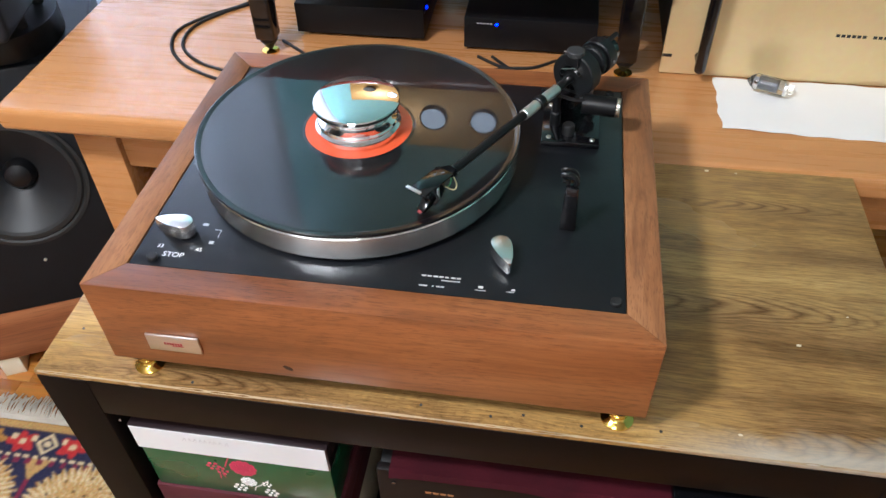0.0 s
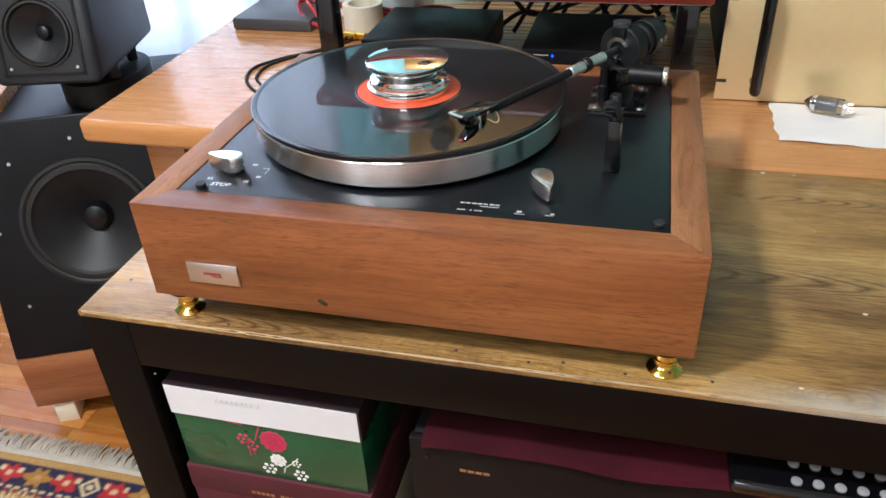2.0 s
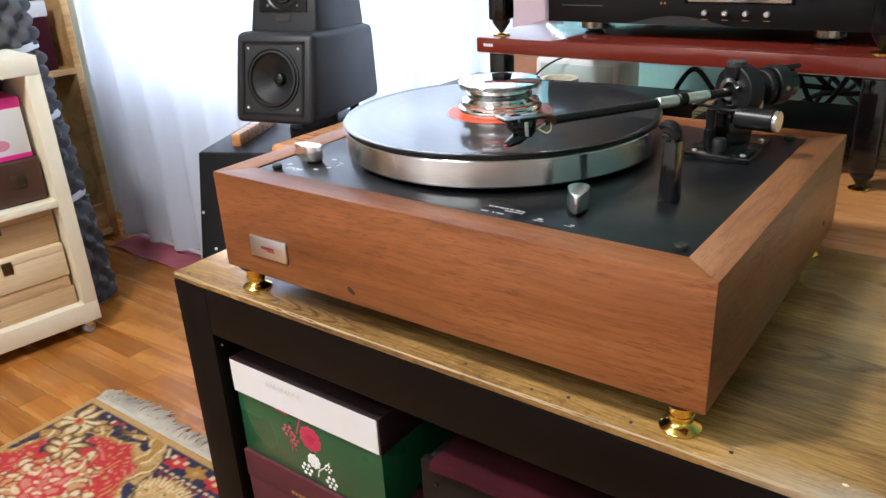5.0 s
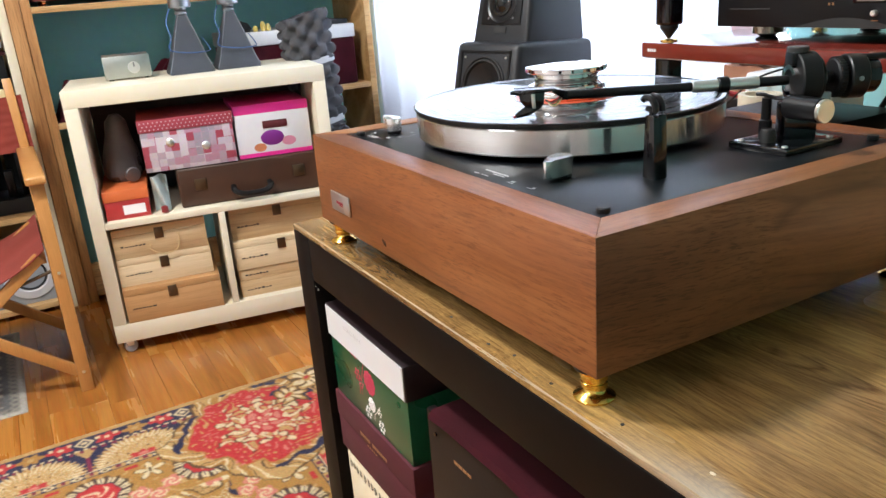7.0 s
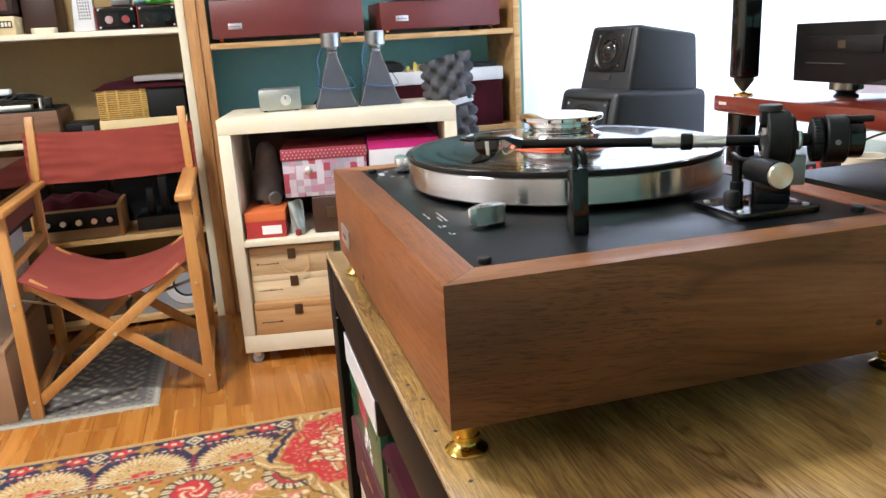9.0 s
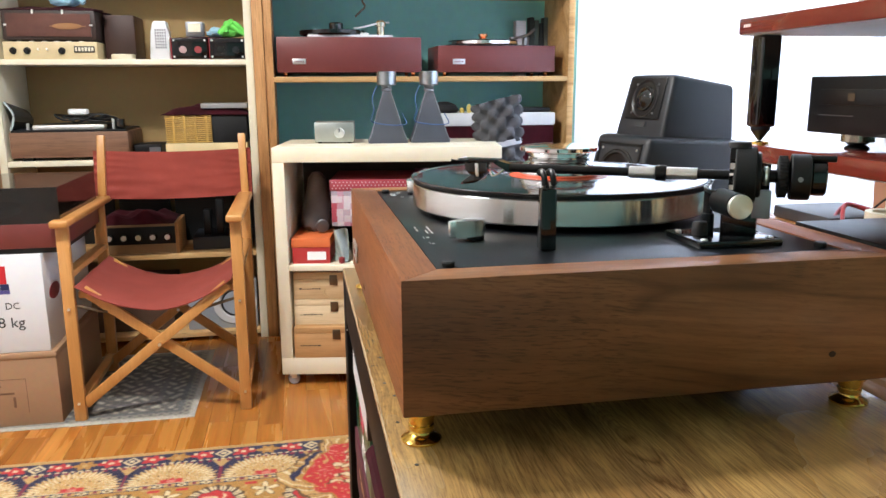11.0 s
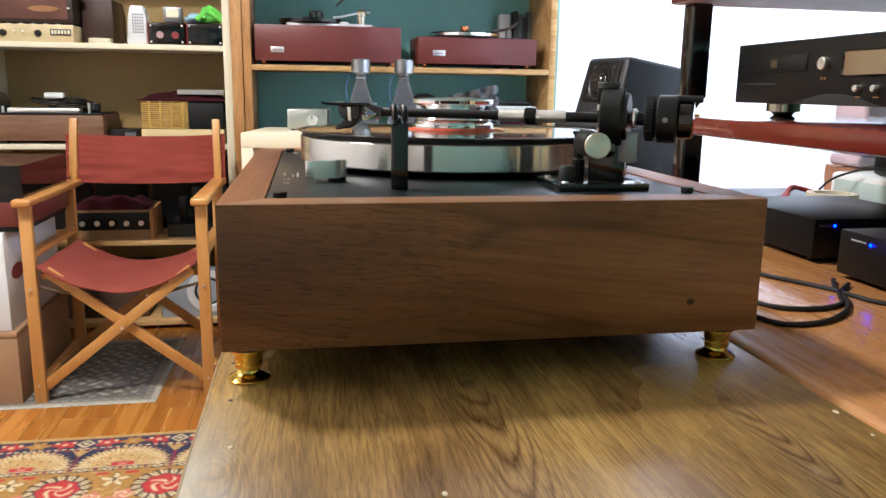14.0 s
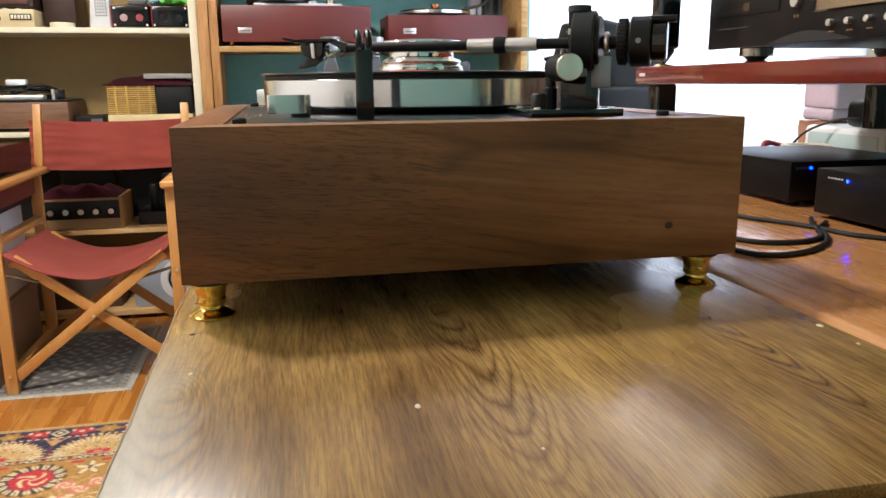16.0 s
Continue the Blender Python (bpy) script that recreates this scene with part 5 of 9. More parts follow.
def build_cd_player():
    c = thing("cd_player", "black compact disc player with silver knobs on the rack", "cd player", (-0.231, 0.75, 0.9115))
    x0, x1, y0, z0, z1 = -0.4465, -0.0155, 0.600, 0.9305, 1.0015
    part("case", boxed(x0 + 0.004, x1 - 0.004, y0 + 0.006, 0.90, z0 + 0.002, z1 - 0.002, 0.001), BLACK_MATT, c)
    f = part("front_panel", boxed(x0, x1, y0, y0 + 0.006, z0, z1, 0.0015), BLACK_SATIN, c, "black fascia")
    part("disc_tray", boxed(x0 + 0.022, x0 + 0.142, y0 - 0.0012, y0, z0 + 0.036, z0 + 0.055, 0.0006), BLACK_SATIN, c)
    part("tray_mark", boxed(x0 + 0.075, x0 + 0.087, y0 - 0.0016, y0 - 0.0010, z0 + 0.041, z0 + 0.050), surface("faint_gold_print", (0.055, 0.034, 0.016), 0.5), c)
    part("label_line", boxed(x0 + 0.022, x0 + 0.085, y0 - 0.0004, y0, z0 + 0.0225, z0 + 0.0234), surface("faint_grey_print", (0.08, 0.08, 0.08), 0.5), c)
    part("window_surround", boxed(x0 + 0.199, x0 + 0.335, y0 - 0.0015, y0, z0 + 0.029, z0 + 0.056, 0.0006), BLACK_GLOSS, c)
    part("display", boxed(x0 + 0.2045, x0 + 0.330, y0 - 0.0022, y0 - 0.0012, z0 + 0.031, z0 + 0.054), GLASS_DARK, c, "dark amber display window")
    def button(x, z, r):
        part("button", rod(bmesh.new(), (x, y0 + 0.001, z), (x, y0 - 0.006, z), r, 24, bevel=0.0008), ALU, c, "round silver button")
    button(x0 + 0.172, z0 + 0.0435, 0.0068)
    part("knob", rod(bmesh.new(), (x0 + 0.350, y0 + 0.001, z0 + 0.044), (x0 + 0.350, y0 - 0.009, z0 + 0.044), 0.0085, 28, bevel=0.001), BLACK_SATIN, c, "black turned knob")
    # flat black arch painted for the shade of a scooped lower edge
    arc = [(0.118 + 0.144 * i / 24, 0.0115 * math.sin(math.pi * i / 24) ** 1.3) for i in range(25)]
    bm = bmesh.new()
    prism(bm, arc, 0.0, 0.0006, m=at(x0, y0, z0 + 0.0008, pose(0, 0, 0, 90, 0, 0)))
    part("lower_arch", bm, BLACK_INK, c, "flat black arch for a shaded scoop")
    for i in range(4):
        button(x0 + 0.227 + i * 0.0255, z0 + 0.0175, 0.0034)
    bm = bmesh.new()
    for i in range(4):
        box(bm, x0 + 0.223 + i * 0.0255, x0 + 0.231 + i * 0.0255, y0 - 0.0004, y0, z0 + 0.0085, z0 + 0.0097)
    tagged(part("button_print", bm, GOLD_INK, c), kind="stuff")
    bm = bmesh.new()
    for x in (0.167, 0.172):
        box(bm, x0 + x, x0 + x + 0.0025, y0 - 0.0004, y0, z0 + 0.0265, z0 + 0.0295)
    part("knob_mark", bm, GOLD_INK, c)
    for x in (x0 + 0.060, x1 - 0.060):
        for y in (0.630, 0.86):
            ft = part("foot", lathe(bmesh.new(), [(0.0195, 0.9208), (0.0195, 0.9300), (0.0185, 0.9310)], 32, Matrix.Translation((x, y, 0))), metal("dark_nickel_foot", (0.42, 0.38, 0.32), 0.2) if "dark_nickel_foot" not in bpy.data.materials else bpy.data.materials["dark_nickel_foot"], c, "shiny turned metal foot")
            part("foot_stem", lathe(bmesh.new(), [(0.0145, 0.9117), (0.0145, 0.9135), (0.010, 0.9165), (0.0150, 0.9208)], 28, Matrix.Translation((x, y, 0))), BLACK_SATIN, ft)
    ga = thing("meter_amplifier", "gold amplifier with two lit round meters on the rack", "amplifier", (-0.22, 0.76, 1.0807))
    part("case", boxed(-0.42, -0.02, 0.648, 0.90, 1.0930, 1.2500, 0.002), BLACK_MATT, ga)
    part("front_panel", boxed(-0.425, -0.015, 0.640, 0.648, 1.0900, 1.2530, 0.002), surface("old_gold_panel", (0.46, 0.27, 0.075), 0.35, 0.3, 0.1, 12, 0.03), ga, "dull gold metal fascia")
    for x in (-0.286, -0.205):
        mt = part("meter", rod(bmesh.new(), (x, 0.6398, 1.195), (x, 0.636, 1.195), 0.0200, 36, bevel=0.001), LIT_METER, ga, "lit white round meter")
        part("meter_rim", lathe(bmesh.new(), [(0.0201, 0.0), (0.0222, 0.001), (0.0222, 0.004), (0.0201, 0.0045)], 36, at(x, 0.640, 1.195, TO_FRONT), cap=False), BLACK_GLOSS, mt)
    for x, z in ((-0.365, 1.165), (-0.14, 1.165), (-0.10, 1.165), (-0.06, 1.165)):
        part("knob", rod(bmesh.new(), (x, 0.640, z), (x, 0.622, z), 0.018, 28, bevel=0.001), BLACK_SATIN, ga, "black turned knob")
    for x in (-0.39, -0.05):
        for y in (0.67, 0.87):
            part("foot", lathe(bmesh.new(), [(0.014, 1.0807), (0.014, 1.0930)], 18, Matrix.Translation((x, y, 0))), RUBBER, ga)
    rs = thing("red_sign", "small dark red sign on the teal wall", "sign", (-0.40, 1.198, 1.52))
    part("plate", boxed(-0.47, -0.33, 1.192, 1.199, 1.50, 1.57, 0.001), surface("dull_red_plate", (0.30, 0.05, 0.05), 0.5), rs)


build_cd_player()


def build_desk_things():
    led = lambda par, x, y, z, m: part("led", lathe(bmesh.new(), [(0.0016, 0), (0.0012, 0.0008), (0, 0.0010)], 12, at(x, y, z, m)), LED_BLUE, par, "lit blue led")
    a = thing("power_supply", "black metal box with a lit blue led", "hi-fi box", (-0.388, 0.72, DZ))
    part("case", boxed(-0.483, -0.2925, 0.622, 0.80, DZ + 0.006, 0.803, 0.0015), surface("black_crackle_metal", (0.006, 0.006, 0.007), 0.42, 0, 0.2, 30, 0.15, 0.0, 0.1, 0.22), a)
    for x in (-0.465, -0.31):
        for y in (0.64, 0.78):
            part("foot", lathe(bmesh.new(), [(0.008, DZ), (0.008, DZ + 0.006)], 16, Matrix.Translation((x, y, 0))), RUBBER, a)
    led(a, -0.2925, 0.6475, 0.7955, TO_RIGHT)
    bm = bmesh.new()
    for i in range(4):
        box(bm, -0.2926, -0.2922, 0.628 + i * 0.0042, 0.631 + i * 0.0042, 0.794, 0.7968)
    part("maker_mark", bm, GREY_METAL, a)
    b = thing("phono_stage", "black metal box with a lit blue led", "hi-fi box", (-0.14, 0.72, DZ))
    part("case", boxed(-0.2325, -0.047, 0.609, 0.79, DZ + 0.005, 0.8035, 0.0015), bpy.data.materials["black_crackle_metal"], b)
    for x in (-0.215, -0.065):
        for y in (0.63, 0.77):
            part("foot", lathe(bmesh.new(), [(0.008, DZ), (0.008, DZ + 0.005)], 16, Matrix.Translation((x, y, 0))), RUBBER, b)
    led(b, -0.1865, 0.609, 0.7945, TO_FRONT)
    bm = bmesh.new()
    for i in range(5):
        box(bm, -0.2145 + i * 0.0046, -0.2112 + i * 0.0046, 0.6086, 0.609, 0.7946, 0.7962)
    part("maker_mark", bm, surface("pale_grey_print", (0.5, 0.5, 0.52), 0.5), b)
    bm = bmesh.new()
    for i in range(6):
        box(bm, -0.090 + i * 0.0048, -0.0865 + i * 0.0048, 0.6086, 0.609, 0.7590, 0.7612)
    part("model_mark", bm, bpy.data.materials["pale_grey_print"], b)
    # signal cables
    h = 0.7543
    for pts in (
            [(-0.56, 0.78, h), (-0.59, 0.71, h), (-0.637, 0.661, h), (-0.667, 0.613, h), (-0.658, 0.563, h), (-0.627, 0.523, h), (-0.592, 0.501, h), (-0.54, 0.482, h), (-0.42, 0.46, h), (-0.28, 0.44, h), (-0.16, 0.43, h), (-0.082, 0.436, h), (-0.072, 0.472, h), (-0.097, 0.517, h), (-0.134, 0.548, h), (-0.176, 0.567, h), (-0.21, 0.59, h)],
            [(-0.54, 0.79, h), (-0.575, 0.72, h), (-0.62, 0.672, h), (-0.648, 0.624, h), (-0.645, 0.573, h), (-0.615, 0.536, h), (-0.575, 0.515, h), (-0.52, 0.502, h), (-0.40, 0.485, h), (-0.28, 0.468, h), (-0.18, 0.455, h), (-0.125, 0.465, h), (-0.112, 0.50, h), (-0.125, 0.535, h), (-0.16, 0.560, h), (-0.19, 0.592, h)],
            [(-0.50, 0.60, h), (-0.40, 0.53, h), (-0.30, 0.520, h), (-0.239, 0.529, h), (-0.205, 0.546, h), (-0.17, 0.562, h), (-0.13, 0.570, h), (-0.10, 0.592, h)]):
        cb = thing("signal_cable", "thin black audio cable curled on the desk", "cable", (pts[4][0], pts[4][1], DZ), group="audio cables")
        part("lead", tube(bmesh.new(), pts, 0.0023, 10, 8), RUBBER, cb)
    # gold amplifier
    g = thing("power_amplifier", "champagne-gold amplifier with black front handle", "amplifier", (0.285, 0.78, DZ))
    x0, x1, y0, z0, z1 = 0.0405, 0.525, 0.580, 0.7535, 0.9335
    part("front_panel", boxed(x0, x1, y0, y0 + 0.006, z0, z1, 0.001), GOLD_PANEL, g, "champagne-gold metal fascia")
    part("case", boxed(x0 + 0.008, x1 - 0.008, y0 + 0.006, 0.96, z0 + 0.004, z1 - 0.006, 0.001), BLACK_MATT, g)
    for x in (0.0885, 0.477):
        bm = lathe(bmesh.new(), [(0.0, 0.770), (0.004, 0.7705), (0.0068, 0.7735), (0.0075, 0.778), (0.0075, 0.904), (0.0068, 0.9085), (0.004, 0.9115), (0.0, 0.912)], 20, Matrix.Translation((x, y0 - 0.024, 0)), cap=False)
        for zz in (0.782, 0.900):
            rod(bm, (x, y0 + 0.001, zz), (x, y0 - 0.022, zz), 0.0062, 16)
        part("handle", bm, BLACK_GLOSS, g, "black bar handle")
    for x in (x0, x1 - 0.012):
        for z in (0.7805, 0.8905):
            part("rack_slot", boxed(x - 0.0002, x + 0.0125, y0 - 0.0006, y0, z - 0.0022, z + 0.0022, 0.0002), BLACK_INK, g)
    bm = bmesh.new()
    for i in range(15):
        if i != 6:
            box(bm, 0.250 + i * 0.0064, 0.2546 + i * 0.0064, y0 - 0.0004, y0, 0.8205, 0.8245)
    part("maker_mark", bm, BLACK_INK, g)
    o = thing("amplifier_tube", "orange-brown round part standing on the amplifier", "component", (0.10, 0.68, 0.928))
    part("body", lathe(bmesh.new(), [(0.028, 0.9276), (0.028, 0.958), (0.024, 0.964), (0, 0.964)], 28, Matrix.Translation((0.10, 0.68, 0))), COPPER, o)
    # paper and valve
    p = thing("paper_sheet", "crumpled white paper sheet on the desk", "paper", (0.25, 0.5, DZ))
    def sheet(u, v):
        x = 0.112 + 0.30 * u + 0.004 * noise.noise((v * 5, 0, 0))
        yy = 0.457 + 0.12 * v + 0.004 * noise.noise((u * 8, 3, 0)) - 0.008 * u * (1 - v)
        return (x, min(yy, 0.578), DZ + 0.0012 + 0.004 * max(0, noise.noise((x * 14, yy * 18, 0.3))))
    part("sheet", thick_sheet(40, 18, sheet, 0.0006), PAPER, p)
    glass, nt, bs = mat_new("valve_glass")
    bs.inputs["Base Color"].default_value = (0.85, 0.87, 0.9, 1)
    bs.inputs["Transmission Weight"].default_value = 1.0
    bs.inputs["Roughness"].default_value = 0.03
    v = thing("vacuum_tube", "small glass vacuum valve lying on the paper", "vacuum tube", (0.19, 0.535, DZ + 0.004))
    m = at(0.150, 0.553, DZ + 0.0165, pose(0, 0, 0, 0, 90, -22))
    part("bulb", lathe(bmesh.new(), [(0.0, 0.0), (0.002, 0.002), (0.007, 0.006), (0.0105, 0.011), (0.0105, 0.047), (0.009, 0.05)], 24, m), glass, v)
    part("plate", lathe(bmesh.new(), [(0.006, 0.014), (0.006, 0.040)], 10, m), GREY_METAL, v)
    part("getter", lathe(bmesh.new(), [(0.0095, 0.0095), (0.0100, 0.013), (0.0100, 0.016)], 20, m, cap=False), CHROME, v)
    part("base_disc", lathe(bmesh.new(), [(0.0095, 0.048), (0.0095, 0.052)], 20, m), ALU, v)
    for i in range(7):
        a2 = 2 * math.pi * i / 9
        part("pin", rod(bmesh.new(), m @ Vector((0.006 * math.cos(a2), 0.006 * math.sin(a2), 0.052)), m @ Vector((0.006 * math.cos(a2), 0.006 * math.sin(a2), 0.059)), 0.0006, 6), ALU, v)
    # things behind the rack
    t = thing("tape_roll", "roll of cream masking tape on the desk", "tape", (-0.556, 0.838, DZ))
    part("tape", lathe(bmesh.new(), [(0.026, DZ), (0.036, DZ), (0.036, 0.797), (0.026, 0.797), (0.026, DZ)], 36, Matrix.Translation((-0.556, 0.838, 0)), cap=False), surface("cream_tape_paper", (0.72, 0.66, 0.52), 0.6), t)
    w = thing("white_router", "white plastic box with pale glass top on the desk", "router", (-0.5, 0.905, DZ))
    part("shell", boxed(-0.635, -0.46, 0.890, 0.985, DZ, 0.822, 0.008, 3), surface("white_plastic", (0.75, 0.76, 0.77), 0.3), w)
    part("glass_panel", boxed(-0.622, -0.473, 0.8885, 0.890, 0.772, 0.812, 0.001), surface("pale_blue_glass", (0.50, 0.62, 0.62), 0.1), w)
    part("top_unit", boxed(-0.565, -0.495, 0.905, 0.965, 0.8223, 0.862, 0.010, 3), BLACK_SATIN, w)
    bx = thing("laptop", "thin dark closed laptop behind the rack post", "laptop", (-0.68, 0.90, DZ))
    part("body", boxed(-0.80, -0.645, 0.80, 0.938, DZ, DZ + 0.022, 0.004), surface("dark_grey_shell", (0.05, 0.05, 0.055), 0.4), bx)
    for i, (c0, dx) in enumerate((((0.30, 0.01, 0.015), 0.0), ((0.35, 0.02, 0.02), 0.018))):
        rc = thing("red_cable", "red cable running behind the rack", "cable", (-0.6, 0.86, DZ), group="red cables")
        part("lead", tube(bmesh.new(), [(-0.585 + dx, 0.772, 0.762), (-0.63 + dx, 0.80, 0.764), (-0.675 + dx, 0.835, 0.774 + dx), (-0.690 + dx, 0.868, 0.788), (-0.655, 0.878 + dx * 0.2, 0.785 - dx * 0.2), (-0.59, 0.882, 0.780 - dx * 0.4), (-0.50, 0.883, 0.772 - dx * 0.5), (-0.42, 0.884, 0.780), (-0.36, 0.884, 0.758)], 0.0035, 8), surface("red_cable_sheath_" + "ab"[i], c0, 0.4), rc)
        part("plug", rod(bmesh.new(), (-0.585 + dx, 0.772, 0.762), (-0.545 + dx, 0.760, 0.762), 0.006, 16), BRASS, rc, "gold plug")
    ac = thing("black_cable", "thin black cable arching to the white box", "cable", (-0.64, 0.86, DZ), group="black cables")
    part("lead", tube(bmesh.new(), [(-0.67, 0.855, 0.7545), (-0.635, 0.857, 0.775), (-0.595, 0.862, 0.812), (-0.555, 0.885, 0.832), (-0.525, 0.915, 0.8355)], 0.0018, 8, 8), RUBBER, ac)
    rnd = random.Random(8)
    for i in range(7):
        y = 0.83 + 0.012 * i
        x = -0.30 + 0.035 * i
        bk = thing("black_cable", "black cable tangled behind the rack", "cable", (x, y, DZ), group="black cables")
        pts = [(x + 0.05 * k - 0.05, y + rnd.uniform(-0.03, 0.03), 0.775 + rnd.uniform(0, 0.085)) for k in range(6)]
        pts[0] = (pts[0][0], pts[0][1], 0.757)
        part("lead", tube(bmesh.new(), pts, 0.004, 8, 7), RUBBER, bk)


build_desk_things()


# ---- loudspeakers ----
def driver(parent, m, r, label):
    """A cone driver facing local +z of m: surround, cone, dust cap."""
    part("surround", lathe(bmesh.new(), [(r * 1.0, 0.0), (r * 1.0, 0.003), (r * 0.95, 0.0035), (r * 0.92, 0.001), (r * 0.89, 0.0045), (r * 0.83, 0.005), (r * 0.79, 0.000)], 56, m, cap=False), RUBBER, parent, local=True)
    part("cone", lathe(bmesh.new(), [(r * 0.79, 0.000), (r * 0.5, -r * 0.22), (r * 0.25, -r * 0.42), (r * 0.22, -r * 0.44)], 56, m, cap=False), CONE, parent, label, local=True)
    part("dust_cap", lathe(bmesh.new(), [(r * 0.235, -r * 0.44), (r * 0.225, -r * 0.36), (r * 0.17, -r * 0.28), (r * 0.08, -r * 0.245), (0.0, -r * 0.24)], 32, m, cap=False), BLACK_SATIN, parent, local=True)


def sloped_cabinet(w0, w1, d, z0, z1, slope, back_drop, bevel, hole=None):
    """A cabinet with a front that leans back; local x across, y to the back. A round hole is cut for the driver."""
    bm = bmesh.new()
    c = (w0 - w1) / 2
    q = [(0, 0, z0), (w0, 0, z0), (w0, d, z0), (0, d, z0), (c, slope, z1), (w0 - c, slope, z1), (w0 - c, d, z1 - back_drop), (c, d, z1 - back_drop)]
    vs = [bm.verts.new(p) for p in q]
    fs = [bm.faces.new([vs[i] for i in f]) for f in ((0, 3, 2, 1), (4, 5, 6, 7), (0, 1, 5, 4), (2, 3, 7, 6), (1, 2, 6, 5), (3, 0, 4, 7))]
    bmesh.ops.bevel(bm, geom=bm.edges[:], offset=bevel, segments=3, affect="EDGES", profile=0.5)
    if hole:
        u, v, r = hole
        front = max((f for f in bm.faces if f.normal.y < -0.5), key=lambda f: f.calc_area())
        n = 40
        lean = math.atan2(slope, z1 - z0)
        ring = [bm.verts.new((u + r * math.cos(2 * math.pi * i / n), (v + r * math.sin(2 * math.pi * i / n)) * math.sin(lean), z0 + (v + r * math.sin(2 * math.pi * i / n)) * math.cos(lean))) for i in range(n)]
        outer = list(front.verts)
        bm.faces.remove(front)
        edges = []
        for loop in (outer, ring):
            for a, b in zip(loop, loop[1:] + loop[:1]):
                e = bm.edges.get((a, b)) or bm.edges.new((a, b))
                edges.append(e)
        bmesh.ops.triangle_fill(bm, use_beauty=True, edges=edges)
    return bm


def build_speakers():
    s = thing("floor_speaker", "large black bass loudspeaker with leaning front", "loudspeaker", (-1.21, 0.43, 0), 25)
    lean = math.atan2(0.11, 0.455)
    part("cabinet", sloped_cabinet(0.40, 0.38, 0.40, 0.190, 0.645, 0.11, 0.0, 0.004, (0.205, 0.262, 0.124)), surface("black_ash_cabinet", (0.005, 0.006, 0.008), 0.42, 0, 0.25, 40, 0.06, 0.0, 0.08, 0.22), s, local=True)
    part("wood_base", boxed(-0.002, 0.402, 0.004, 0.40, 0.058, 0.188, 0.002), wood("red_brown_base_veneer", (0.20, 0.065, 0.022), (0.30, 0.105, 0.038), (0.38, 0.15, 0.06), 0, 1.0, 0.4), s, "reddish wood base", local=True)
    for x, y in ((0.025, 0.012), (0.33, 0.012), (0.025, 0.33), (0.33, 0.33)):
        part("foot_block", boxed(x, x + 0.042, y, y + 0.05, 0, 0.0575, 0.001), CREAM, s, "pale wooden foot block", local=True)
    m = pose(0.205, 0.262 * math.sin(lean), 0.190 + 0.262 * math.cos(lean), 90 - math.degrees(lean), 0, 0)
    driver(s, m, 0.126, "black paper woofer cone")
    for u, v in ((0.055, 0.415), (0.355, 0.415), (0.355, 0.11), (0.055, 0.11), (0.205, 0.425), (0.205, 0.10), (0.04, 0.262), (0.015, 0.34), (0.09, 0.39)):
        part("screw", lathe(bmesh.new(), [(0.0035, 0), (0.003, 0.0015), (0, 0.0018)], 12, pose(u, v * math.sin(lean), 0.190 + v * math.cos(lean), 90 - math.degrees(lean), 0, 0)), ALU, s, local=True)
    d = thing("wood_strip", "short strip of orange wood on the speaker", "wood strip", (-1.215, 0.60, 0.645), 25)
    part("strip", boxed(0.0, 0.02, 0.0, 0.20, 0.0, 0.026, 0.001), DESK, d, local=True)
    b = thing("speaker_stand", "low black speaker stand on the bass cabinet", "stand", (-1.09, 0.63, 0.645), 13)
    part("plate", prism(bmesh.new(), [(0.060 + 0.080 * math.cos(2 * math.pi * i / 28), 0.10 + 0.10 * math.sin(2 * math.pi * i / 28)) for i in range(28)], 0.0, 0.045, 0.004), BLACK_MATT, b, local=True)
    for x, y in ((0.03, 0.05), (0.10, 0.05), (0.03, 0.14), (0.10, 0.14)):
        part("cushion", lathe(bmesh.new(), [(0.010, 0.045), (0.010, 0.0735)], 16, Matrix.Translation((x, y, 0))), RUBBER, b, local=True)
    # two-part monitor: woofer box and tweeter head
    k = thing("monitor_speaker", "charcoal two-part monitor loudspeaker with rounded edges", "loudspeaker", (-1.1227, 0.5423, 0.7205), 14)
    W1, S1, H1 = 0.184, 0.040, 0.170
    part("woofer_box", sloped_cabinet(W1, W1 - 0.006, 0.285, 0.0, H1, S1, 0.014, 0.014, (W1 / 2, 0.088, 0.0575)), SPEAKER_GREY, k, local=True)
    l1 = math.atan2(S1, H1)
    m = pose(W1 / 2, 0.088 * math.sin(l1), 0.088 * math.cos(l1), 90 - math.degrees(l1), 0, 0)
    driver(k, m, 0.0590, "black woofer cone")
    fr = bmesh.new()
    for a in (0, 90, 180, 270):
        box(fr, -0.070, 0.070, 0.065, 0.070, 0.0, 0.0018, 0.0, 2, m @ pose(0, 0, 0, 0, 0, a))
    part("frame", fr, BLACK_SATIN, k, "thin square driver frame", local=True)
    for a in (45, 135, 225, 315):
        part("screw", lathe(bmesh.new(), [(0.0028, 0), (0.0024, 0.0012), (0, 0.0014)], 10, m @ pose(0.080 * math.cos(radians(a)), 0.080 * math.sin(radians(a)), 0.0005)), ALU, k, local=True)
    hx, hy = 0.063, 0.083
    head = part("tweeter_head", sloped_cabinet(0.158, 0.142, 0.197, 0.150, 0.293, 0.0360, 0.024, 0.010), SPEAKER_GREY, k, local=True)
    head.data.transform(Matrix.Translation((hx - 0.0535, hy - 0.0075, 0)))
    l2 = math.atan2(0.0360, 0.143)
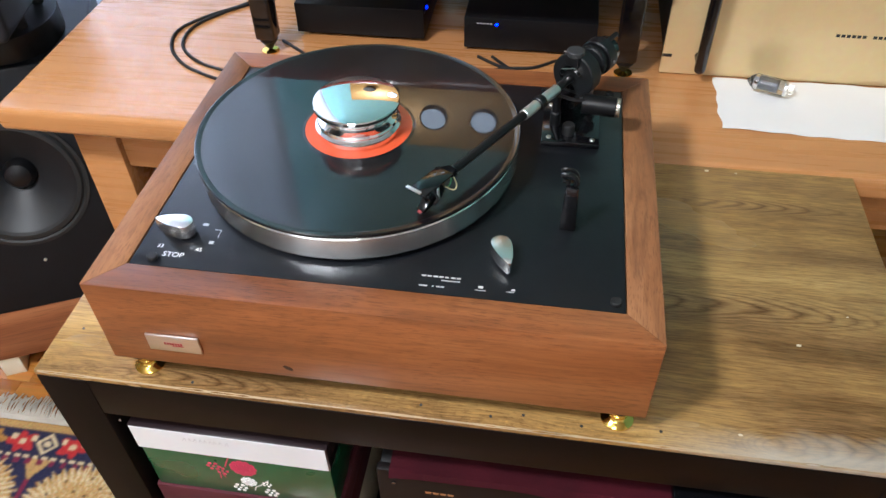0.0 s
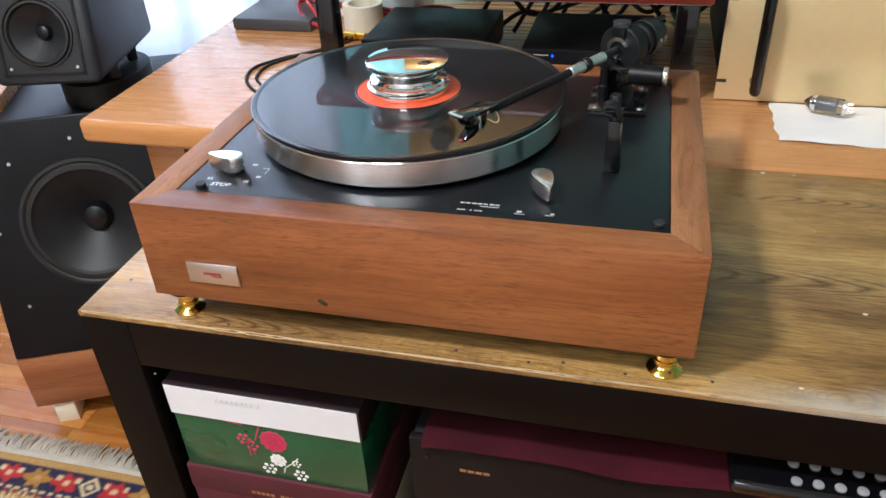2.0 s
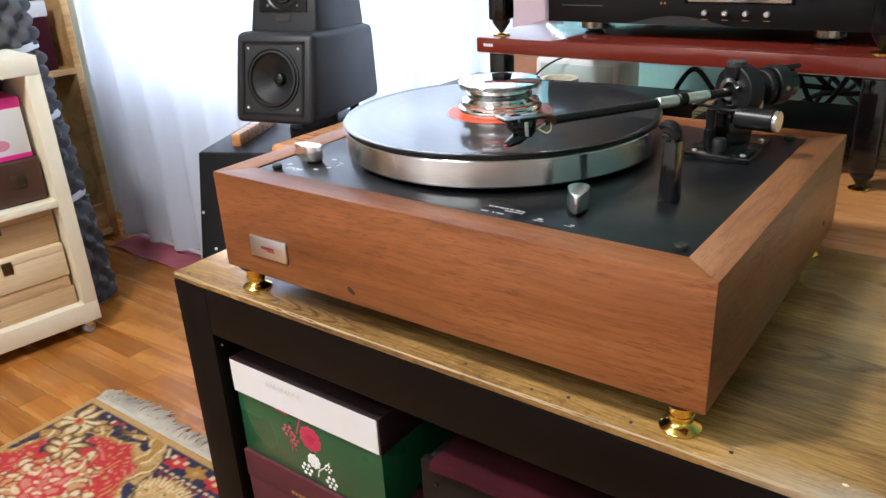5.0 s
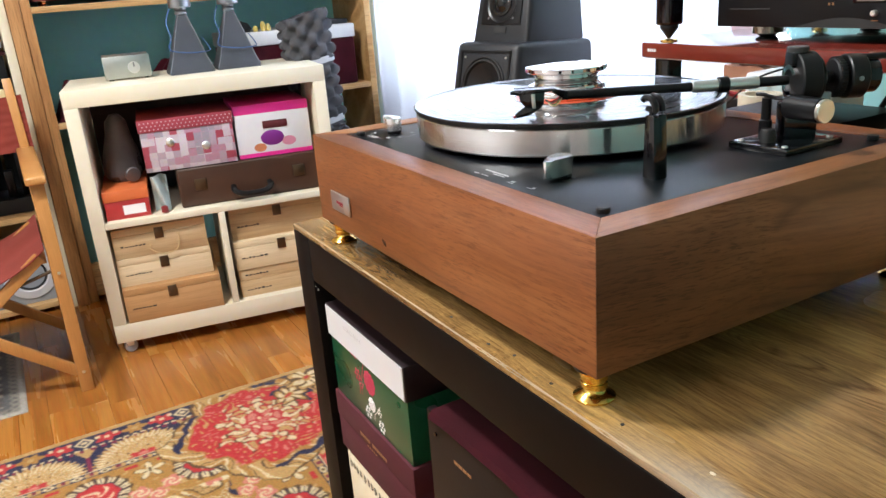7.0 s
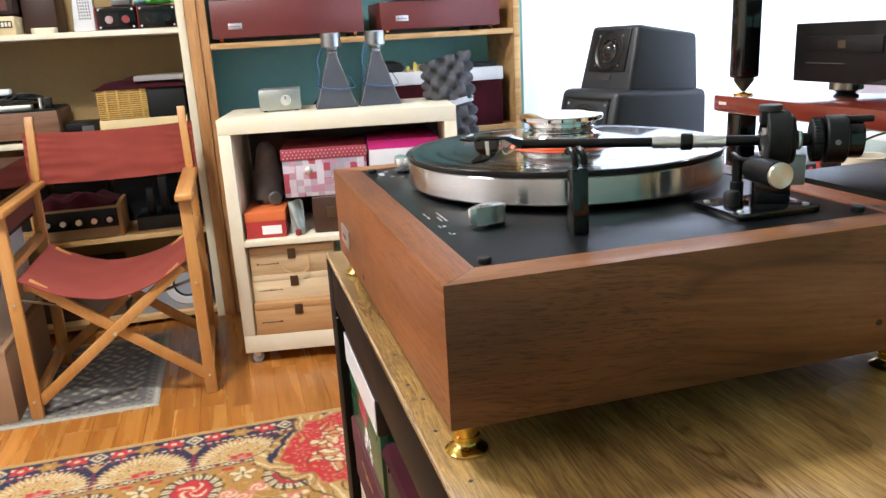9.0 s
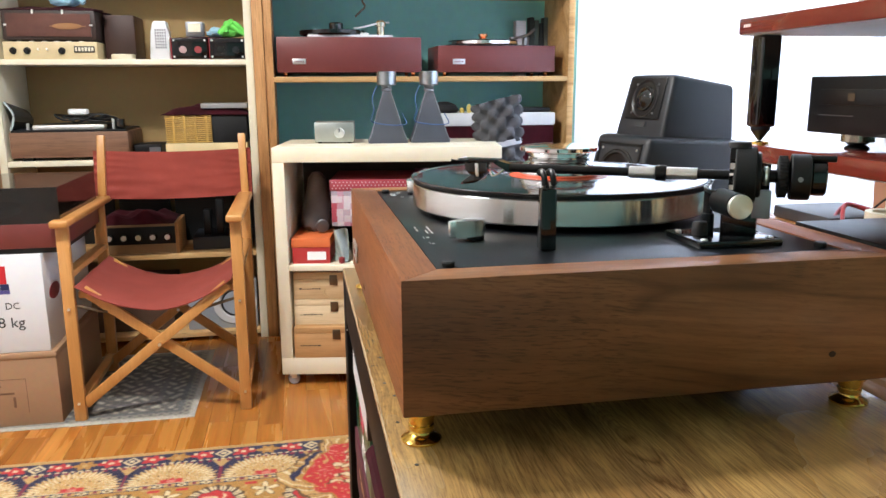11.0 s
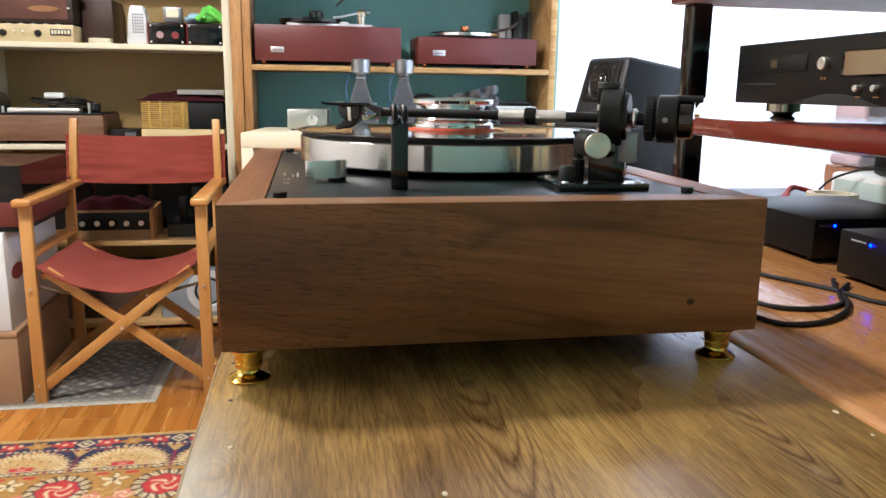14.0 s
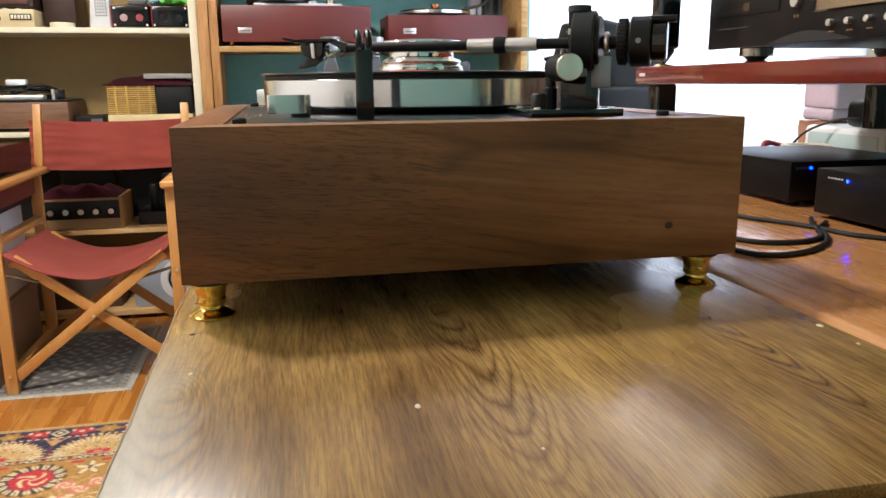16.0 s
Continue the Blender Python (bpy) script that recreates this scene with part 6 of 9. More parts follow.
    m = pose(hx - 0.052 + 0.0775, hy - 0.0075 + (0.0205 + 0.066) * math.tan(l2) - 0.0006, 0.1705 + 0.066, 90 - math.degrees(l2), 0, 0)
    tp = part("tweeter_plate", boxed(-0.054, 0.054, -0.036, 0.050, 0.0, 0.0025, 0.001, 2, m), BLACK_SATIN, k, "black square tweeter plate", local=True)
    part("plate_edge", lathe(bmesh.new(), [(0.0405, 0.0025), (0.0415, 0.0040), (0.0395, 0.0046), (0.0370, 0.0034), (0.0320, 0.0010), (0.0270, 0.0000)], 44, m @ pose(0, 0.006, 0), cap=False), BLACK_SATIN, tp, local=True)
    part("tweeter_dome", lathe(bmesh.new(), [(0.0270, 0.0028), (0.0255, 0.0052), (0.0215, 0.0058), (0.0190, 0.0040), (0.0165, 0.0050), (0.0120, 0.0100), (0.006, 0.0128), (0.0, 0.0135)], 36, m @ pose(0, 0.006, 0), cap=False), BLACK_GLOSS, tp, "glossy black dome", local=True)
    for a in (45, 135, 225, 315):
        part("plate_screw", lathe(bmesh.new(), [(0.0026, 0), (0.0022, 0.0012), (0, 0.0014)], 10, m @ pose(0.052 * math.cos(radians(a)) * 0.92, 0.006 + 0.046 * math.sin(radians(a)) * 0.92, 0.0025)), GREY_METAL, tp, local=True)
    part("slot", boxed(-0.016, 0.016, -0.053, -0.042, -0.001, 0.0012, 0.0, 2, m), BLACK_INK, k, local=True)


build_speakers()


# ---- curtain, floor cloth ----
def build_curtains():
    def drape(x0, x1, y, f, seed, high=2.35):
        def fn(u, v):
            x = x0 + (x1 - x0) * u
            a = 0.028 * (0.45 + 0.55 * (1 - v)) * math.sin(f * x + 1.3 * math.sin(3.1 * x + seed)) + 0.006 * noise.noise((x * 9, v * 3, seed))
            return (x, y + a, 0.028 + high * v)
        return fn
    c = thing("curtain", "long thin white curtain over a bright window", "curtain", (-1.55, 1.03, 0))
    part("drape", thick_sheet(220, 14, drape(-2.566, -0.725, 1.055, 38, 0.4), 0.0015), CURTAIN, c)
    part("hem", boxed(-2.56, -0.73, 1.048, 1.064, 0.028, 0.034), CURTAIN, c)
    pk, nt, bs = mat_new("lilac_curtain_cloth")
    mp = coords(nt)
    n = noise_tex(nt, mp, 400, 3)
    cr = ramp(nt, [(0.3, (0.55, 0.43, 0.50)), (0.7, (0.66, 0.53, 0.61))])
    nt.links.new(n.outputs["Fac"], cr.inputs[0])
    nt.links.new(cr.outputs[0], bs.inputs["Base Color"])
    bs.inputs["Roughness"].default_value = 0.9
    # brown paper bag behind the rack with folded mauve cloths on it
    g = thing("paper_bag", "crumpled brown paper bag standing on the desk", "bag", (-0.69, 0.985, DZ))
    def crumple(bm, amount, seed):
        bmesh.ops.subdivide_edges(bm, edges=bm.edges[:], cuts=5, use_grid_fill=True)
        for v in bm.verts:
            v.co += amount * Vector(noise.noise_vector(v.co * 38 + Vector((seed, 0, 0))))
        return bm
    part("sack", crumple(boxed(-0.735, -0.645, 0.955, 1.015, DZ + 0.003, 0.822), 0.006, 1.0), surface("brown_crumpled_paper", (0.42, 0.20, 0.12), 0.75, 0, 0.3, 30, 0.2), g)
    d = thing("pink_cloth", "folded mauve-pink cloths stacked on a paper bag", "cloth", (-0.69, 0.985, 0.826))
    for i, (z, h) in enumerate(((0.826, 0.018), (0.8445, 0.0855))):
        fold = boxed(-0.722 - 0.002 * i, -0.648 + 0.003 * i, 0.948 + 0.002 * i, 1.012, z, z + h, 0.006, 3)
        part("fold", crumple(fold, 0.0015, 4.0 + i), pk, d)
    e = thing("floor_cloth", "dusty pink cloth lying under the curtain", "cloth", (-2.15, 0.98, 0.0))
    def lay(u, v):
        x = -2.50 + 0.75 * u
        y = 0.955 + 0.14 * v + 0.02 * noise.noise((u * 5, 0, 3)) * (1 - v)
        return (x, y, 0.006 + 0.006 * abs(noise.noise((x * 9, y * 9, 2))))
    part("fabric", thick_sheet(40, 10, lay, 0.002), cloth("dusty_pink_cloth", (0.36, 0.10, 0.13), 0.9), e)


build_curtains()


# ---- rolling shelf unit ----
def build_rolling_shelf():
    O, RZ = (-2.038, -0.148, 0.0), 81.0
    s = thing("rolling_shelf", "cream melamine shelf unit on small castors", "shelf unit", O, RZ)
    W, D = 0.735, 0.39
    e = 0.001
    L = dict(local=True)
    part("top_board", boxed(0, W, 0, D, 0.755, 0.802, e), CREAM, s, **L)
    part("bottom_board", boxed(0, W, 0, D, 0.040, 0.098, e), CREAM, s, **L)
    part("side_board", boxed(0, 0.038, 0, D, 0.0985, 0.7545, e), CREAM, s, **L)
    part("side_board", boxed(W - 0.038, W, 0, D, 0.0985, 0.7545, e), CREAM, s, **L)
    part("middle_shelf", boxed(0.0385, W - 0.0385, 0.002, D, 0.398, 0.417, e), CREAM, s, **L)
    part("divider", boxed(0.358, 0.377, 0.002, D, 0.0985, 0.3975, e), CREAM, s, **L)
    for x in (0.035, W - 0.035):
        for y in (0.022, D - 0.04):
            c = part("castor", lathe(bmesh.new(), [(0.0165, -0.010), (0.0195, -0.007), (0.0195, 0.007), (0.0165, 0.010)], 24, pose(x, y, 0.0195, 90, 0, 20)), surface("grey_castor_wheel", (0.36, 0.36, 0.39), 0.25) if "grey_castor_wheel" not in bpy.data.materials else bpy.data.materials["grey_castor_wheel"], s, "grey castor wheel", **L)
            part("castor_fork", boxed(x - 0.011, x + 0.011, y - 0.013, y + 0.013, 0.0225, 0.0395, 0.002), ALU, c, **L)
    base = pose(*O, 0, 0, RZ)

    def inside(name, label, cat, x, y, z, group=""):
        p = base @ Vector((x, y, z))
        return thing(name, label, cat, tuple(p), RZ, group)
    # wooden wine boxes
    tones = [((0.36, 0.22, 0.10), (0.54, 0.37, 0.19), (0.64, 0.47, 0.27)), ((0.60, 0.46, 0.26), (0.70, 0.55, 0.33), (0.78, 0.63, 0.41)), ((0.38, 0.20, 0.075), (0.50, 0.275, 0.11), (0.58, 0.335, 0.145))]
    mats = [wood("wine_box_pine_" + "abc"[i], *t, 0, 1.0, 0.6, 0.0, 1.0, (0.3, 0.1, 0.15)[i], 0.0, 0.2) for i, t in enumerate(tones)]
    ink = bpy.data.materials["black_print"]
    for x0, x1, z0, z1, mt, yo, lab in ((0.045, 0.330, 0.0985, 0.205, 2, 0.0, "reddish wooden box with a dark clasp"), (0.043, 0.318, 0.2055, 0.293, 1, 0.03, "pale wooden box with a metal clasp"), (0.045, 0.315, 0.2935, 0.385, 0, 0.03, "wooden box with a rope handle and clasp"),
                                        (0.390, 0.690, 0.0985, 0.152, 0, 0.03, "flat wooden box with printed side"), (0.390, 0.685, 0.1525, 0.190, 0, 0.035, "flat wooden box with printed side"), (0.388, 0.688, 0.1905, 0.285, 1, 0.03, "pale wooden box with a metal clasp"), (0.390, 0.690, 0.2855, 0.390, 0, 0.05, "wooden box with a small clasp")):
        w = x1 - x0
        b = inside("wooden_box", lab, "wooden box", (x0 + x1) / 2, 0.17 + yo, z0, "wooden boxes on the shelf")
        y0 = -0.17
        part("body", boxed(-w / 2, w / 2, y0, 0.15, 0, (z1 - z0) - 0.022 if z1 - z0 > 0.06 else z1 - z0, 0.001), mats[mt], b, **L)
        if z1 - z0 > 0.06:
            part("lid", boxed(-w / 2, w / 2, y0, 0.15, (z1 - z0) - 0.0212, z1 - z0, 0.001), mats[mt], b, **L)
            part("clasp", boxed(-0.014, 0.012, y0 - 0.004, y0, (z1 - z0) - 0.042, (z1 - z0) - 0.008, 0.001), metal("dark_bronze_clasp", (0.16, 0.12, 0.08), 0.4) if "dark_bronze_clasp" not in bpy.data.materials else bpy.data.materials["dark_bronze_clasp"], b, "dark metal clasp", **L)
        bm = bmesh.new()
        rnd = random.Random(int(z0 * 1000) + int(x0 * 100))
        x = -w / 2 + 0.02
        for k in range(7):
            n = rnd.uniform(0.004, 0.011)
            box(bm, x, x + n, y0 - 0.0005, y0, (z1 - z0) * 0.38, (z1 - z0) * 0.38 + rnd.uniform(0.002, 0.006))
            x += n + 0.003
        tagged(part("ink_note", bm, ink, b, "dark handwritten strokes", **L), "dark handwritten strokes", kind="stuff")
        if "rope" in lab:
            part("rope_handle", tube(bmesh.new(), [(-0.03, y0, 0.035), (-0.03, y0 - 0.012, 0.02), (0.005, y0 - 0.016, 0.002), (0.045, y0 - 0.012, 0.012), (0.055, y0 - 0.004, 0.05), (0.05, y0, 0.056)], 0.0019, 8), surface("pale_rope", (0.56, 0.40, 0.20), 0.9), b, **L)
    # gift box
    def patch_material(name, cols, scale):
        m, nt, bs = mat_new(name)
        mp = coords(nt, (1, 1, 1), False)
        br = nt.nodes.new("ShaderNodeTexVoronoi")
        br.distance = "CHEBYCHEV"
        br.inputs["Scale"].default_value = scale
        br.inputs["Randomness"].default_value = 0.25
        nt.links.new(mp.outputs[0], br.inputs["Vector"])
        sp = nt.nodes.new("ShaderNodeSeparateColor")
        nt.links.new(br.outputs["Color"], sp.inputs[0])
        cr = ramp(nt, [(i / len(cols), c) for i, c in enumerate(cols)])
        cr.color_ramp.interpolation = "CONSTANT"
        nt.links.new(sp.outputs[0], cr.inputs[0])
        n = noise_tex(nt, mp, 160, 2)
        # rows of tiny printed motifs inside the patches
        ck = nt.nodes.new("ShaderNodeTexVoronoi")
        ck.inputs["Scale"].default_value = 210.0
        ck.inputs["Randomness"].default_value = 0.1
        nt.links.new(mp.outputs[0], ck.inputs["Vector"])
        kr = ramp(nt, [(0.30, (0.55, 0.50, 0.52)), (0.42, (1, 1, 1))])
        nt.links.new(ck.outputs["Distance"], kr.inputs[0])
        printed = mix_col(nt, sp.outputs[1], cr.outputs[0], (0.40, 0.10, 0.13))
        printed = mix_col(nt, kr.outputs[0], printed, cr.outputs[0])
        c2 = mix_col(nt, 0.2, printed, n.outputs["Color"], "OVERLAY")
        nt.links.new(c2, bs.inputs["Base Color"])
        bs.inputs["Roughness"].default_value = 0.4
        return m
    patch = patch_material("patchwork_gift_paper", [(0.55, 0.47, 0.52), (0.42, 0.33, 0.39), (0.36, 0.06, 0.09), (0.58, 0.52, 0.56), (0.45, 0.24, 0.31), (0.33, 0.29, 0.34), (0.52, 0.46, 0.51)], 46)
    g = inside("gift_box", "patchwork red and grey gift box with dotted lid", "box", 0.315, 0.20, 0.5405)
    part("body", boxed(-0.135, 0.130, -0.16, 0.12, 0, 0.118, 0.001), patch, g, **L)
    lid = part("lid", boxed(-0.138, 0.133, -0.163, 0.123, 0.118, 0.153, 0.001), surface("red_lid_card", (0.36, 0.05, 0.075), 0.45), g, "dark red lid with pale dots", **L)
    bm = bmesh.new()
    for i in range(22):
        for j in range(3):
            lathe(bm, [(0.0024, 0), (0.002, 0.0004)], 6, pose(-0.130 + i * 0.0122 + (j % 2) * 0.006, -0.163, 0.125 + j * 0.010, 90, 0, 0))
    tagged(part("lid_dots", bm, surface("pale_pink_dot", (0.62, 0.45, 0.48), 0.5), lid, **L), kind="stuff")
    for xx, zz in ((-0.055, 0.082), (0.045, 0.060)):
        part("silver_button", lathe(bmesh.new(), [(0.0125, 0.0), (0.0125, 0.002), (0.009, 0.004), (0, 0.005)], 20, pose(xx, -0.160, zz, 90, 0, 0)), ALU, g, "shiny round button", **L)
    pb = inside("toy_box", "white and bright pink printed cardboard box", "box", 0.565, 0.20, 0.5405)
    part("body", boxed(-0.112, 0.115, -0.15, 0.12, 0, 0.160, 0.001), CARD_WHITE, pb, **L)
    hot = surface("hot_pink_print", (0.70, 0.03, 0.26), 0.35, 0, 0.08, 30, 0)
    part("top_band", boxed(-0.1125, 0.1155, -0.1505, 0.1205, 0.133, 0.1605, 0.001), hot, pb, "bright pink band", **L)
    part("low_band", boxed(-0.1122, 0.1152, -0.1508, -0.149, 0.0, 0.012), hot, pb, **L)
    for nm, x, z, r, c in (("printed_oval", -0.005, 0.055, 0.03, (0.22, 0.03, 0.26)), ("printed_spot", -0.045, 0.028, 0.016, (0.60, 0.22, 0.10)), ("printed_spot", 0.045, 0.04, 0.018, (0.62, 0.25, 0.36))):
        part(nm, lathe(bmesh.new(), [(r, 0), (r * 0.97, 0.0004)], 24, pose(x, -0.150, z, 90, 0, 0) @ Matrix.Diagonal((1.2, 0.8, 1, 1))), surface("print_" + str(int(c[0] * 100)), c, 0.4), pb, **L)
    part("carry_slot", boxed(-0.03, 0.045, -0.1512, -0.149, 0.085, 0.108, 0.003), surface("maroon_print", (0.10, 0.015, 0.02), 0.5), pb, **L)
    c = inside("suitcase", "old brown leather suitcase with dark handle", "suitcase", 0.475, 0.20, 0.4172)
    leather = surface("scuffed_brown_leather", (0.060, 0.026, 0.014), 0.45, 0, 0.4, 20, 0.25)
    part("shell", boxed(-0.215, 0.215, -0.16, 0.13, 0.0, 0.122, 0.008, 3), leather, c, **L)
    part("handle", tube(bmesh.new(), [(-0.055, -0.16, 0.045), (-0.055, -0.185, 0.038), (-0.03, -0.195, 0.026), (0.03, -0.195, 0.026), (0.055, -0.185, 0.038), (0.055, -0.16, 0.045)], 0.009, 10), BLACK_SATIN, c, "dark carry handle", **L)
    for x in (-0.15, 0.15):
        part("latch", boxed(x - 0.018, x + 0.018, -0.166, -0.16, 0.05, 0.085, 0.002), bpy.data.materials["dark_bronze_clasp"], c, "tarnished latch", **L)
    r = inside("shoe_carton", "red cardboard box with orange lid and white label", "box", 0.108, 0.17, 0.4172)
    part("body", boxed(-0.062, 0.062, -0.14, 0.12, 0, 0.055, 0.001), surface("red_card", (0.42, 0.03, 0.03), 0.45), r, **L)
    part("lid", boxed(-0.064, 0.064, -0.142, 0.122, 0.055, 0.085, 0.001), surface("orange_card", (0.70, 0.17, 0.05), 0.45), r, "orange lid", **L)
    part("label_sticker", boxed(-0.012, 0.05, -0.1408, -0.1398, 0.012, 0.040), PAPER, r, "white paper label", **L)
    bag = inside("film_bag", "clear plastic bag of small white parts", "bag", 0.205, 0.10, 0.4172)
    part("pouch", thick_sheet(14, 14, lambda u, v: (-0.02 + 0.045 * u, -0.05 + 0.02 * math.sin(6 * u + 4 * v), 0.002 + 0.11 * v), 0.001), bpy.data.materials["cloudy_plastic"], bag, **L)
    part("red_part", lathe(bmesh.new(), [(0.0, 0.0), (0.010, 0.004), (0.010, 0.02), (0, 0.024)], 14, Matrix.Translation((0.005, -0.075, 0))), RED_INK, bag, **L)
    cm = inside("camera_bag", "grey wrapped bundle on the red carton", "bundle", 0.115, 0.20, 0.5025)
    bm = lathe(bmesh.new(), [(0.0, 0.0), (0.045, 0.0), (0.058, 0.02), (0.05, 0.08), (0.036, 0.14), (0.03, 0.18), (0.014, 0.20), (0, 0.203)], 20, Matrix.Diagonal((1, 1.1, 1, 1)))
    for v in bm.verts:
        k = 1 + 0.22 * noise.noise(v.co * 28)
        v.co.x, v.co.y = v.co.x * k, v.co.y * k
    part("wrap", bm, surface("grey_wrap_film", (0.13, 0.12, 0.12), 0.3, 0, 0.5, 30, 0.3), cm, **L)
    part("lens_ring", rod(bmesh.new(), (0.02, -0.07, 0.025), (0.025, -0.085, 0.025), 0.022, 24, bevel=0.002), GREY_METAL, cm, **L)
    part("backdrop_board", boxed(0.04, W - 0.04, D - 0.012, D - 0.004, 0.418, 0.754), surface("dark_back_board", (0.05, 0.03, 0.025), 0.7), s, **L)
    # on top
    def top(name, label, cat, x, y, group="", rz=90):
        return thing(name, label, cat, (x, y, 0.8022), rz, group)
    k = top("headphone_amp", "small silver amplifier box with round knob", "amplifier", -2.19, 0.060, rz=84)
    part("case", boxed(-0.066, 0.066, 0.0, 0.13, 0.004, 0.070, 0.0015), SILVER_CASE, k, **L)
    part("knob", rod(bmesh.new(), (0.018, 0.0, 0.035), (0.018, -0.020, 0.035), 0.017, 32, bevel=0.0015), ALU, k, "round metal knob", **L)
    part("knob_dot", boxed(0.016, 0.020, -0.0208, -0.019, 0.038, 0.050), GREY_METAL, k, **L)
    for x in (-0.05, 0.05):
        for y in (0.015, 0.115):
            part("foot", lathe(bmesh.new(), [(0.007, 0.0), (0.007, 0.004)], 14, Matrix.Translation((x, y, 0))), RUBBER, k, **L)
    horn_mat = surface("slate_grey_horn", (0.060, 0.066, 0.080), 0.42, 0, 0.15, 30, 0.12)
    edge_mat = surface("worn_horn_edge", (0.20, 0.21, 0.23), 0.5)
    wire = surface("blue_wire", (0.035, 0.095, 0.26), 0.4)
    for n, (x, y) in enumerate(((-2.19, 0.242), (-2.19, 0.388))):
        h = top("horn_tweeter", "slate-grey pyramid horn standing with silver driver", "horn speaker", x, y, "horn tweeters", 86)
        bm = bmesh.new()
        prof = [(0.066, 0.05, 0.0), (0.066, 0.05, 0.008), (0.055, 0.043, 0.035), (0.040, 0.033, 0.085), (0.026, 0.024, 0.130), (0.012, 0.012, 0.174)]
        rings = [[bm.verts.new((sx * a, sy * b, z)) for sx, sy in ((-1, -1), (1, -1), (1, 1), (-1, 1))] for a, b, z in prof]
        for a, b in zip(rings, rings[1:]):
            for i in range(4):
                bm.faces.new((a[i], a[(i + 1) % 4], b[(i + 1) % 4], b[i]))
        bm.faces.new(rings[0][::-1]), bm.faces.new(rings[-1])
        part("horn", bm, horn_mat, h, **L)
        for sx in (-1, 1):
            part("edge_seam", tube(bmesh.new(), [(sx * a, -b, z) for a, b, z in prof[1:]], 0.0016, 6, 3), edge_mat, h, **L)
        part("throat", lathe(bmesh.new(), [(0.013, 0.17), (0.018, 0.174), (0.018, 0.180), (0.014, 0.184), (0.018, 0.186), (0.018, 0.192)], 24), GREY_METAL, h, **L)
        part("driver", lathe(bmesh.new(), [(0.0, 0.192), (0.030, 0.192), (0.0325, 0.195), (0.0325, 0.236), (0.030, 0.239), (0.0, 0.239)], 36, cap=False), metal("brushed_driver_can", (0.40, 0.41, 0.43), 0.3, 2) if n == 0 else bpy.data.materials["brushed_driver_can"], h, "brushed metal driver can", **L)
        part("wire", tube(bmesh.new(), [(-0.034, -0.005, 0.19), (-0.050, -0.02, 0.15), (-0.046, -0.045, 0.11), (-0.055, -0.052, 0.075), (0.0, -0.050, 0.062), (0.054, -0.05, 0.062), (0.064, -0.03, 0.07), (0.05, -0.01, 0.10)], 0.0017, 8, 8), wire, h, "blue wire", **L)
    # foam roll
    f = thing("foam_roll", "grey egg-crate foam roll leaning beside the shelf", "foam roll", (-2.185, 0.668, 0.0))
    a, b = Vector((-2.16, 0.672, 0.004)), Vector((-2.215, 0.632, 0.942))
    ax = (b - a)
    q = ax.to_track_quat("Z", "Y").to_matrix().to_4x4()
    n_a, n_z = 112, 170
    def foam(u, v):
        ang = 2 * math.pi * u
        z = v * ax.length
        s8 = math.sin(8 * ang + 0.6) * math.sin(2 * math.pi * z / 0.070)
        r = 0.079 + 0.015 * math.copysign(abs(s8) ** 0.6, s8) + 0.003 * math.sin(3 * ang + 2 * v)
        for band in (0.36, 0.62, 0.83):
            if abs(v - band) < 0.012:
                r = 0.079
        side = q.to_3x3() @ Vector((math.cos(ang), math.sin(ang), 0))
        tilt = 0.016 * side.y * max(0, v - 0.86) * 7
        return a + q.to_3x3() @ Vector((r * math.cos(ang), r * math.sin(ang), z + tilt))
    bm = bmesh.new()
    grid_sheet(bm, n_a, n_z, foam)
    bmesh.ops.remove_doubles(bm, verts=bm.verts[:], dist=0.0005)
    part("foam", bm, surface("grey_foam", (0.085, 0.086, 0.094), 0.95, 0, 0.2, 40, 0.4), f)
    top_ring = lathe(bmesh.new(), [(0.076, 0.0), (0.05, -0.003), (0.0, -0.006)], 40, Matrix.Translation(b - ax.normalized() * 0.006) @ pose(0, 0, 0, 10, 0, 0) @ q, cap=False)
    part("end_fold", top_ring, bpy.data.materials["grey_foam"], f)
    for v in (0.36, 0.62, 0.83):
        c = a + ax * v
        part("tape_band", lathe(bmesh.new(), [(0.0835, -0.010), (0.085, -0.008), (0.085, 0.008), (0.0835, 0.010)], 40, Matrix.Translation(c) @ q @ pose(0, 0, 0, 8, 4, 0), cap=False), surface("clear_grey_tape", (0.42, 0.42, 0.43), 0.3) if "clear_grey_tape" not in bpy.data.materials else bpy.data.materials["clear_grey_tape"], f, "pale tape band")


build_rolling_shelf()


# ---- bookcases ----
BX, BB = -2.58, -2.905


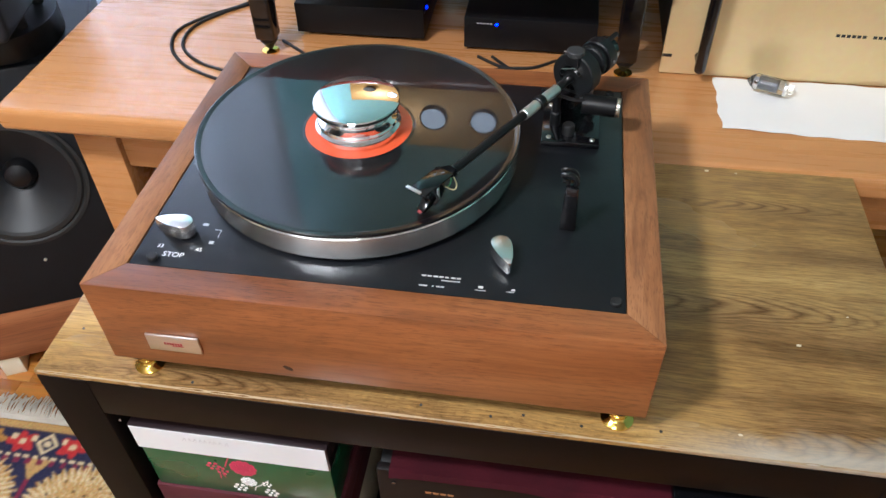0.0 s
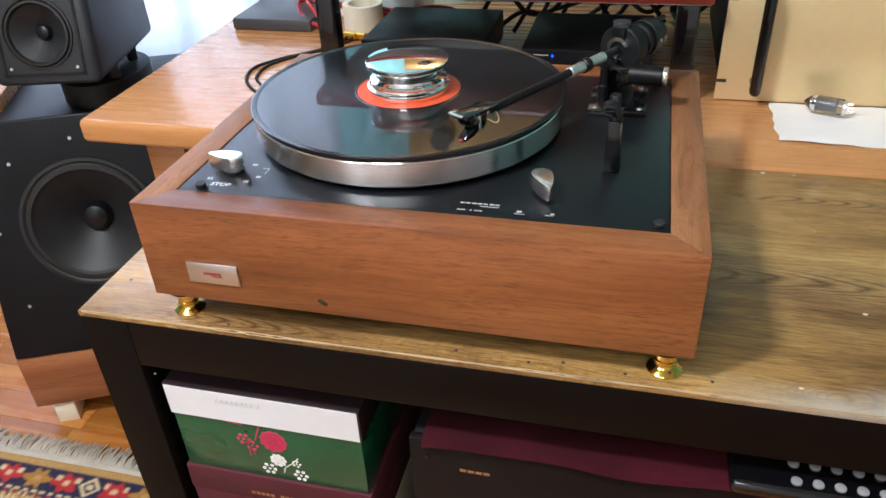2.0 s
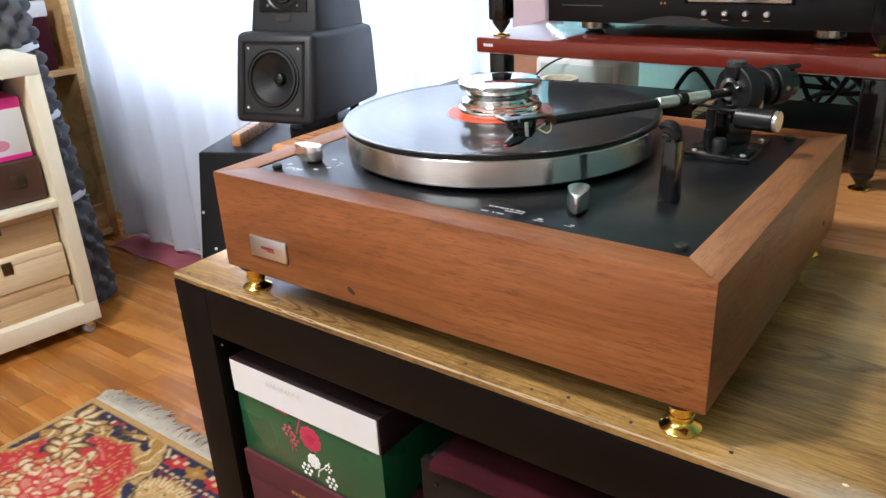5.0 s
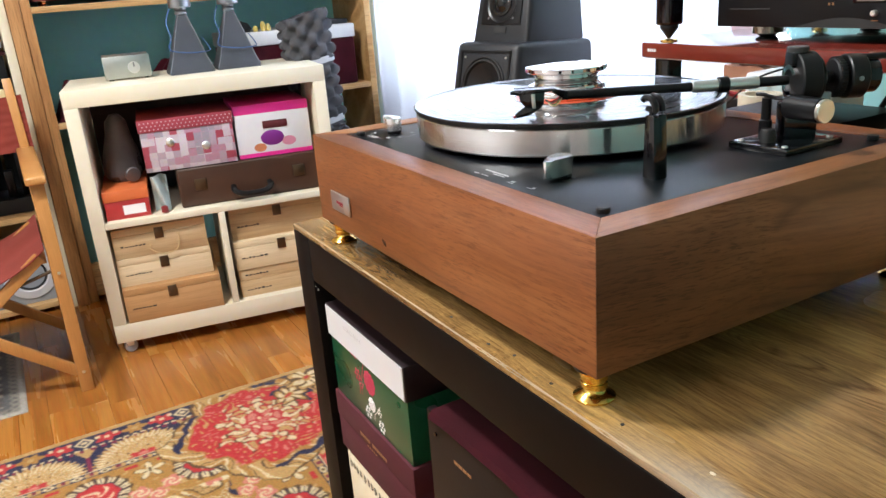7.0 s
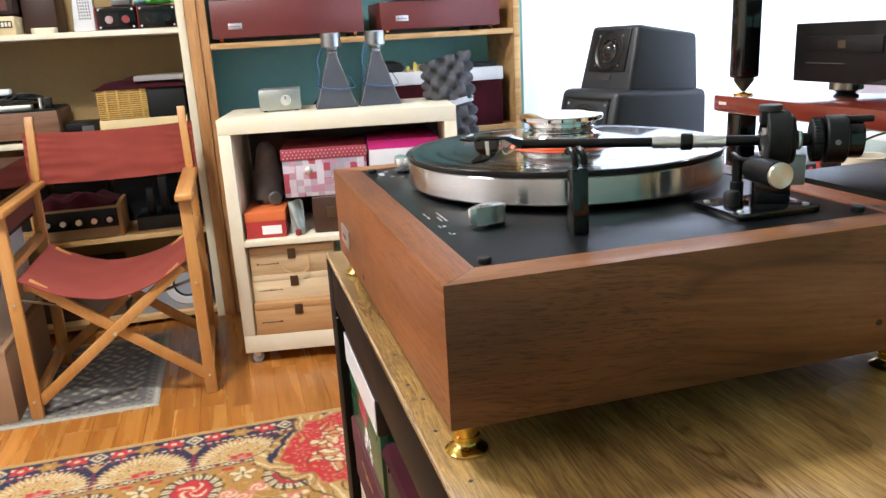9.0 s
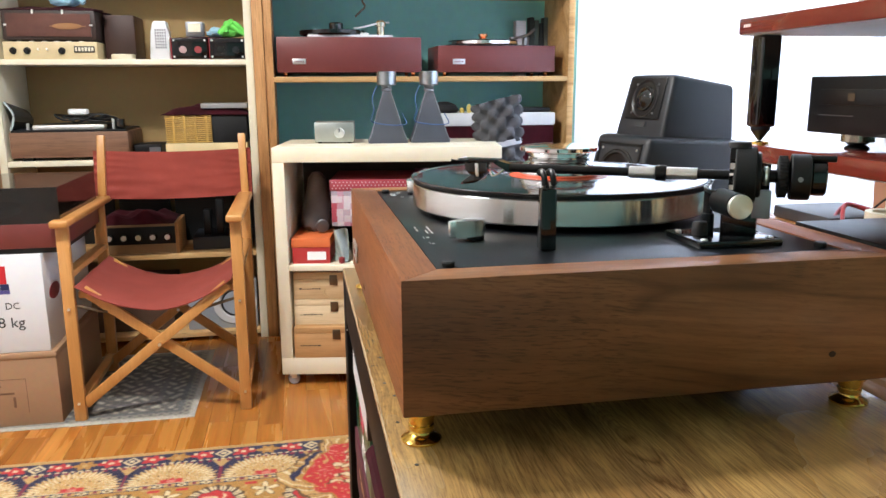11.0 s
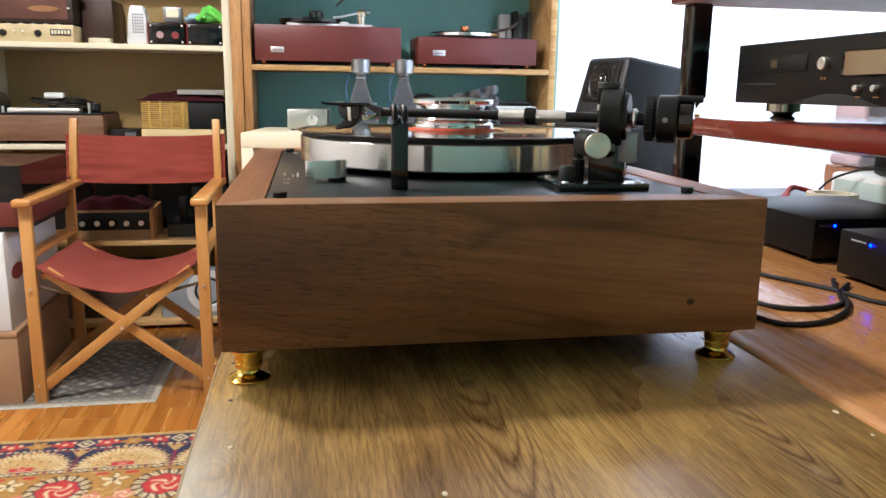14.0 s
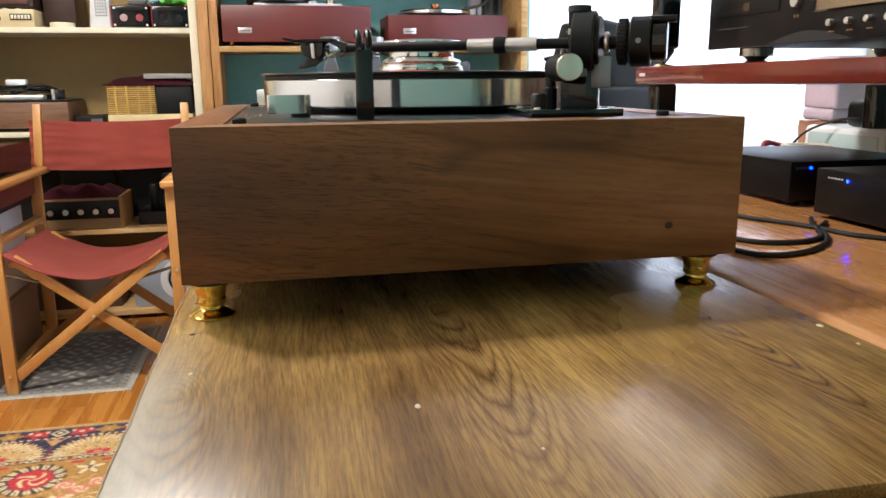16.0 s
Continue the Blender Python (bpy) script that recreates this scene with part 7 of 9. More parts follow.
def build_bookcases():
    back_l = surface("ochre_back_board", (0.40, 0.265, 0.105), 0.6, 0, 0.12, 5, 0.05)
    s = thing("bookcase", "cream bookcase with an ochre back board", "bookcase", (-2.75, -0.68, 0))
    part("back_board", boxed(BB, BB + 0.006, -1.135, -0.215, 0.0, 2.2), back_l, s, "ochre back board")
    part("upright", boxed(BB + 0.006, BX, -1.135, -1.11, 0, 2.2, 0.001), CREAM, s)
    part("upright", boxed(BB + 0.006, BX, -0.243, -0.215, 0, 2.2, 0.001), CREAM, s)
    for z in (0.018, 0.340, 0.708, 1.074, 1.44, 1.80, 2.17):
        part("shelf", boxed(BB + 0.007, BX - 0.002, -1.1095, -0.2435, z, z + 0.019, 0.001), CREAM if z > 0.5 else PINE_Y, s)
    p1 = thing("door_post", "orange pine post beside the bookcase", "post", (-2.75, -1.16, 0), group="pine posts")
    part("timber", boxed(BB, BX + 0.012, -1.175, -1.137, 0, 2.3, 0.002), PINE, p1)
    p2 = thing("door_post", "orange pine post between the bookcases", "post", (-2.75, -0.19, 0), group="pine posts")
    part("timber", boxed(BB, BX + 0.012, -0.213, -0.1735, 0, 2.3, 0.002), PINE, p2)
    r = thing("pine_shelving", "pine shelving bay against a teal wall", "shelving", (-2.75, 0.44, 0))
    part("upright", boxed(BB, BX, -0.172, -0.142, 0, 2.2, 0.0015), PINE, r)
    part("upright", boxed(BB, BX, 1.026, 1.052, 0, 2.2, 0.0015), PINE_Y, r)
    for z in (0.02, 0.630, 1.008, 1.352, 1.75):
        part("shelf", boxed(BB, BX - 0.001, -0.1415, 1.0255, z, z + 0.021, 0.0015), PINE_Y, r)
    part("kick_board", boxed(BX - 0.03, BX - 0.012, -0.1415, 1.0255, 0.0415, 0.14), PINE_Y, r)


build_bookcases()
F = -2.595  # front line of things on the shelves


def on_shelf(name, label, cat, y, z, group=""):
    """A thing on the bookcase; its parts face +x, with local x along +y and local y to the back."""
    return thing(name, label, cat, (F, y, z), 90, group)


def build_shelf_things():
    L = dict(local=True)
    knob = lambda par, x, z, r, d=0.012, mat=None: part("knob", rod(bmesh.new(), (x, 0.001, z), (x, -d, z), r, 20, bevel=0.0008), mat or ALU, par, **L)
    z1 = 1.0932
    # guitar amplifier
    a = on_shelf("guitar_amplifier", "old brown guitar amplifier with cream control panel", "amplifier", -0.925, z1)
    brown = cloth("brown_grille_cloth", (0.125, 0.058, 0.045), 0.8, 400)
    part("cabinet", boxed(-0.158, 0.158, 0.012, 0.26, 0.068, 0.172, 0.004), surface("dark_brown_vinyl", (0.030, 0.016, 0.012), 0.5), a, **L)
    part("grille", boxed(-0.142, 0.142, 0.006, 0.012, 0.080, 0.160, 0.001), brown, a, "brown grille cloth", **L)
    part("control_panel", boxed(-0.158, 0.158, 0.0, 0.25, 0.0, 0.062, 0.002), surface("cream_panel_paint", (0.66, 0.53, 0.30), 0.4), a, "cream control panel", **L)
    part("name_plate", prism(bmesh.new(), [(0.062 + 0.050 * math.cos(2 * math.pi * i / 24), 0.116 + 0.011 * math.sin(2 * math.pi * i / 24)) for i in range(24)], -0.006, -0.003, 0.0008, pose(0, 0, 0, 90, 0, 0)), GOLD_INK, a, "dull gold oval plate", **L)
    part("plate_bar", boxed(0.005, 0.125, 0.004, 0.006, 0.1145, 0.1175), GOLD_INK, a, **L)
    for x in (-0.125, -0.078, 0.038):
        kk = knob(a, x, 0.030, 0.0095, 0.012, BLACK_SATIN)
        part("dial_ring", lathe(bmesh.new(), [(0.0125, 0.0), (0.0125, 0.0008), (0.0115, 0.0010)], 20, pose(x, 0.0, 0.030, 90, 0, 0)), BLACK_INK, kk, **L)
    for x in (-0.040, -0.010):
        part("toggle", rod(bmesh.new(), (x, 0.0, 0.032), (x, -0.010, 0.036), 0.0028, 10), ALU, a, "small metal toggle", **L)
    part("switch_row", boxed(0.080, 0.150, -0.003, 0.0, 0.024, 0.046, 0.001), BLACK_SATIN, a, **L)
    for i in range(6):
        part("switch_key", boxed(0.0835 + i * 0.011, 0.0915 + i * 0.011, -0.0045, -0.003, 0.028, 0.042, 0.0006), CREAM, a, **L)
    for i in range(6):
        part("valve", lathe(bmesh.new(), [(0.0, 0.062), (0.009, 0.062), (0.009, 0.066), (0.0, 0.068)], 14, Matrix.Translation((-0.11 + i * 0.042, 0.03, 0))), ALU, a, **L)
    for x in (-0.05, 0.05):
        part("edge_clip", boxed(x - 0.003, x + 0.003, 0.004, 0.013, 0.158, 0.174), ALU, a, **L)
    part("edge_clip", boxed(0.139, 0.149, 0.004, 0.013, 0.117, 0.123), ALU, a, **L)
    part("edge_clip", boxed(-0.149, -0.139, 0.004, 0.013, 0.117, 0.123), ALU, a, **L)
    def heap(name, label, y, z, w, d, h, mat, seed, x=0.1):
        c = on_shelf(name, label, "cloth", y, z)
        def fn(u, v):
            e = min(u, 1 - u, v, 1 - v)
            k = min(1, e * 5)
            return (w * (u - 0.5) * (1 + 0.15 * noise.noise((v * 4, seed, 0))), x + d * (v - 0.5), 0.001 + h * k * (0.55 + 0.6 * noise.noise((u * 4 + seed, v * 4, seed))))
        part("fabric", thick_sheet(26, 16, fn, 0.002), mat, c, **L)
    def wad(name, label, y, z, sx, sy, sz, mat, seed, x=0.06, tails=0):
        """A crumpled handful of cloth with loose ends."""
        c = on_shelf(name, label, "cloth", y, z)
        bm = bmesh.new()
        bmesh.ops.create_uvsphere(bm, u_segments=36, v_segments=22, radius=1.0)
        for v in bm.verts:
            p = v.co.copy()
            f = 1 + 0.30 * noise.noise(p * 1.6 + Vector((seed, 0, 0))) - 0.28 * abs(noise.noise(p * 3.4 + Vector((0, seed, 0)))) + 0.10 * noise.noise(p * 8)
            v.co = Vector((sx * p.x * f, x + sy * p.y * f, max(0.001, sz * (0.75 + p.z) * f * 0.62)))
        part("fabric", bm, mat, c, **L)
        rn = random.Random(int(seed * 10))
        for k in range(tails):
            a0 = rn.uniform(-0.6, 0.6)
            pts = [(sx * a0, x - sy * 0.5, sz * 0.8), (sx * (a0 + rn.uniform(-0.7, 0.7)), x - sy * 0.9, sz * rn.uniform(0.7, 1.1)), (sx * (a0 * 1.6 + rn.uniform(-0.8, 0.8)), x - sy * 1.1, sz * rn.uniform(0.1, 0.5))]
            part("loose_end", tube(bmesh.new(), pts, 0.010, 10, 6), mat, c, **L)
    blue = cloth("pale_blue_cloth", (0.30, 0.50, 0.62), 0.85)
    heap("maroon_cloth", "maroon cloth draped over the guitar amplifier", -0.92, z1 + 0.1735, 0.33, 0.26, 0.022, BURGUNDY, 1.0, 0.14)
    wad("blue_cloth", "pale blue cloth bundled on the amplifier", -0.875, z1 + 0.190, 0.052, 0.045, 0.042, blue, 2.0, 0.07, 2)
    b2 = on_shelf("dark_case", "dark brown case behind the amplifier", "case", -0.71, z1)
    part("body", boxed(-0.05, 0.06, 0.10, 0.28, 0, 0.165, 0.004), surface("deep_brown_vinyl", (0.05, 0.022, 0.016), 0.5), b2, **L)
    d = on_shelf("round_dish", "small cream plastic dish on the shelf", "dish", -0.69, z1)
    part("dish", lathe(bmesh.new(), [(0.0, 0.0), (0.040, 0.0), (0.042, 0.004), (0.042, 0.018), (0.040, 0.020), (0.0, 0.020)], 32, Matrix.Translation((0, 0.06, 0)), cap=False), CREAM, d, **L)
    sp = on_shelf("white_speaker", "white perforated tapered plastic speaker", "speaker", -0.550, z1)
    part("shell", prism(bmesh.new(), [(-0.038, 0.0), (0.038, 0.0), (0.034, 0.10), (0.026, 0.138), (-0.020, 0.138), (-0.030, 0.10)], -0.03, 0.03, 0.006, pose(0, 0.04, 0, 90, 0, 0)), bpy.data.materials["white_plastic"], sp, **L)
    bm = bmesh.new()
    for i in range(5):
        for j in range(7):
            box(bm, -0.014 + i * 0.0085, -0.0095 + i * 0.0085, 0.0094, 0.0101, 0.040 + j * 0.0105, 0.046 + j * 0.0105)
    tagged(part("vent_holes", bm, surface("dark_vent", (0.08, 0.08, 0.09), 0.7), sp, **L), kind="stuff")
    for i, y in enumerate((-0.441, -0.305)):
        m = on_shelf("mono_amplifier", "black amplifier block with white and pink knobs", "amplifier", y, z1, "black amplifier blocks")
        part("case", boxed(-0.066, 0.060, 0.0, 0.22, 0.003, 0.076, 0.001), BLACK_GLOSS, m, **L)
        part("red_side", boxed(-0.069, -0.0665, 0.002, 0.22, 0.0, 0.078), surface("red_felt", (0.30, 0.015, 0.02), 0.8) if i == 0 else bpy.data.materials["red_felt"], m, "red edge", **L)
        part("dial", rod(bmesh.new(), (-0.026, 0, 0.035), (-0.026, -0.008, 0.035), 0.013, 24), surface("pale_pink_dial", (0.42, 0.27, 0.27), 0.4) if i == 0 else BLACK_SATIN, m, **L)
        part("dial", rod(bmesh.new(), (0.028, 0, 0.035), (0.028, -0.008, 0.035), 0.013, 24), RED_INK if i == 0 else BLACK_SATIN, m, **L)
        for x in (-0.058, 0.052):
            for z in (0.010, 0.069):
                part("corner_screw", rod(bmesh.new(), (x, 0, z), (x, -0.003, z), 0.004, 14), ALU, m, **L)
    heap("red_cloth", "dark red cloth over the amplifier blocks", -0.375, z1 + 0.0765, 0.265, 0.22, 0.012, BURGUNDY, 3.0, 0.12)
    mt = on_shelf("panel_meter", "small grey metal meter on the cloth", "meter", -0.425, z1 + 0.083)
    part("case", boxed(-0.032, 0.032, 0.03, 0.09, 0.0, 0.055, 0.003), GREY_METAL, mt, **L)
    part("dial_face", boxed(-0.022, 0.022, 0.028, 0.0305, 0.018, 0.048), CREAM, mt, **L)
    wad("blue_cloth", "pale blue cloth scrap beside the meter", -0.350, z1 + 0.083, 0.036, 0.035, 0.032, blue, 4.0, 0.06, 1)
    green = cloth("lime_green_cloth", (0.16, 0.62, 0.10), 0.8)
    wad("green_cloth", "lime green cloth scrap on the heap", -0.292, z1 + 0.083, 0.046, 0.040, 0.050, green, 5.0, 0.05, 4)
    # second shelf
    z2 = 0.7272
    t = on_shelf("wooden_turntable", "old wooden-plinth turntable with silver platter strip", "turntable", -0.893, z2)
    part("plinth", boxed(-0.205, 0.205, 0.0, 0.27, 0.012, 0.105, 0.002), wood("dull_walnut_plinth", (0.10, 0.045, 0.022), (0.17, 0.08, 0.042), (0.23, 0.115, 0.062), 0, 1.0, 0.5), t, "dull walnut plinth", **L)
    part("deck_plate", boxed(-0.20, 0.20, 0.004, 0.266, 0.1055, 0.113, 0.001), BLACK_SATIN, t, **L)
    part("silver_strip", boxed(-0.125, 0.125, 0.006, 0.05, 0.113, 0.131, 0.004), ALU, t, "bright silver strip", **L)
    part("platter", lathe(bmesh.new(), [(0.12, 0.113), (0.125, 0.116), (0.125, 0.130), (0.0, 0.130)], 48, Matrix.Translation((0.0, 0.14, 0)), cap=False), BLACK_SATIN, t, **L)
    smoke2 = surface("smoky_cover_panel", (0.045, 0.045, 0.050), 0.12, 0, 0.2, 20, 0.0)
    cov = part("raised_cover", thick_sheet(14, 10, lambda u, v: (-0.200 + 0.016 * math.sin(math.pi * u) + 0.075 * (1 - u) * v * 0.0 - 0.012 * u, 0.012 + 0.22 * v, 0.114 + 0.10 * u - 0.035 * u * v), 0.003), smoke2, t, "dark smoky curved cover", **L)
    part("cover_edge", tube(bmesh.new(), [(-0.200, 0.010, 0.113), (-0.189, 0.010, 0.14), (-0.187, 0.010, 0.175), (-0.212, 0.010, 0.216)], 0.0045, 8), bpy.data.materials["cloudy_plastic"], cov, "pale cover edge", **L)
    for xx in (-0.150, 0.15, 0.17):
        part("arm_post", rod(bmesh.new(), (xx, 0.04, 0.113), (xx, 0.04, 0.150 if xx > 0 else 0.137), 0.006, 14), ALU, t, "small silver post", **L)
    part("tonearm", tube(bmesh.new(), [(0.15, 0.05, 0.115), (0.155, 0.05, 0.142), (0.10, 0.08, 0.150), (0.02, 0.10, 0.146)], 0.005, 8), BLACK_GLOSS, t, **L)
    part("headshell", boxed(0.165, 0.19, 0.02, 0.05, 0.113, 0.15, 0.002), BLACK_GLOSS, t, **L)
    for x in (-0.17, 0.165):
        part("foot", boxed(x, x + 0.035, 0.01, 0.05, 0.0, 0.012), RUBBER, t, **L)
    for i in range(4):
        c = on_shelf("coiled_lead", "black lead coiled on the old turntable", "cable", -0.90 + 0.03 * i, z2 + 0.131, "coiled leads")
        rr = random.Random(20 + i)
        pts = [(0.07 * math.cos(k * 1.1 + i), 0.13 + 0.05 * math.sin(k * 1.1 + i), 0.006 + rr.uniform(0, 0.03)) for k in range(9)]
        part("lead", tube(bmesh.new(), pts, 0.004, 6, 6), RUBBER, c, **L)
    w = on_shelf("white_connector", "white plastic plug block on the leads", "plug", -0.875, z2 + 0.165)
    part("block", boxed(-0.035, 0.035, 0.07, 0.11, 0.0, 0.022, 0.008, 3), bpy.data.materials["white_plastic"], w, **L)
    g = on_shelf("grey_case", "small grey device behind the chair", "device", -0.62, z2)
    part("body", boxed(-0.055, 0.045, 0.03, 0.2, 0.0, 0.052, 0.002), BLACK_SATIN, g, **L)
    part("front_plate", boxed(0.0, 0.04, 0.0285, 0.03, 0.01, 0.042), GREY_METAL, g, **L)
    bs_ = on_shelf("storage_crate", "pale wooden crate base with a cream front", "crate", -0.405, z2)
    part("body", boxed(-0.150, 0.150, 0.0, 0.25, 0.0, 0.056, 0.002), surface("pale_yellow_card", (0.74, 0.58, 0.30), 0.5), bs_, **L)
    k = on_shelf("wicker_basket", "golden woven wicker basket on the crate", "basket", -0.466, z2 + 0.0565)
    wick = surface("golden_wicker", (0.62, 0.38, 0.09), 0.45, 0, 0.25, 60, 0.2)
    part("core", boxed(-0.083, 0.080, 0.008, 0.20, 0.0, 0.106, 0.002), surface("dark_wicker_gap", (0.20, 0.10, 0.025), 0.7), k, **L)
    for j in range(14):
        part("woven_strip", boxed(-0.086, 0.083, 0.0015, 0.0078, 0.002 + j * 0.0075, 0.0066 + j * 0.0075, 0.0015), wick, k, **L)
    for i in range(4):
        part("stake", boxed(-0.060 + i * 0.040, -0.053 + i * 0.040, -0.0015, 0.0035, 0.0, 0.106, 0.001), wick, k, **L)
    bb = on_shelf("black_box", "matt black box beside the wicker basket", "box", -0.318, z2 + 0.0565)
    part("body", boxed(-0.064, 0.064, 0.006, 0.22, 0.0, 0.104, 0.002), BLACK_MATT, bb, **L)
    heap("maroon_velvet", "maroon velvet cloth over basket and box", -0.40, z2 + 0.163, 0.33, 0.24, 0.040, BURGUNDY, 6.0, 0.115)
    bk = on_shelf("grey_book", "thin grey book lying on the velvet", "book", -0.335, z2 + 0.186)
    part("cover", boxed(-0.085, 0.085, 0.01, 0.16, 0.0, 0.018, 0.001), surface("grey_cover", (0.30, 0.29, 0.28), 0.5), bk, **L)
    # third shelf
    z3 = 0.3592
    t = on_shelf("valve_amplifier", "black amplifier with five silver knobs and wooden end", "amplifier", -0.672, z3)
    part("case", boxed(-0.155, 0.125, 0.002, 0.2, 0.004, 0.115, 0.002), BLACK_SATIN, t, **L)
    part("wood_end", boxed(0.1255, 0.138, 0.0, 0.2, 0.0, 0.122, 0.001), PINE, t, "wooden end cheek", **L)
    part("lower_panel", boxed(-0.155, 0.125, 0.0, 0.003, 0.004, 0.040), surface("tan_panel", (0.30, 0.18, 0.085), 0.5), t, **L)
    part("wood_end", boxed(-0.168, -0.1555, 0.0, 0.2, 0.0, 0.122, 0.001), PINE, t, "wooden end cheek", **L)
    part("front_trim", boxed(-0.155, 0.125, 0.0, 0.004, 0.108, 0.118, 0.001), bpy.data.materials["tan_panel"], t, **L)
    for i in range(5):
        kb = knob(t, -0.115 + i * 0.053, 0.068, 0.0165, 0.012, BLACK_GLOSS)
        part("knob_face", rod(bmesh.new(), (-0.115 + i * 0.053, -0.012, 0.068), (-0.115 + i * 0.053, -0.0165, 0.068), 0.0105, 20, bevel=0.0008), ALU if i != 2 else CREAM, kb, "pale knob face", **L)
    heap("maroon_cover", "maroon cloth over the valve amplifier", -0.70, z3 + 0.1165, 0.29, 0.24, 0.05, BURGUNDY, 7.0, 0.12)
    d = on_shelf("dark_parts", "dark electronic chassis on the shelf", "chassis", -0.37, z3)
    part("base", boxed(-0.12, 0.11, 0.05, 0.25, 0.0, 0.05, 0.002), surface("blue_black_metal", (0.02, 0.025, 0.035), 0.4), d, **L)
    for x, h in ((-0.08, 0.10), (-0.03, 0.14), (0.03, 0.09), (0.075, 0.16)):
        part("upright_part", boxed(x, x + 0.028, 0.10, 0.15, 0.05, h + 0.05, 0.003), BLACK_SATIN, d, **L)
    # thin black panels added to make the depth of this shelf darker
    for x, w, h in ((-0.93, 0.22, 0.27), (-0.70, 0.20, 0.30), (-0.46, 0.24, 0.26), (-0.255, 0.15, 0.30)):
        db = on_shelf("dark_carton", "added black panel that deepens the shade at the shelf back", "box", x, z3, "dark cartons")
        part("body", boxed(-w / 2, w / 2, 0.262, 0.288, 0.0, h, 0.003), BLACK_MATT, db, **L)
    # bottom
    z4 = 0.0372
    p = on_shelf("bare_speaker", "pale blue-grey panel with a round black driver", "speaker", -0.385, z4)
    pale = surface("pale_blue_panel", (0.36, 0.40, 0.46), 0.5)
    part("panel", boxed(-0.14, 0.13, 0.02, 0.10, 0.0, 0.19, 0.004), pale, p, **L)
    part("ring", lathe(bmesh.new(), [(0.085, 0.0), (0.085, 0.006), (0.060, 0.008), (0.055, 0.003)], 40, pose(0.045, 0.02, 0.105, 90, 0, 0), cap=False), CARD_WHITE, p, "white driver ring", **L)
    part("cone", lathe(bmesh.new(), [(0.056, 0.003), (0.02, -0.012), (0.0, -0.012)], 32, pose(0.045, 0.0195, 0.105, 90, 0, 0), cap=False), CONE, p, **L)
    # card brown darkened to hold the shadow of the bottom shelf
    q = on_shelf("dark_carton", "carton coloured dark for the shadow of the bottom shelf", "box", -0.78, z4)
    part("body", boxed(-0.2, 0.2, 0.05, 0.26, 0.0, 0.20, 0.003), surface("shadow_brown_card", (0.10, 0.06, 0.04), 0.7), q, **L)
    # turntables on the right bay
    zr = 1.0292

    def deck(y, w, h, z, lab):
        t = on_shelf("oxblood_turntable", lab, "turntable", y, z, "oxblood turntables")
        part("plinth", boxed(-w / 2, w / 2, 0.0, 0.25, 0.016, h, 0.002), REDBROWN, t, "oxblood painted plinth", **L)
        bd = part("badge", boxed(-w / 2 + 0.058, -w / 2 + 0.108, -0.002, 0.0, 0.046, 0.067, 0.0005), BADGE, t, "small silver badge", **L)
        bm = bmesh.new()
        for i in range(6):
            box(bm, -w / 2 + 0.066 + i * 0.006, -w / 2 + 0.070 + i * 0.006, -0.0024, -0.002, 0.054, 0.058)
        part("badge_mark", bm, RED_INK, bd, **L)
        for x in (-w / 2 + 0.03, w / 2 - 0.03):
            for yy in (0.03, 0.22):
                part("foot", lathe(bmesh.new(), [(0.009, 0.0), (0.006, 0.006), (0.008, 0.010), (0.008, 0.016)], 18, Matrix.Translation((x, yy, 0))), COPPER, t, "copper foot", **L)
        return t
    h = 0.148
    t = deck(0.150, 0.556, h, zr, "oxblood turntable with white deck and black platter")
    part("deck_plate", prism(bmesh.new(), [(-0.16, 0.02), (0.17, 0.02), (0.17, 0.23), (-0.16, 0.23)], h, h + 0.010, 0.004), CARD_WHITE, t, "white deck plate", **L)
    part("platter", lathe(bmesh.new(), [(0.125, h + 0.012), (0.13, h + 0.015), (0.13, h + 0.029), (0.0, h + 0.029)], 48, Matrix.Translation((-0.06, 0.125, 0)), cap=False), BLACK_GLOSS, t, "black platter", **L)
    part("centre_weight", lathe(bmesh.new(), [(0.028, h + 0.029), (0.028, h + 0.058), (0.024, h + 0.062), (0, h + 0.062)], 28, Matrix.Translation((-0.045, 0.125, 0))), BLACK_GLOSS, t, **L)
    part("arm_pillar", lathe(bmesh.new(), [(0.016, h + 0.01), (0.016, h + 0.045), (0.022, h + 0.047), (0.022, h + 0.062), (0.012, h + 0.07), (0, h + 0.07)], 24, Matrix.Translation((0.13, 0.10, 0))), metal("warm_nickel", (0.66, 0.58, 0.44), 0.25), t, "nickel arm pillar", **L)
    part("arm_tube", tube(bmesh.new(), [(0.165, 0.10, h + 0.062), (0.12, 0.09, h + 0.058), (0.05, 0.06, h + 0.04), (0.02, 0.05, h + 0.036)], 0.004, 8), ALU, t, **L)
    part("switch", boxed(0.045, 0.075, 0.025, 0.05, h + 0.010, h + 0.018, 0.002), CARD_WHITE, t, **L)
    h = 0.118
    t = deck(0.735, 0.480, h, zr, "oxblood turntable with copper record weight")
    part("deck_plate", boxed(-0.20, 0.20, 0.02, 0.23, h, h + 0.004, 0.001), BLACK_PANEL, t, **L)
    part("platter", lathe(bmesh.new(), [(0.14, h + 0.006), (0.143, h + 0.009), (0.143, h + 0.020), (0.0, h + 0.020)], 56, Matrix.Translation((-0.03, 0.125, 0)), cap=False), ALU_TURNED, t, "silver platter", **L)
    part("record_mat", lathe(bmesh.new(), [(0.143, h + 0.020), (0.143, h + 0.024), (0.0, h + 0.024)], 48, Matrix.Translation((-0.03, 0.125, 0)), cap=False), VINYL, t, **L)
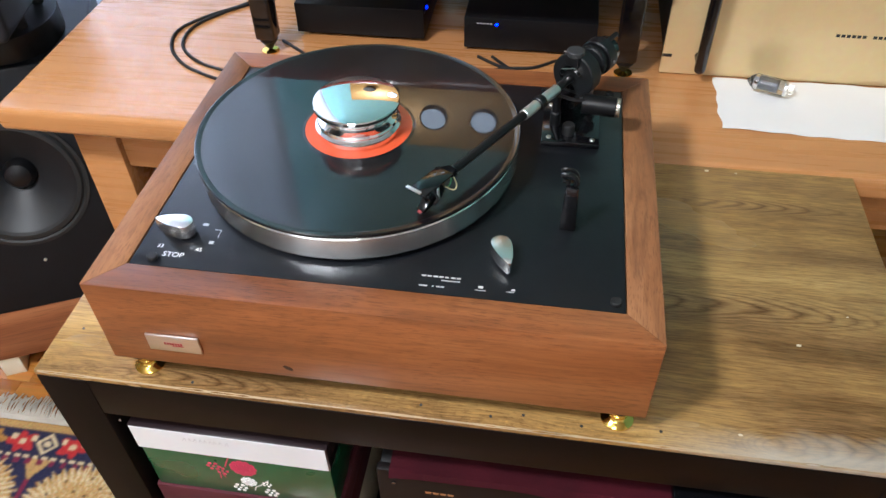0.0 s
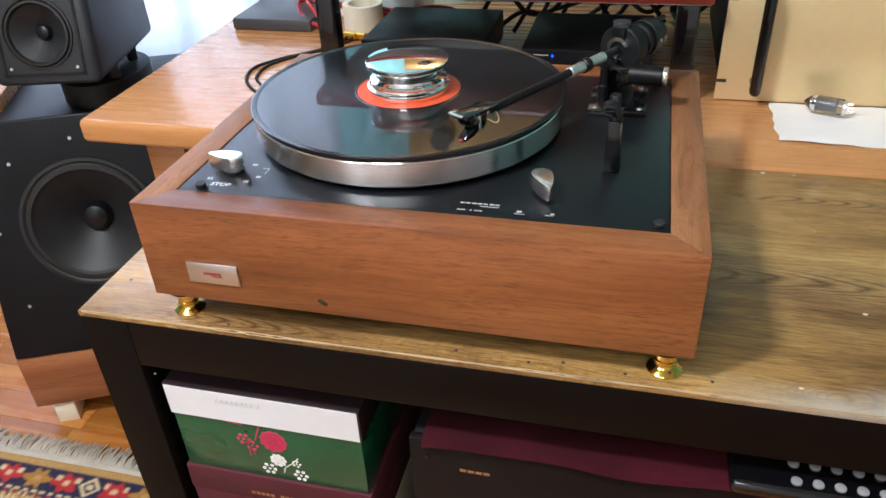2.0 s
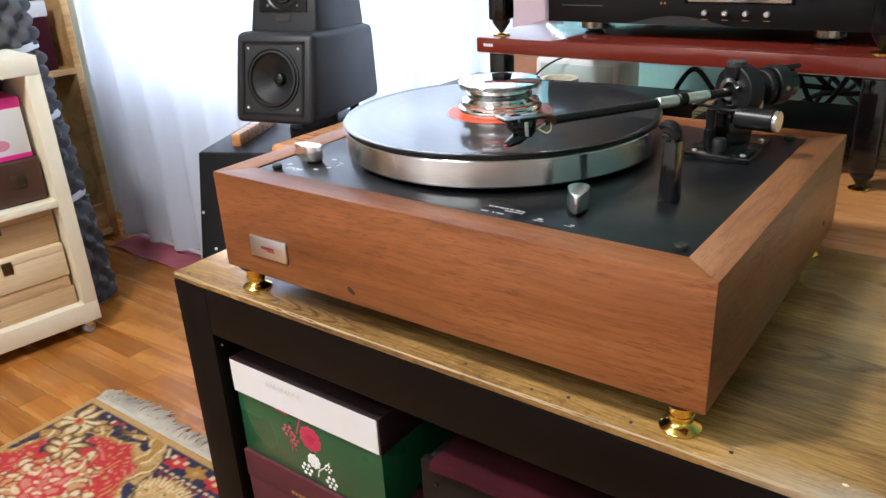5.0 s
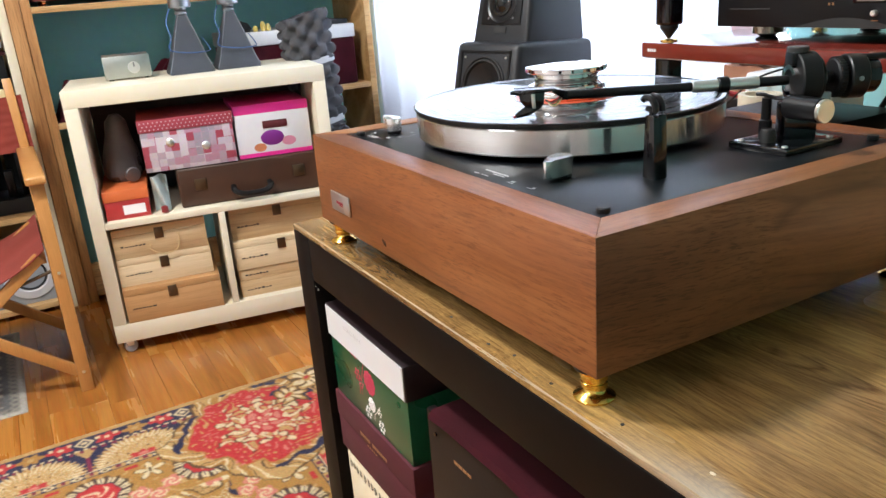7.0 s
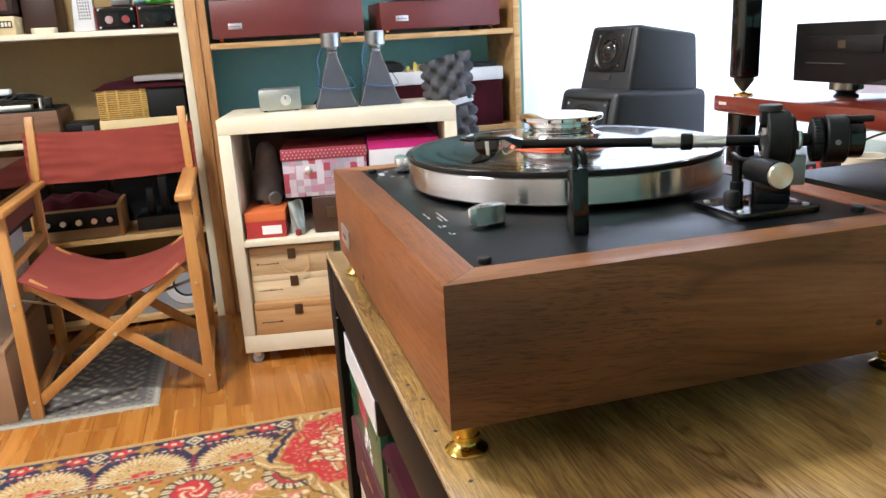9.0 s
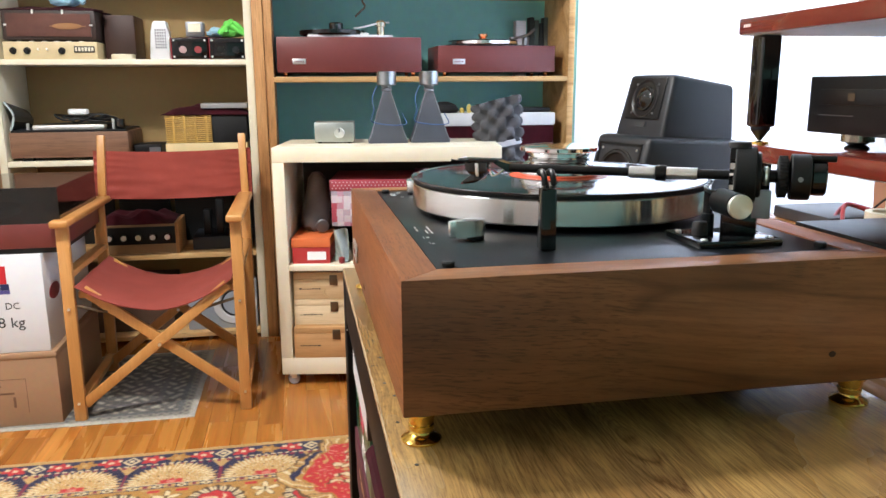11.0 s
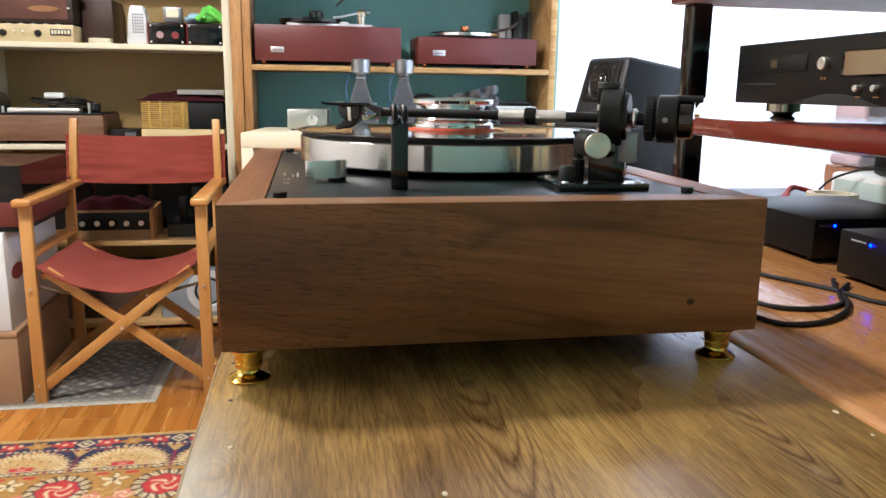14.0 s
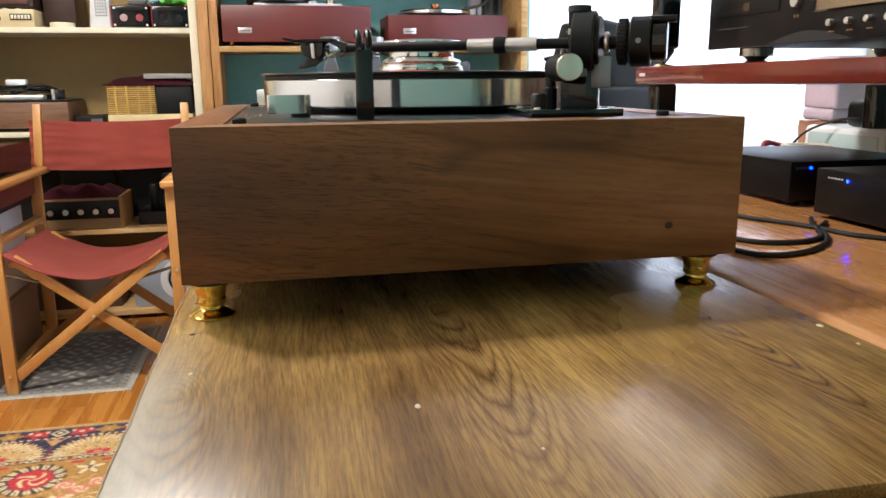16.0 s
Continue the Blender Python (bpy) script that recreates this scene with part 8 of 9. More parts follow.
    part("copper_weight", lathe(bmesh.new(), [(0.018, h + 0.024), (0.018, h + 0.032), (0.012, h + 0.036), (0.019, h + 0.042), (0.019, h + 0.052), (0, h + 0.053)], 28, Matrix.Translation((-0.03, 0.125, 0))), COPPER, t, "copper record weight", **L)
    part("arm_pillar", lathe(bmesh.new(), [(0.014, h), (0.014, h + 0.04), (0, h + 0.042)], 20, Matrix.Translation((0.155, 0.13, 0))), GREY_METAL, t, **L)
    part("tonearm", tube(bmesh.new(), [(0.20, 0.16, h + 0.075), (0.16, 0.13, h + 0.05), (0.10, 0.09, h + 0.035), (0.07, 0.07, h + 0.032)], 0.006, 8), GREY_METAL, t, **L)
    wb = on_shelf("white_carton", "narrow white carton standing behind the turntable", "box", 0.905, zr)
    part("body", boxed(-0.022, 0.022, 0.255, 0.30, 0.0, 0.235, 0.001), CARD_WHITE, wb, **L)
    for i in range(4):
        db = on_shelf("dark_book", "dark upright book at the end of the shelf", "book", 0.955 + 0.021 * i, zr, "dark books")
        part("cover", boxed(-0.009, 0.009, 0.255, 0.305, 0.0, 0.25 - 0.012 * (i % 3), 0.001), surface("book_cloth_" + "abcd"[i], ((0.05, 0.07, 0.07), (0.10, 0.14, 0.14), (0.03, 0.04, 0.05), (0.16, 0.18, 0.16))[i], 0.6), db, **L)
    hk = thing("wall_hook", "small dark hook hanging under the top shelf", "hook", (-2.75, 0.22, 1.30))
    part("hook", tube(bmesh.new(), [(-2.75, 0.215, 1.3518), (-2.75, 0.215, 1.325), (-2.75, 0.225, 1.305), (-2.75, 0.205, 1.285), (-2.75, 0.185, 1.265)], 0.004, 8), bpy.data.materials["dark_bronze_clasp"], hk)
    # lower shelf of the right bay
    zl = 0.6512
    heap("maroon_cloth", "maroon cloth lying on the lower pine shelf", 0.03, zl, 0.34, 0.24, 0.085, BURGUNDY, 9.0, 0.12)
    heap("maroon_cloth", "maroon cloth lying on the lower pine shelf", 0.36, zl, 0.28, 0.24, 0.10, BURGUNDY, 11.0, 0.13)
    cv = on_shelf("covered_turntable", "turntable under a maroon cover with white lid", "turntable", 0.745, zl)
    part("cover", boxed(-0.252, 0.235, 0.004, 0.28, 0.0, 0.180, 0.006), BURGUNDY, cv, "maroon velvet cover", **L)
    part("lid", boxed(-0.255, 0.238, 0.0, 0.285, 0.181, 0.232, 0.004), surface("off_white_lid", (0.66, 0.66, 0.64), 0.45), cv, "off-white lid", **L)
    hb = on_shelf("black_bundle", "dark bundle on the white lid", "bundle", 0.53, zl + 0.2325)
    bm = lathe(bmesh.new(), [(0.0, 0.0), (0.055, 0.0), (0.062, 0.012), (0.05, 0.032), (0.02, 0.044), (0, 0.045)], 24, Matrix.Translation((0, 0.08, 0)))
    part("bundle", bm, BLACK_MATT, hb, **L)
    yb = on_shelf("yellow_parts", "small yellow plastic parts on the lid", "parts", 0.63, zl + 0.2325)
    for x, hh in ((-0.03, 0.02), (0.0, 0.035), (0.02, 0.025)):
        part("piece", lathe(bmesh.new(), [(0.009, 0.0), (0.010, hh * 0.6), (0.005, hh), (0, hh)], 14, Matrix.Translation((x, 0.05, 0))), surface("yellow_plastic", (0.55, 0.42, 0.10), 0.4) if hh == 0.02 else bpy.data.materials["yellow_plastic"], yb, **L)
    ld = on_shelf("dark_tray", "thin dark tray lying on the white lid", "tray", 0.87, zl + 0.2325)
    part("tray", boxed(-0.10, 0.10, 0.03, 0.20, 0.0, 0.018, 0.003), BLACK_SATIN, ld, **L)
    heap("maroon_bundle", "maroon cloth heap on the lower shelf", -0.02, zl, 0.22, 0.24, 0.17, BURGUNDY, 8.0, 0.14)
    heap("maroon_bundle", "maroon cloth heap on the lower shelf", 0.25, zl, 0.36, 0.24, 0.19, BURGUNDY, 9.0, 0.14)


build_shelf_things()


# ---- director's chair ----
def build_chair():
    c = thing("director_chair", "folding wooden director chair with rust-red canvas", "chair", (-2.14, -0.5, 0))
    xf, xb = -1.872, -2.30
    yl, yr = -0.745, -0.258
    w = CHAIR_WOOD
    h = 0.017

    def stick(name, a, b, sx, sy, label=""):
        """A square-section stick from a to b."""
        a, b = Vector(a), Vector(b)
        d = b - a
        bm = boxed(-sx, sx, -sy, sy, 0, d.length, 0.003, 2)
        up = Vector((1, 0, 0)) if abs(d.normalized().x) < 0.9 else Vector((0, 1, 0))
        z = d.normalized()
        x = (up - up.dot(z) * z).normalized()
        y = z.cross(x)
        m = Matrix((x, y, z)).transposed().to_4x4()
        m.translation = a
        bmesh.ops.transform(bm, matrix=m, verts=bm.verts[:])
        return part(name, bm, w, c, label)
    for y in (yl, yr):
        stick("front_leg", (xf, y, 0), (xf - 0.008, y, 0.598), 0.012, 0.017)
        stick("back_leg", (xb, y, 0), (xb - 0.012, y, 0.598), 0.012, 0.017)
        s = 1 if y == yr else -1
        stick("back_post", (xb - 0.07, y - s * 0.0, 0.600), (xb - 0.112, y - s * 0.005, 0.828), 0.012, 0.013)
        bm = boxed(xb - 0.115, xf + 0.028, y - 0.026, y + 0.024, 0.5985, 0.6215, 0.007, 3)
        part("armrest", bm, w, c, "varnished armrest")
        stick("side_rail", (xf - 0.006, y, 0.455), (xb - 0.008, y, 0.455), 0.016, 0.010)
        stick("foot_rail", (xf - 0.001, y, 0.06), (xb + 0.001, y, 0.06), 0.014, 0.010)
        stick("seat_rail", (xf - 0.02, y - s * 0.035, 0.390), (xb + 0.02, y - s * 0.035, 0.390), 0.014, 0.011)
        for z in (0.06, 0.355):
            part("rivet", rod(bmesh.new(), (xf + 0.011, y, z), (xf + 0.0145, y, z), 0.0042, 12), ALU, c)
    for x, dx in ((xf - 0.022, 0.0), (xb + 0.026, 0.0)):
        stick("cross_leg", (x, yl + 0.035, 0.405), (x, yr - 0.012, 0.052), 0.0075, 0.0155)
        stick("cross_leg", (x + 0.017, yr - 0.035, 0.405), (x + 0.017, yl + 0.012, 0.052), 0.0075, 0.0155)
        part("rivet", rod(bmesh.new(), (x + 0.024, (yl + yr) / 2, 0.228), (x + 0.030, (yl + yr) / 2, 0.228), 0.005, 12), ALU, c)
    for y0, y1 in ((yl + 0.017, yl + 0.10), (yr - 0.017, yr - 0.10)):
        part("strut", rod(bmesh.new(), (xf - 0.012, y0, 0.358), (xf - 0.012, y1, 0.335), 0.0045, 10), bpy.data.materials["dark_bronze_clasp"], c, "metal stay")

    def seat(u, v):
        y = yl + 0.022 + (yr - yl - 0.044) * u
        x = xf + 0.012 - (xf - xb + 0.01) * v
        return (x, y, 0.425 - 0.082 * (1 - (2 * u - 1) ** 2) + 0.004 * noise.noise((x * 9, y * 9, 0)))
    part("seat", thick_sheet(30, 22, seat, 0.003), CANVAS, c, "sagging rust-red canvas seat")

    def back(u, v):
        y = yl - 0.024 + (yr - yl + 0.048) * u
        e = 1 - (2 * u - 1) ** 2
        z = 0.612 + 0.165 * v - (0.010 * e)
        side = abs(2 * u - 1) ** 3
        x = xb - 0.074 - 0.030 * v - 0.018 * e + 0.0045 * noise.noise((y * 10, z * 30, 0)) * (1.3 - v) + 0.0018 * side * math.sin(z * 240 + 5 * noise.noise((y * 6, z * 8, 2)))
        return (x, y, z)
    part("backrest", thick_sheet(60, 36, back, 0.004), CANVAS, c, "rust-red canvas backrest")


build_chair()


# ---- cartons left of the chair ----
def build_cartons():
    x0, x1, yr = -2.36, -1.862, -0.795
    a = thing("brown_carton", "large brown cardboard carton on the floor", "carton", (-2.1, -1.1, 0))
    part("body", boxed(x0, x1, -1.42, yr, 0.0, 0.222, 0.003), CARD_BROWN, a)
    part("flap", boxed(x0 - 0.002, x1 + 0.003, -1.424, yr + 0.003, 0.212, 0.231, 0.004), CARD_BROWN, a)
    bm = bmesh.new()
    for y, z, w2 in ((-1.04, 0.128, 0.085), (-1.03, 0.104, 0.11), (-1.035, 0.083, 0.06)):
        box(bm, x1 - 0.0002, x1 + 0.0004, y, y + w2, z, z + 0.006)
    box(bm, x1 - 0.0002, x1 + 0.0004, -0.925, -0.918, 0.062, 0.095)
    for y0, y1, z0, z1 in ((-1.06, -0.885, 0.150, 0.1515), (-0.8865, -0.885, 0.045, 0.150)):
        box(bm, x1 - 0.0002, x1 + 0.0004, y0, y1, z0, z1)
    part("printed_bars", bm, surface("faded_brown_print", (0.16, 0.08, 0.04), 0.7), a)
    b = thing("white_carton", "white product carton with red and blue label", "carton", (-2.1, -1.1, 0.231))
    part("body", boxed(x0 + 0.02, x1 - 0.004, -1.40, yr - 0.012, 0.2315, 0.523, 0.003), CARD_WHITE, b)
    xf = x1 - 0.004
    red = surface("red_label", (0.55, 0.02, 0.03), 0.35)
    blue = surface("blue_label", (0.03, 0.10, 0.36), 0.35)
    navy = surface("navy_label", (0.02, 0.03, 0.10), 0.35)
    part("red_label", boxed(xf - 0.0002, xf + 0.0006, -1.035, -0.905, 0.440, 0.4925), red, b)
    part("blue_label", boxed(xf - 0.0002, xf + 0.0006, -1.115, -1.035, 0.440, 0.4925), blue, b)
    part("navy_label", boxed(xf - 0.0002, xf + 0.0006, -1.115, -0.900, 0.4215, 0.4395), navy, b)
    part("violet_label", boxed(xf - 0.0002, xf + 0.0006, -1.115, -0.899, 0.410, 0.421), surface("violet_label", (0.10, 0.09, 0.30), 0.35), b)
    put = lambda n, tx, s, y, z, mt: words(n, tx, s, mt, b, at(xf + 0.0007, y, z, TO_RIGHT), 0.0001)
    put("label_word", "Best", 0.022, -1.000, 0.4815, WHITE_INK)
    put("label_word", "Product", 0.022, -0.975, 0.4665, WHITE_INK)
    put("label_word", "2014-2015", 0.0145, -0.985, 0.4500, WHITE_INK)
    put("label_word", "ANALOGUE SOURCE", 0.0155, -0.995, 0.4305, WHITE_INK)
    put("carton_word", "DC", 0.028, -0.897, 0.3725, BLACK_INK)
    put("carton_word", "8 kg", 0.044, -0.905, 0.3225, BLACK_INK)
    bm = bmesh.new()
    box(bm, xf - 0.0002, xf + 0.0004, -1.09, -1.015, 0.358, 0.385)
    for i in range(7):
        box(bm, xf - 0.0002, xf + 0.0004, -0.985 + i * 0.0062, -0.982 + i * 0.0062, 0.362, 0.385)
    part("printed_bars", bm, BLACK_INK, b)
    part("paper_label", boxed(xf - 0.0002, xf + 0.0005, -1.09, -0.955, 0.307, 0.337), PAPER, b)
    put("label_word", "CARBON", 0.010, -1.0, 0.331, BLACK_INK)
    part("hand_hole", prism(bmesh.new(), [(-1.955 + 0.050 * math.cos(2 * math.pi * i / 28), 0.395 + 0.024 * math.sin(2 * math.pi * i / 28)) for i in range(28)], yr * -1 + 0.0105, yr * -1 + 0.0125, 0.0004, pose(0, 0, 0, 90, 0, 0)), RED_INK, b, "dark red hand hole")
    t = thing("covered_record_player", "red-brown record player under a smoky plastic cover", "turntable", (-2.1, -1.05, 0.5235))
    part("plinth", boxed(-2.30, -1.875, -1.36, -0.745, 0.540, 0.610, 0.002), REDBROWN, t)
    part("base", boxed(-2.29, -1.885, -1.35, -0.755, 0.5237, 0.540), BLACK_MATT, t)
    smoke, nt, bs = mat_new("smoky_clear_plastic")
    bs.inputs["Base Color"].default_value = (0.13, 0.11, 0.10, 1)
    bs.inputs["Transmission Weight"].default_value = 0.92
    bs.inputs["Roughness"].default_value = 0.03
    bs.inputs["IOR"].default_value = 1.40
    bs.inputs["Specular IOR Level"].default_value = 0.6
    lid = part("dust_cover", boxed(-2.298, -1.878, -1.358, -0.747, 0.712, 0.715), smoke, t, "smoky clear dust cover")
    part("cover_side", boxed(-1.881, -1.878, -1.358, -0.747, 0.611, 0.7118), smoke, lid)
    part("cover_side", boxed(-2.298, -2.295, -1.358, -0.747, 0.611, 0.7118), smoke, lid)
    part("cover_side", boxed(-2.2948, -1.8812, -0.750, -0.747, 0.611, 0.7118), smoke, lid)
    part("platter", lathe(bmesh.new(), [(0.15, 0.610), (0.152, 0.614), (0.152, 0.63), (0, 0.63)], 48, Matrix.Translation((-2.09, -1.08, 0)), cap=False), BLACK_SATIN, t)
    part("arm_mount", boxed(-2.2, -2.12, -0.86, -0.80, 0.610, 0.665, 0.004), BLACK_GLOSS, t)


build_cartons()


# ---- rugs ----
def rug_mesh(name, x0, x1, y0, y1, step, colour, mat, thick, parent):
    """A knotted rug: a fine grid of knots whose yarn colours come from the weaving plan colour(x, y)."""
    nx, ny = int((x1 - x0) / step), int((y1 - y0) / step)
    gx, gy = np.meshgrid(np.linspace(x0, x1, nx + 1), np.linspace(y0, y1, ny + 1), indexing="ij")
    rs = np.random.RandomState(4)
    gz = thick + 0.0012 * rs.rand(nx + 1, ny + 1) + 0.0015 * np.sin(gx * 7) * np.cos(gy * 5)
    gz[0, :] = gz[-1, :] = 0.001
    gz[:, 0] = gz[:, -1] = 0.001
    co = np.stack([gx, gy, gz], -1).reshape(-1, 3)
    idx = np.arange((nx + 1) * (ny + 1)).reshape(nx + 1, ny + 1)
    quads = np.stack([idx[:-1, :-1], idx[1:, :-1], idx[1:, 1:], idx[:-1, 1:]], -1).reshape(-1, 4)
    me = bpy.data.meshes.new(name)
    me.from_pydata(co.tolist(), [], quads.tolist())
    yarn = colour(gx, gy)
    soft = yarn.copy()      # neighbouring tufts lean into one another
    soft[1:-1, 1:-1] = 0.44 * yarn[1:-1, 1:-1] + 0.14 * (yarn[:-2, 1:-1] + yarn[2:, 1:-1] + yarn[1:-1, :-2] + yarn[1:-1, 2:])
    cols = soft.reshape(-1, 3)
    cols = cols * (0.86 + 0.28 * rs.rand(len(cols), 1))
    at_ = me.color_attributes.new("yarn", "FLOAT_COLOR", "POINT")
    at_.data.foreach_set("color", np.concatenate([cols, np.ones((len(cols), 1))], 1).astype(np.float32).ravel())
    me.materials.append(mat)
    me.shade_smooth()
    ob = new(name, me)
    ob.parent = parent
    me.transform(PLACE[parent].inverted())
    PLACE[ob] = PLACE[parent]
    return ob


def yarn_material():
    m, nt, bs = mat_new("wool_yarn_pile")
    a = nt.nodes.new("ShaderNodeVertexColor")
    a.layer_name = "yarn"
    mp = coords(nt)
    n = noise_tex(nt, mp, 350, 3)
    c = mix_col(nt, 0.35, a.outputs[0], n.outputs["Color"], "OVERLAY")
    nt.links.new(c, bs.inputs["Base Color"])
    bs.inputs["Roughness"].default_value = 0.95
    bs.inputs["Sheen Weight"].default_value = 0.15
    bs.inputs["Specular IOR Level"].default_value = 0.1
    bump(nt, n.outputs["Fac"], bs, 0.6, 0.0015)
    return m


YARN = yarn_material()
TAN, GOLD, CREAMY = (0.42, 0.255, 0.090), (0.34, 0.175, 0.040), (0.58, 0.47, 0.28)
NAVY, RED, ROSE, BROWN = (0.020, 0.021, 0.052), (0.40, 0.026, 0.026), (0.50, 0.16, 0.12), (0.095, 0.052, 0.020)
WINE = (0.17, 0.018, 0.045)


def persian(gx, gy):
    """The weaving plan: guard stripes, a border of fans, corner medallion, scrolling field."""
    u = gx + 1.600            # from the long edge
    v = 0.352 - gy            # from the fringed end
    out = np.empty(gx.shape + (3,))
    out[:] = GOLD

    def paint(mask, c):
        out[mask] = c

    def wob(a, b, f, k):
        return k * np.sin(a * f) * np.cos(b * f * 1.13)
    e = np.minimum(u, v)
    along = np.where(u < v, gy, gx)
    # the weaver's hand: nothing is quite straight
    ox, oy = gx, gy
    gx = gx + 0.006 * np.sin(gy * 47 + 3 * np.sin(gx * 31)) + 0.003 * np.sin(gy * 131 + gx * 60)
    gy = gy + 0.006 * np.sin(gx * 43 + 3 * np.cos(gy * 29)) + 0.003 * np.sin(gx * 127 - gy * 70)
    # field: scrolls and flowers
    s1 = np.sin(gx * 38 + 2.4 * np.sin(gy * 21)) + np.sin(gy * 34 + 2.1 * np.cos(gx * 19))
    paint(s1 > 0.9, TAN)
    paint((s1 > 0.9) & (np.sin(s1 * 34 + gx * 40) > 0.72), BROWN)
    paint((s1 < 0.3) & (s1 > -0.6) & (np.sin(s1 * 26 - gy * 60) > 0.80), CREAMY)
    paint(np.abs(s1 - 0.9) < 0.13, BROWN)
    paint(np.abs(s1 + 0.75) < 0.11, NAVY)
    paint(s1 < -1.4, CREAMY)
    fx, fy = np.mod(gx + 0.03, 0.17) - 0.085, np.mod(gy + 0.04 + 0.05 * np.floor((gx + 0.03) / 0.17), 0.19) - 0.095
    r, th = np.hypot(fx, fy), np.arctan2(fy, fx)
    pet = 0.047 * (1 + 0.22 * np.cos(6 * th))
    paint(r < pet, RED)
    paint((r < pet) & (r > pet - 0.007), CREAMY)
    paint((r < 0.026 * (1 + 0.3 * np.cos(5 * th + 1))), ROSE)
    paint((r < pet - 0.007) & (np.sin(th * 12 + r * 200) > 0.75), BROWN)
    paint((r < 0.013), CREAMY)
    gx2, gy2 = np.mod(gx + 0.115, 0.17) - 0.085, np.mod(gy + 0.135 + 0.05 * np.floor((gx + 0.115) / 0.17), 0.19) - 0.095
    r2, t2 = np.hypot(gx2, gy2), np.arctan2(gy2, gx2)
    paint(r2 < 0.027 * (1 + 0.3 * np.cos(5 * t2)), CREAMY)
    paint(r2 < 0.016 * (1 + 0.3 * np.cos(5 * t2 + 2)), ROSE)
    # gold ground with roundels, white flowers and pink roses beside the border
    per = 0.238
    ph = np.mod(along + 0.062 + per / 2, per) / per - 0.5      # 0 where two fans meet
    fh = np.mod(ph + 1.0, 1.0) - 0.5                            # 0 at the middle of a fan
    inner = (e >= 0.213) & (e < 0.385)
    paint(inner, GOLD)
    paint(inner & (np.sin(gx * 90 + 2 * np.sin(gy * 60)) * np.sin(gy * 80 + 2 * np.cos(gx * 50)) > 0.72), TAN)
    rx, ry = ph * per, e - 0.298
    rr, rt = np.hypot(rx, ry), np.arctan2(ry, rx)
    paint(inner & (rr < 0.074 * (1 + 0.05 * np.cos(16 * rt))), BROWN)
    paint(inner & (rr < 0.070) & (np.sin(rt * 16 + 60 * rr) > -0.35), CREAMY)
    paint(inner & (rr < 0.070) & (np.sin(rt * 32 + 90 * rr) > 0.80), NAVY)
    paint(inner & (rr < 0.050 * (1 + 0.06 * np.cos(8 * rt))), NAVY)
    paint(inner & (rr < 0.047 * (1 + 0.06 * np.cos(8 * rt))), RED)
    swirl = np.abs(np.sin(2 * rt + 105 * rr + 0.5 * np.cos(3 * rt)))
    paint(inner & (rr < 0.036) & (swirl > 0.80), ROSE)
    paint(inner & (rr < 0.036) & (swirl > 0.91), CREAMY)
    wx, wy = fh * per, e - 0.262
    wr_, wt = np.hypot(wx, wy), np.arctan2(wy, wx)
    petal = 0.030 * (0.70 + 0.45 * np.cos(5 * wt + 1.57))
    paint(inner & (wr_ < petal + 0.004), BROWN)
    paint(inner & (wr_ < petal), CREAMY)
    paint(inner & (np.abs(wx) < 0.0035) & (np.abs(wy + 0.002) < 0.010), BROWN)
    paint(inner & (np.abs(wy + 0.034) < 0.006) & (np.abs(wx) > 0.020) & (np.abs(wx) < 0.050), RED)
    for dx_, de, rad in ((0.035, 0.335, 0.022), (-0.035, 0.342, 0.022), (0.0, 0.366, 0.020)):
        qx, qy = wx - dx_, e - de
        qr, qt = np.hypot(qx, qy), np.arctan2(qy, qx)
        paint(inner & (qr < rad * (1 + 0.18 * np.cos(5 * qt))), ROSE)
        paint(inner & (qr < rad * 0.9) & (np.sin(qr * 420 + 2 * qt) > 0.35), CREAMY)
    # fan border
    b = e < 0.213
    paint(b, NAVY)
    k = (e - 0.080) / 0.107
    rf, fa = np.hypot(fh / 0.485, np.clip(1 - k, -0.2, 1.2)), np.arctan2(np.clip(1 - k, 0, 1), fh * 2)
    jag = rf + 0.050 * np.sin(fa * 44) + 0.035 * np.sin(fa * 71 + 1)
    band = b & (k > 0) & (k < 1.0)
    fan = band & (jag < 0.97)
    paint(fan, TAN)
    paint(fan & (jag > 0.70) & (np.sin(fa * 52 + 8 * rf) > -0.15), CREAMY)
    paint(fan & (jag > 0.86) & (np.sin(fa * 60) > 0.35), GOLD)
    paint(fan & (rf < 0.75) & (np.sin(fa * 40 + 3 * np.sin(rf * 30)) > 0.90), CREAMY)
    paint(fan & (rf < 0.80) & (np.sin(along * 130 + 1.0) * np.sin(e * 170 + 2 * np.floor(along * 21)) > 0.90), BROWN)
    sx, sy = fh * per, (1 - k) * 0.107
    st = np.arctan2(sy, sx)
    star = np.hypot(sx / 0.040, sy / 0.026) < 0.62 + 0.38 * np.abs(np.cos(3.5 * (st - 1.571)))
    paint(fan & star, RED)
    paint(fan & (np.hypot(sx / 0.012, (sy - 0.008) / 0.006) < 1), ROSE)
    away = np.abs(ph)
    paint(band & ~fan & (away < 0.115 * np.clip(1 - k / 0.42, 0, 1)), TAN)
    paint(band & ~fan & (k < 0.10) & (np.sin(along * 260) > 0.1), WINE)
    paint(band & (away < 0.016) & (k > 0.40), WINE)
    # small flowers on navy between fans and field
    thin = b & (k >= 1.0)
    tq, te = np.mod(along + 0.062, per / 4) - per / 8, e - 0.201
    paint(thin & (np.abs(tq) / 1.9 + np.abs(te) < 0.009), CREAMY)
    paint(thin & (np.hypot(tq / 1.6, te) < 0.0035), BROWN)
    paint(thin & (np.abs(np.abs(tq) - per / 8) < 0.014) & (np.abs(te) < 0.008), TAN)
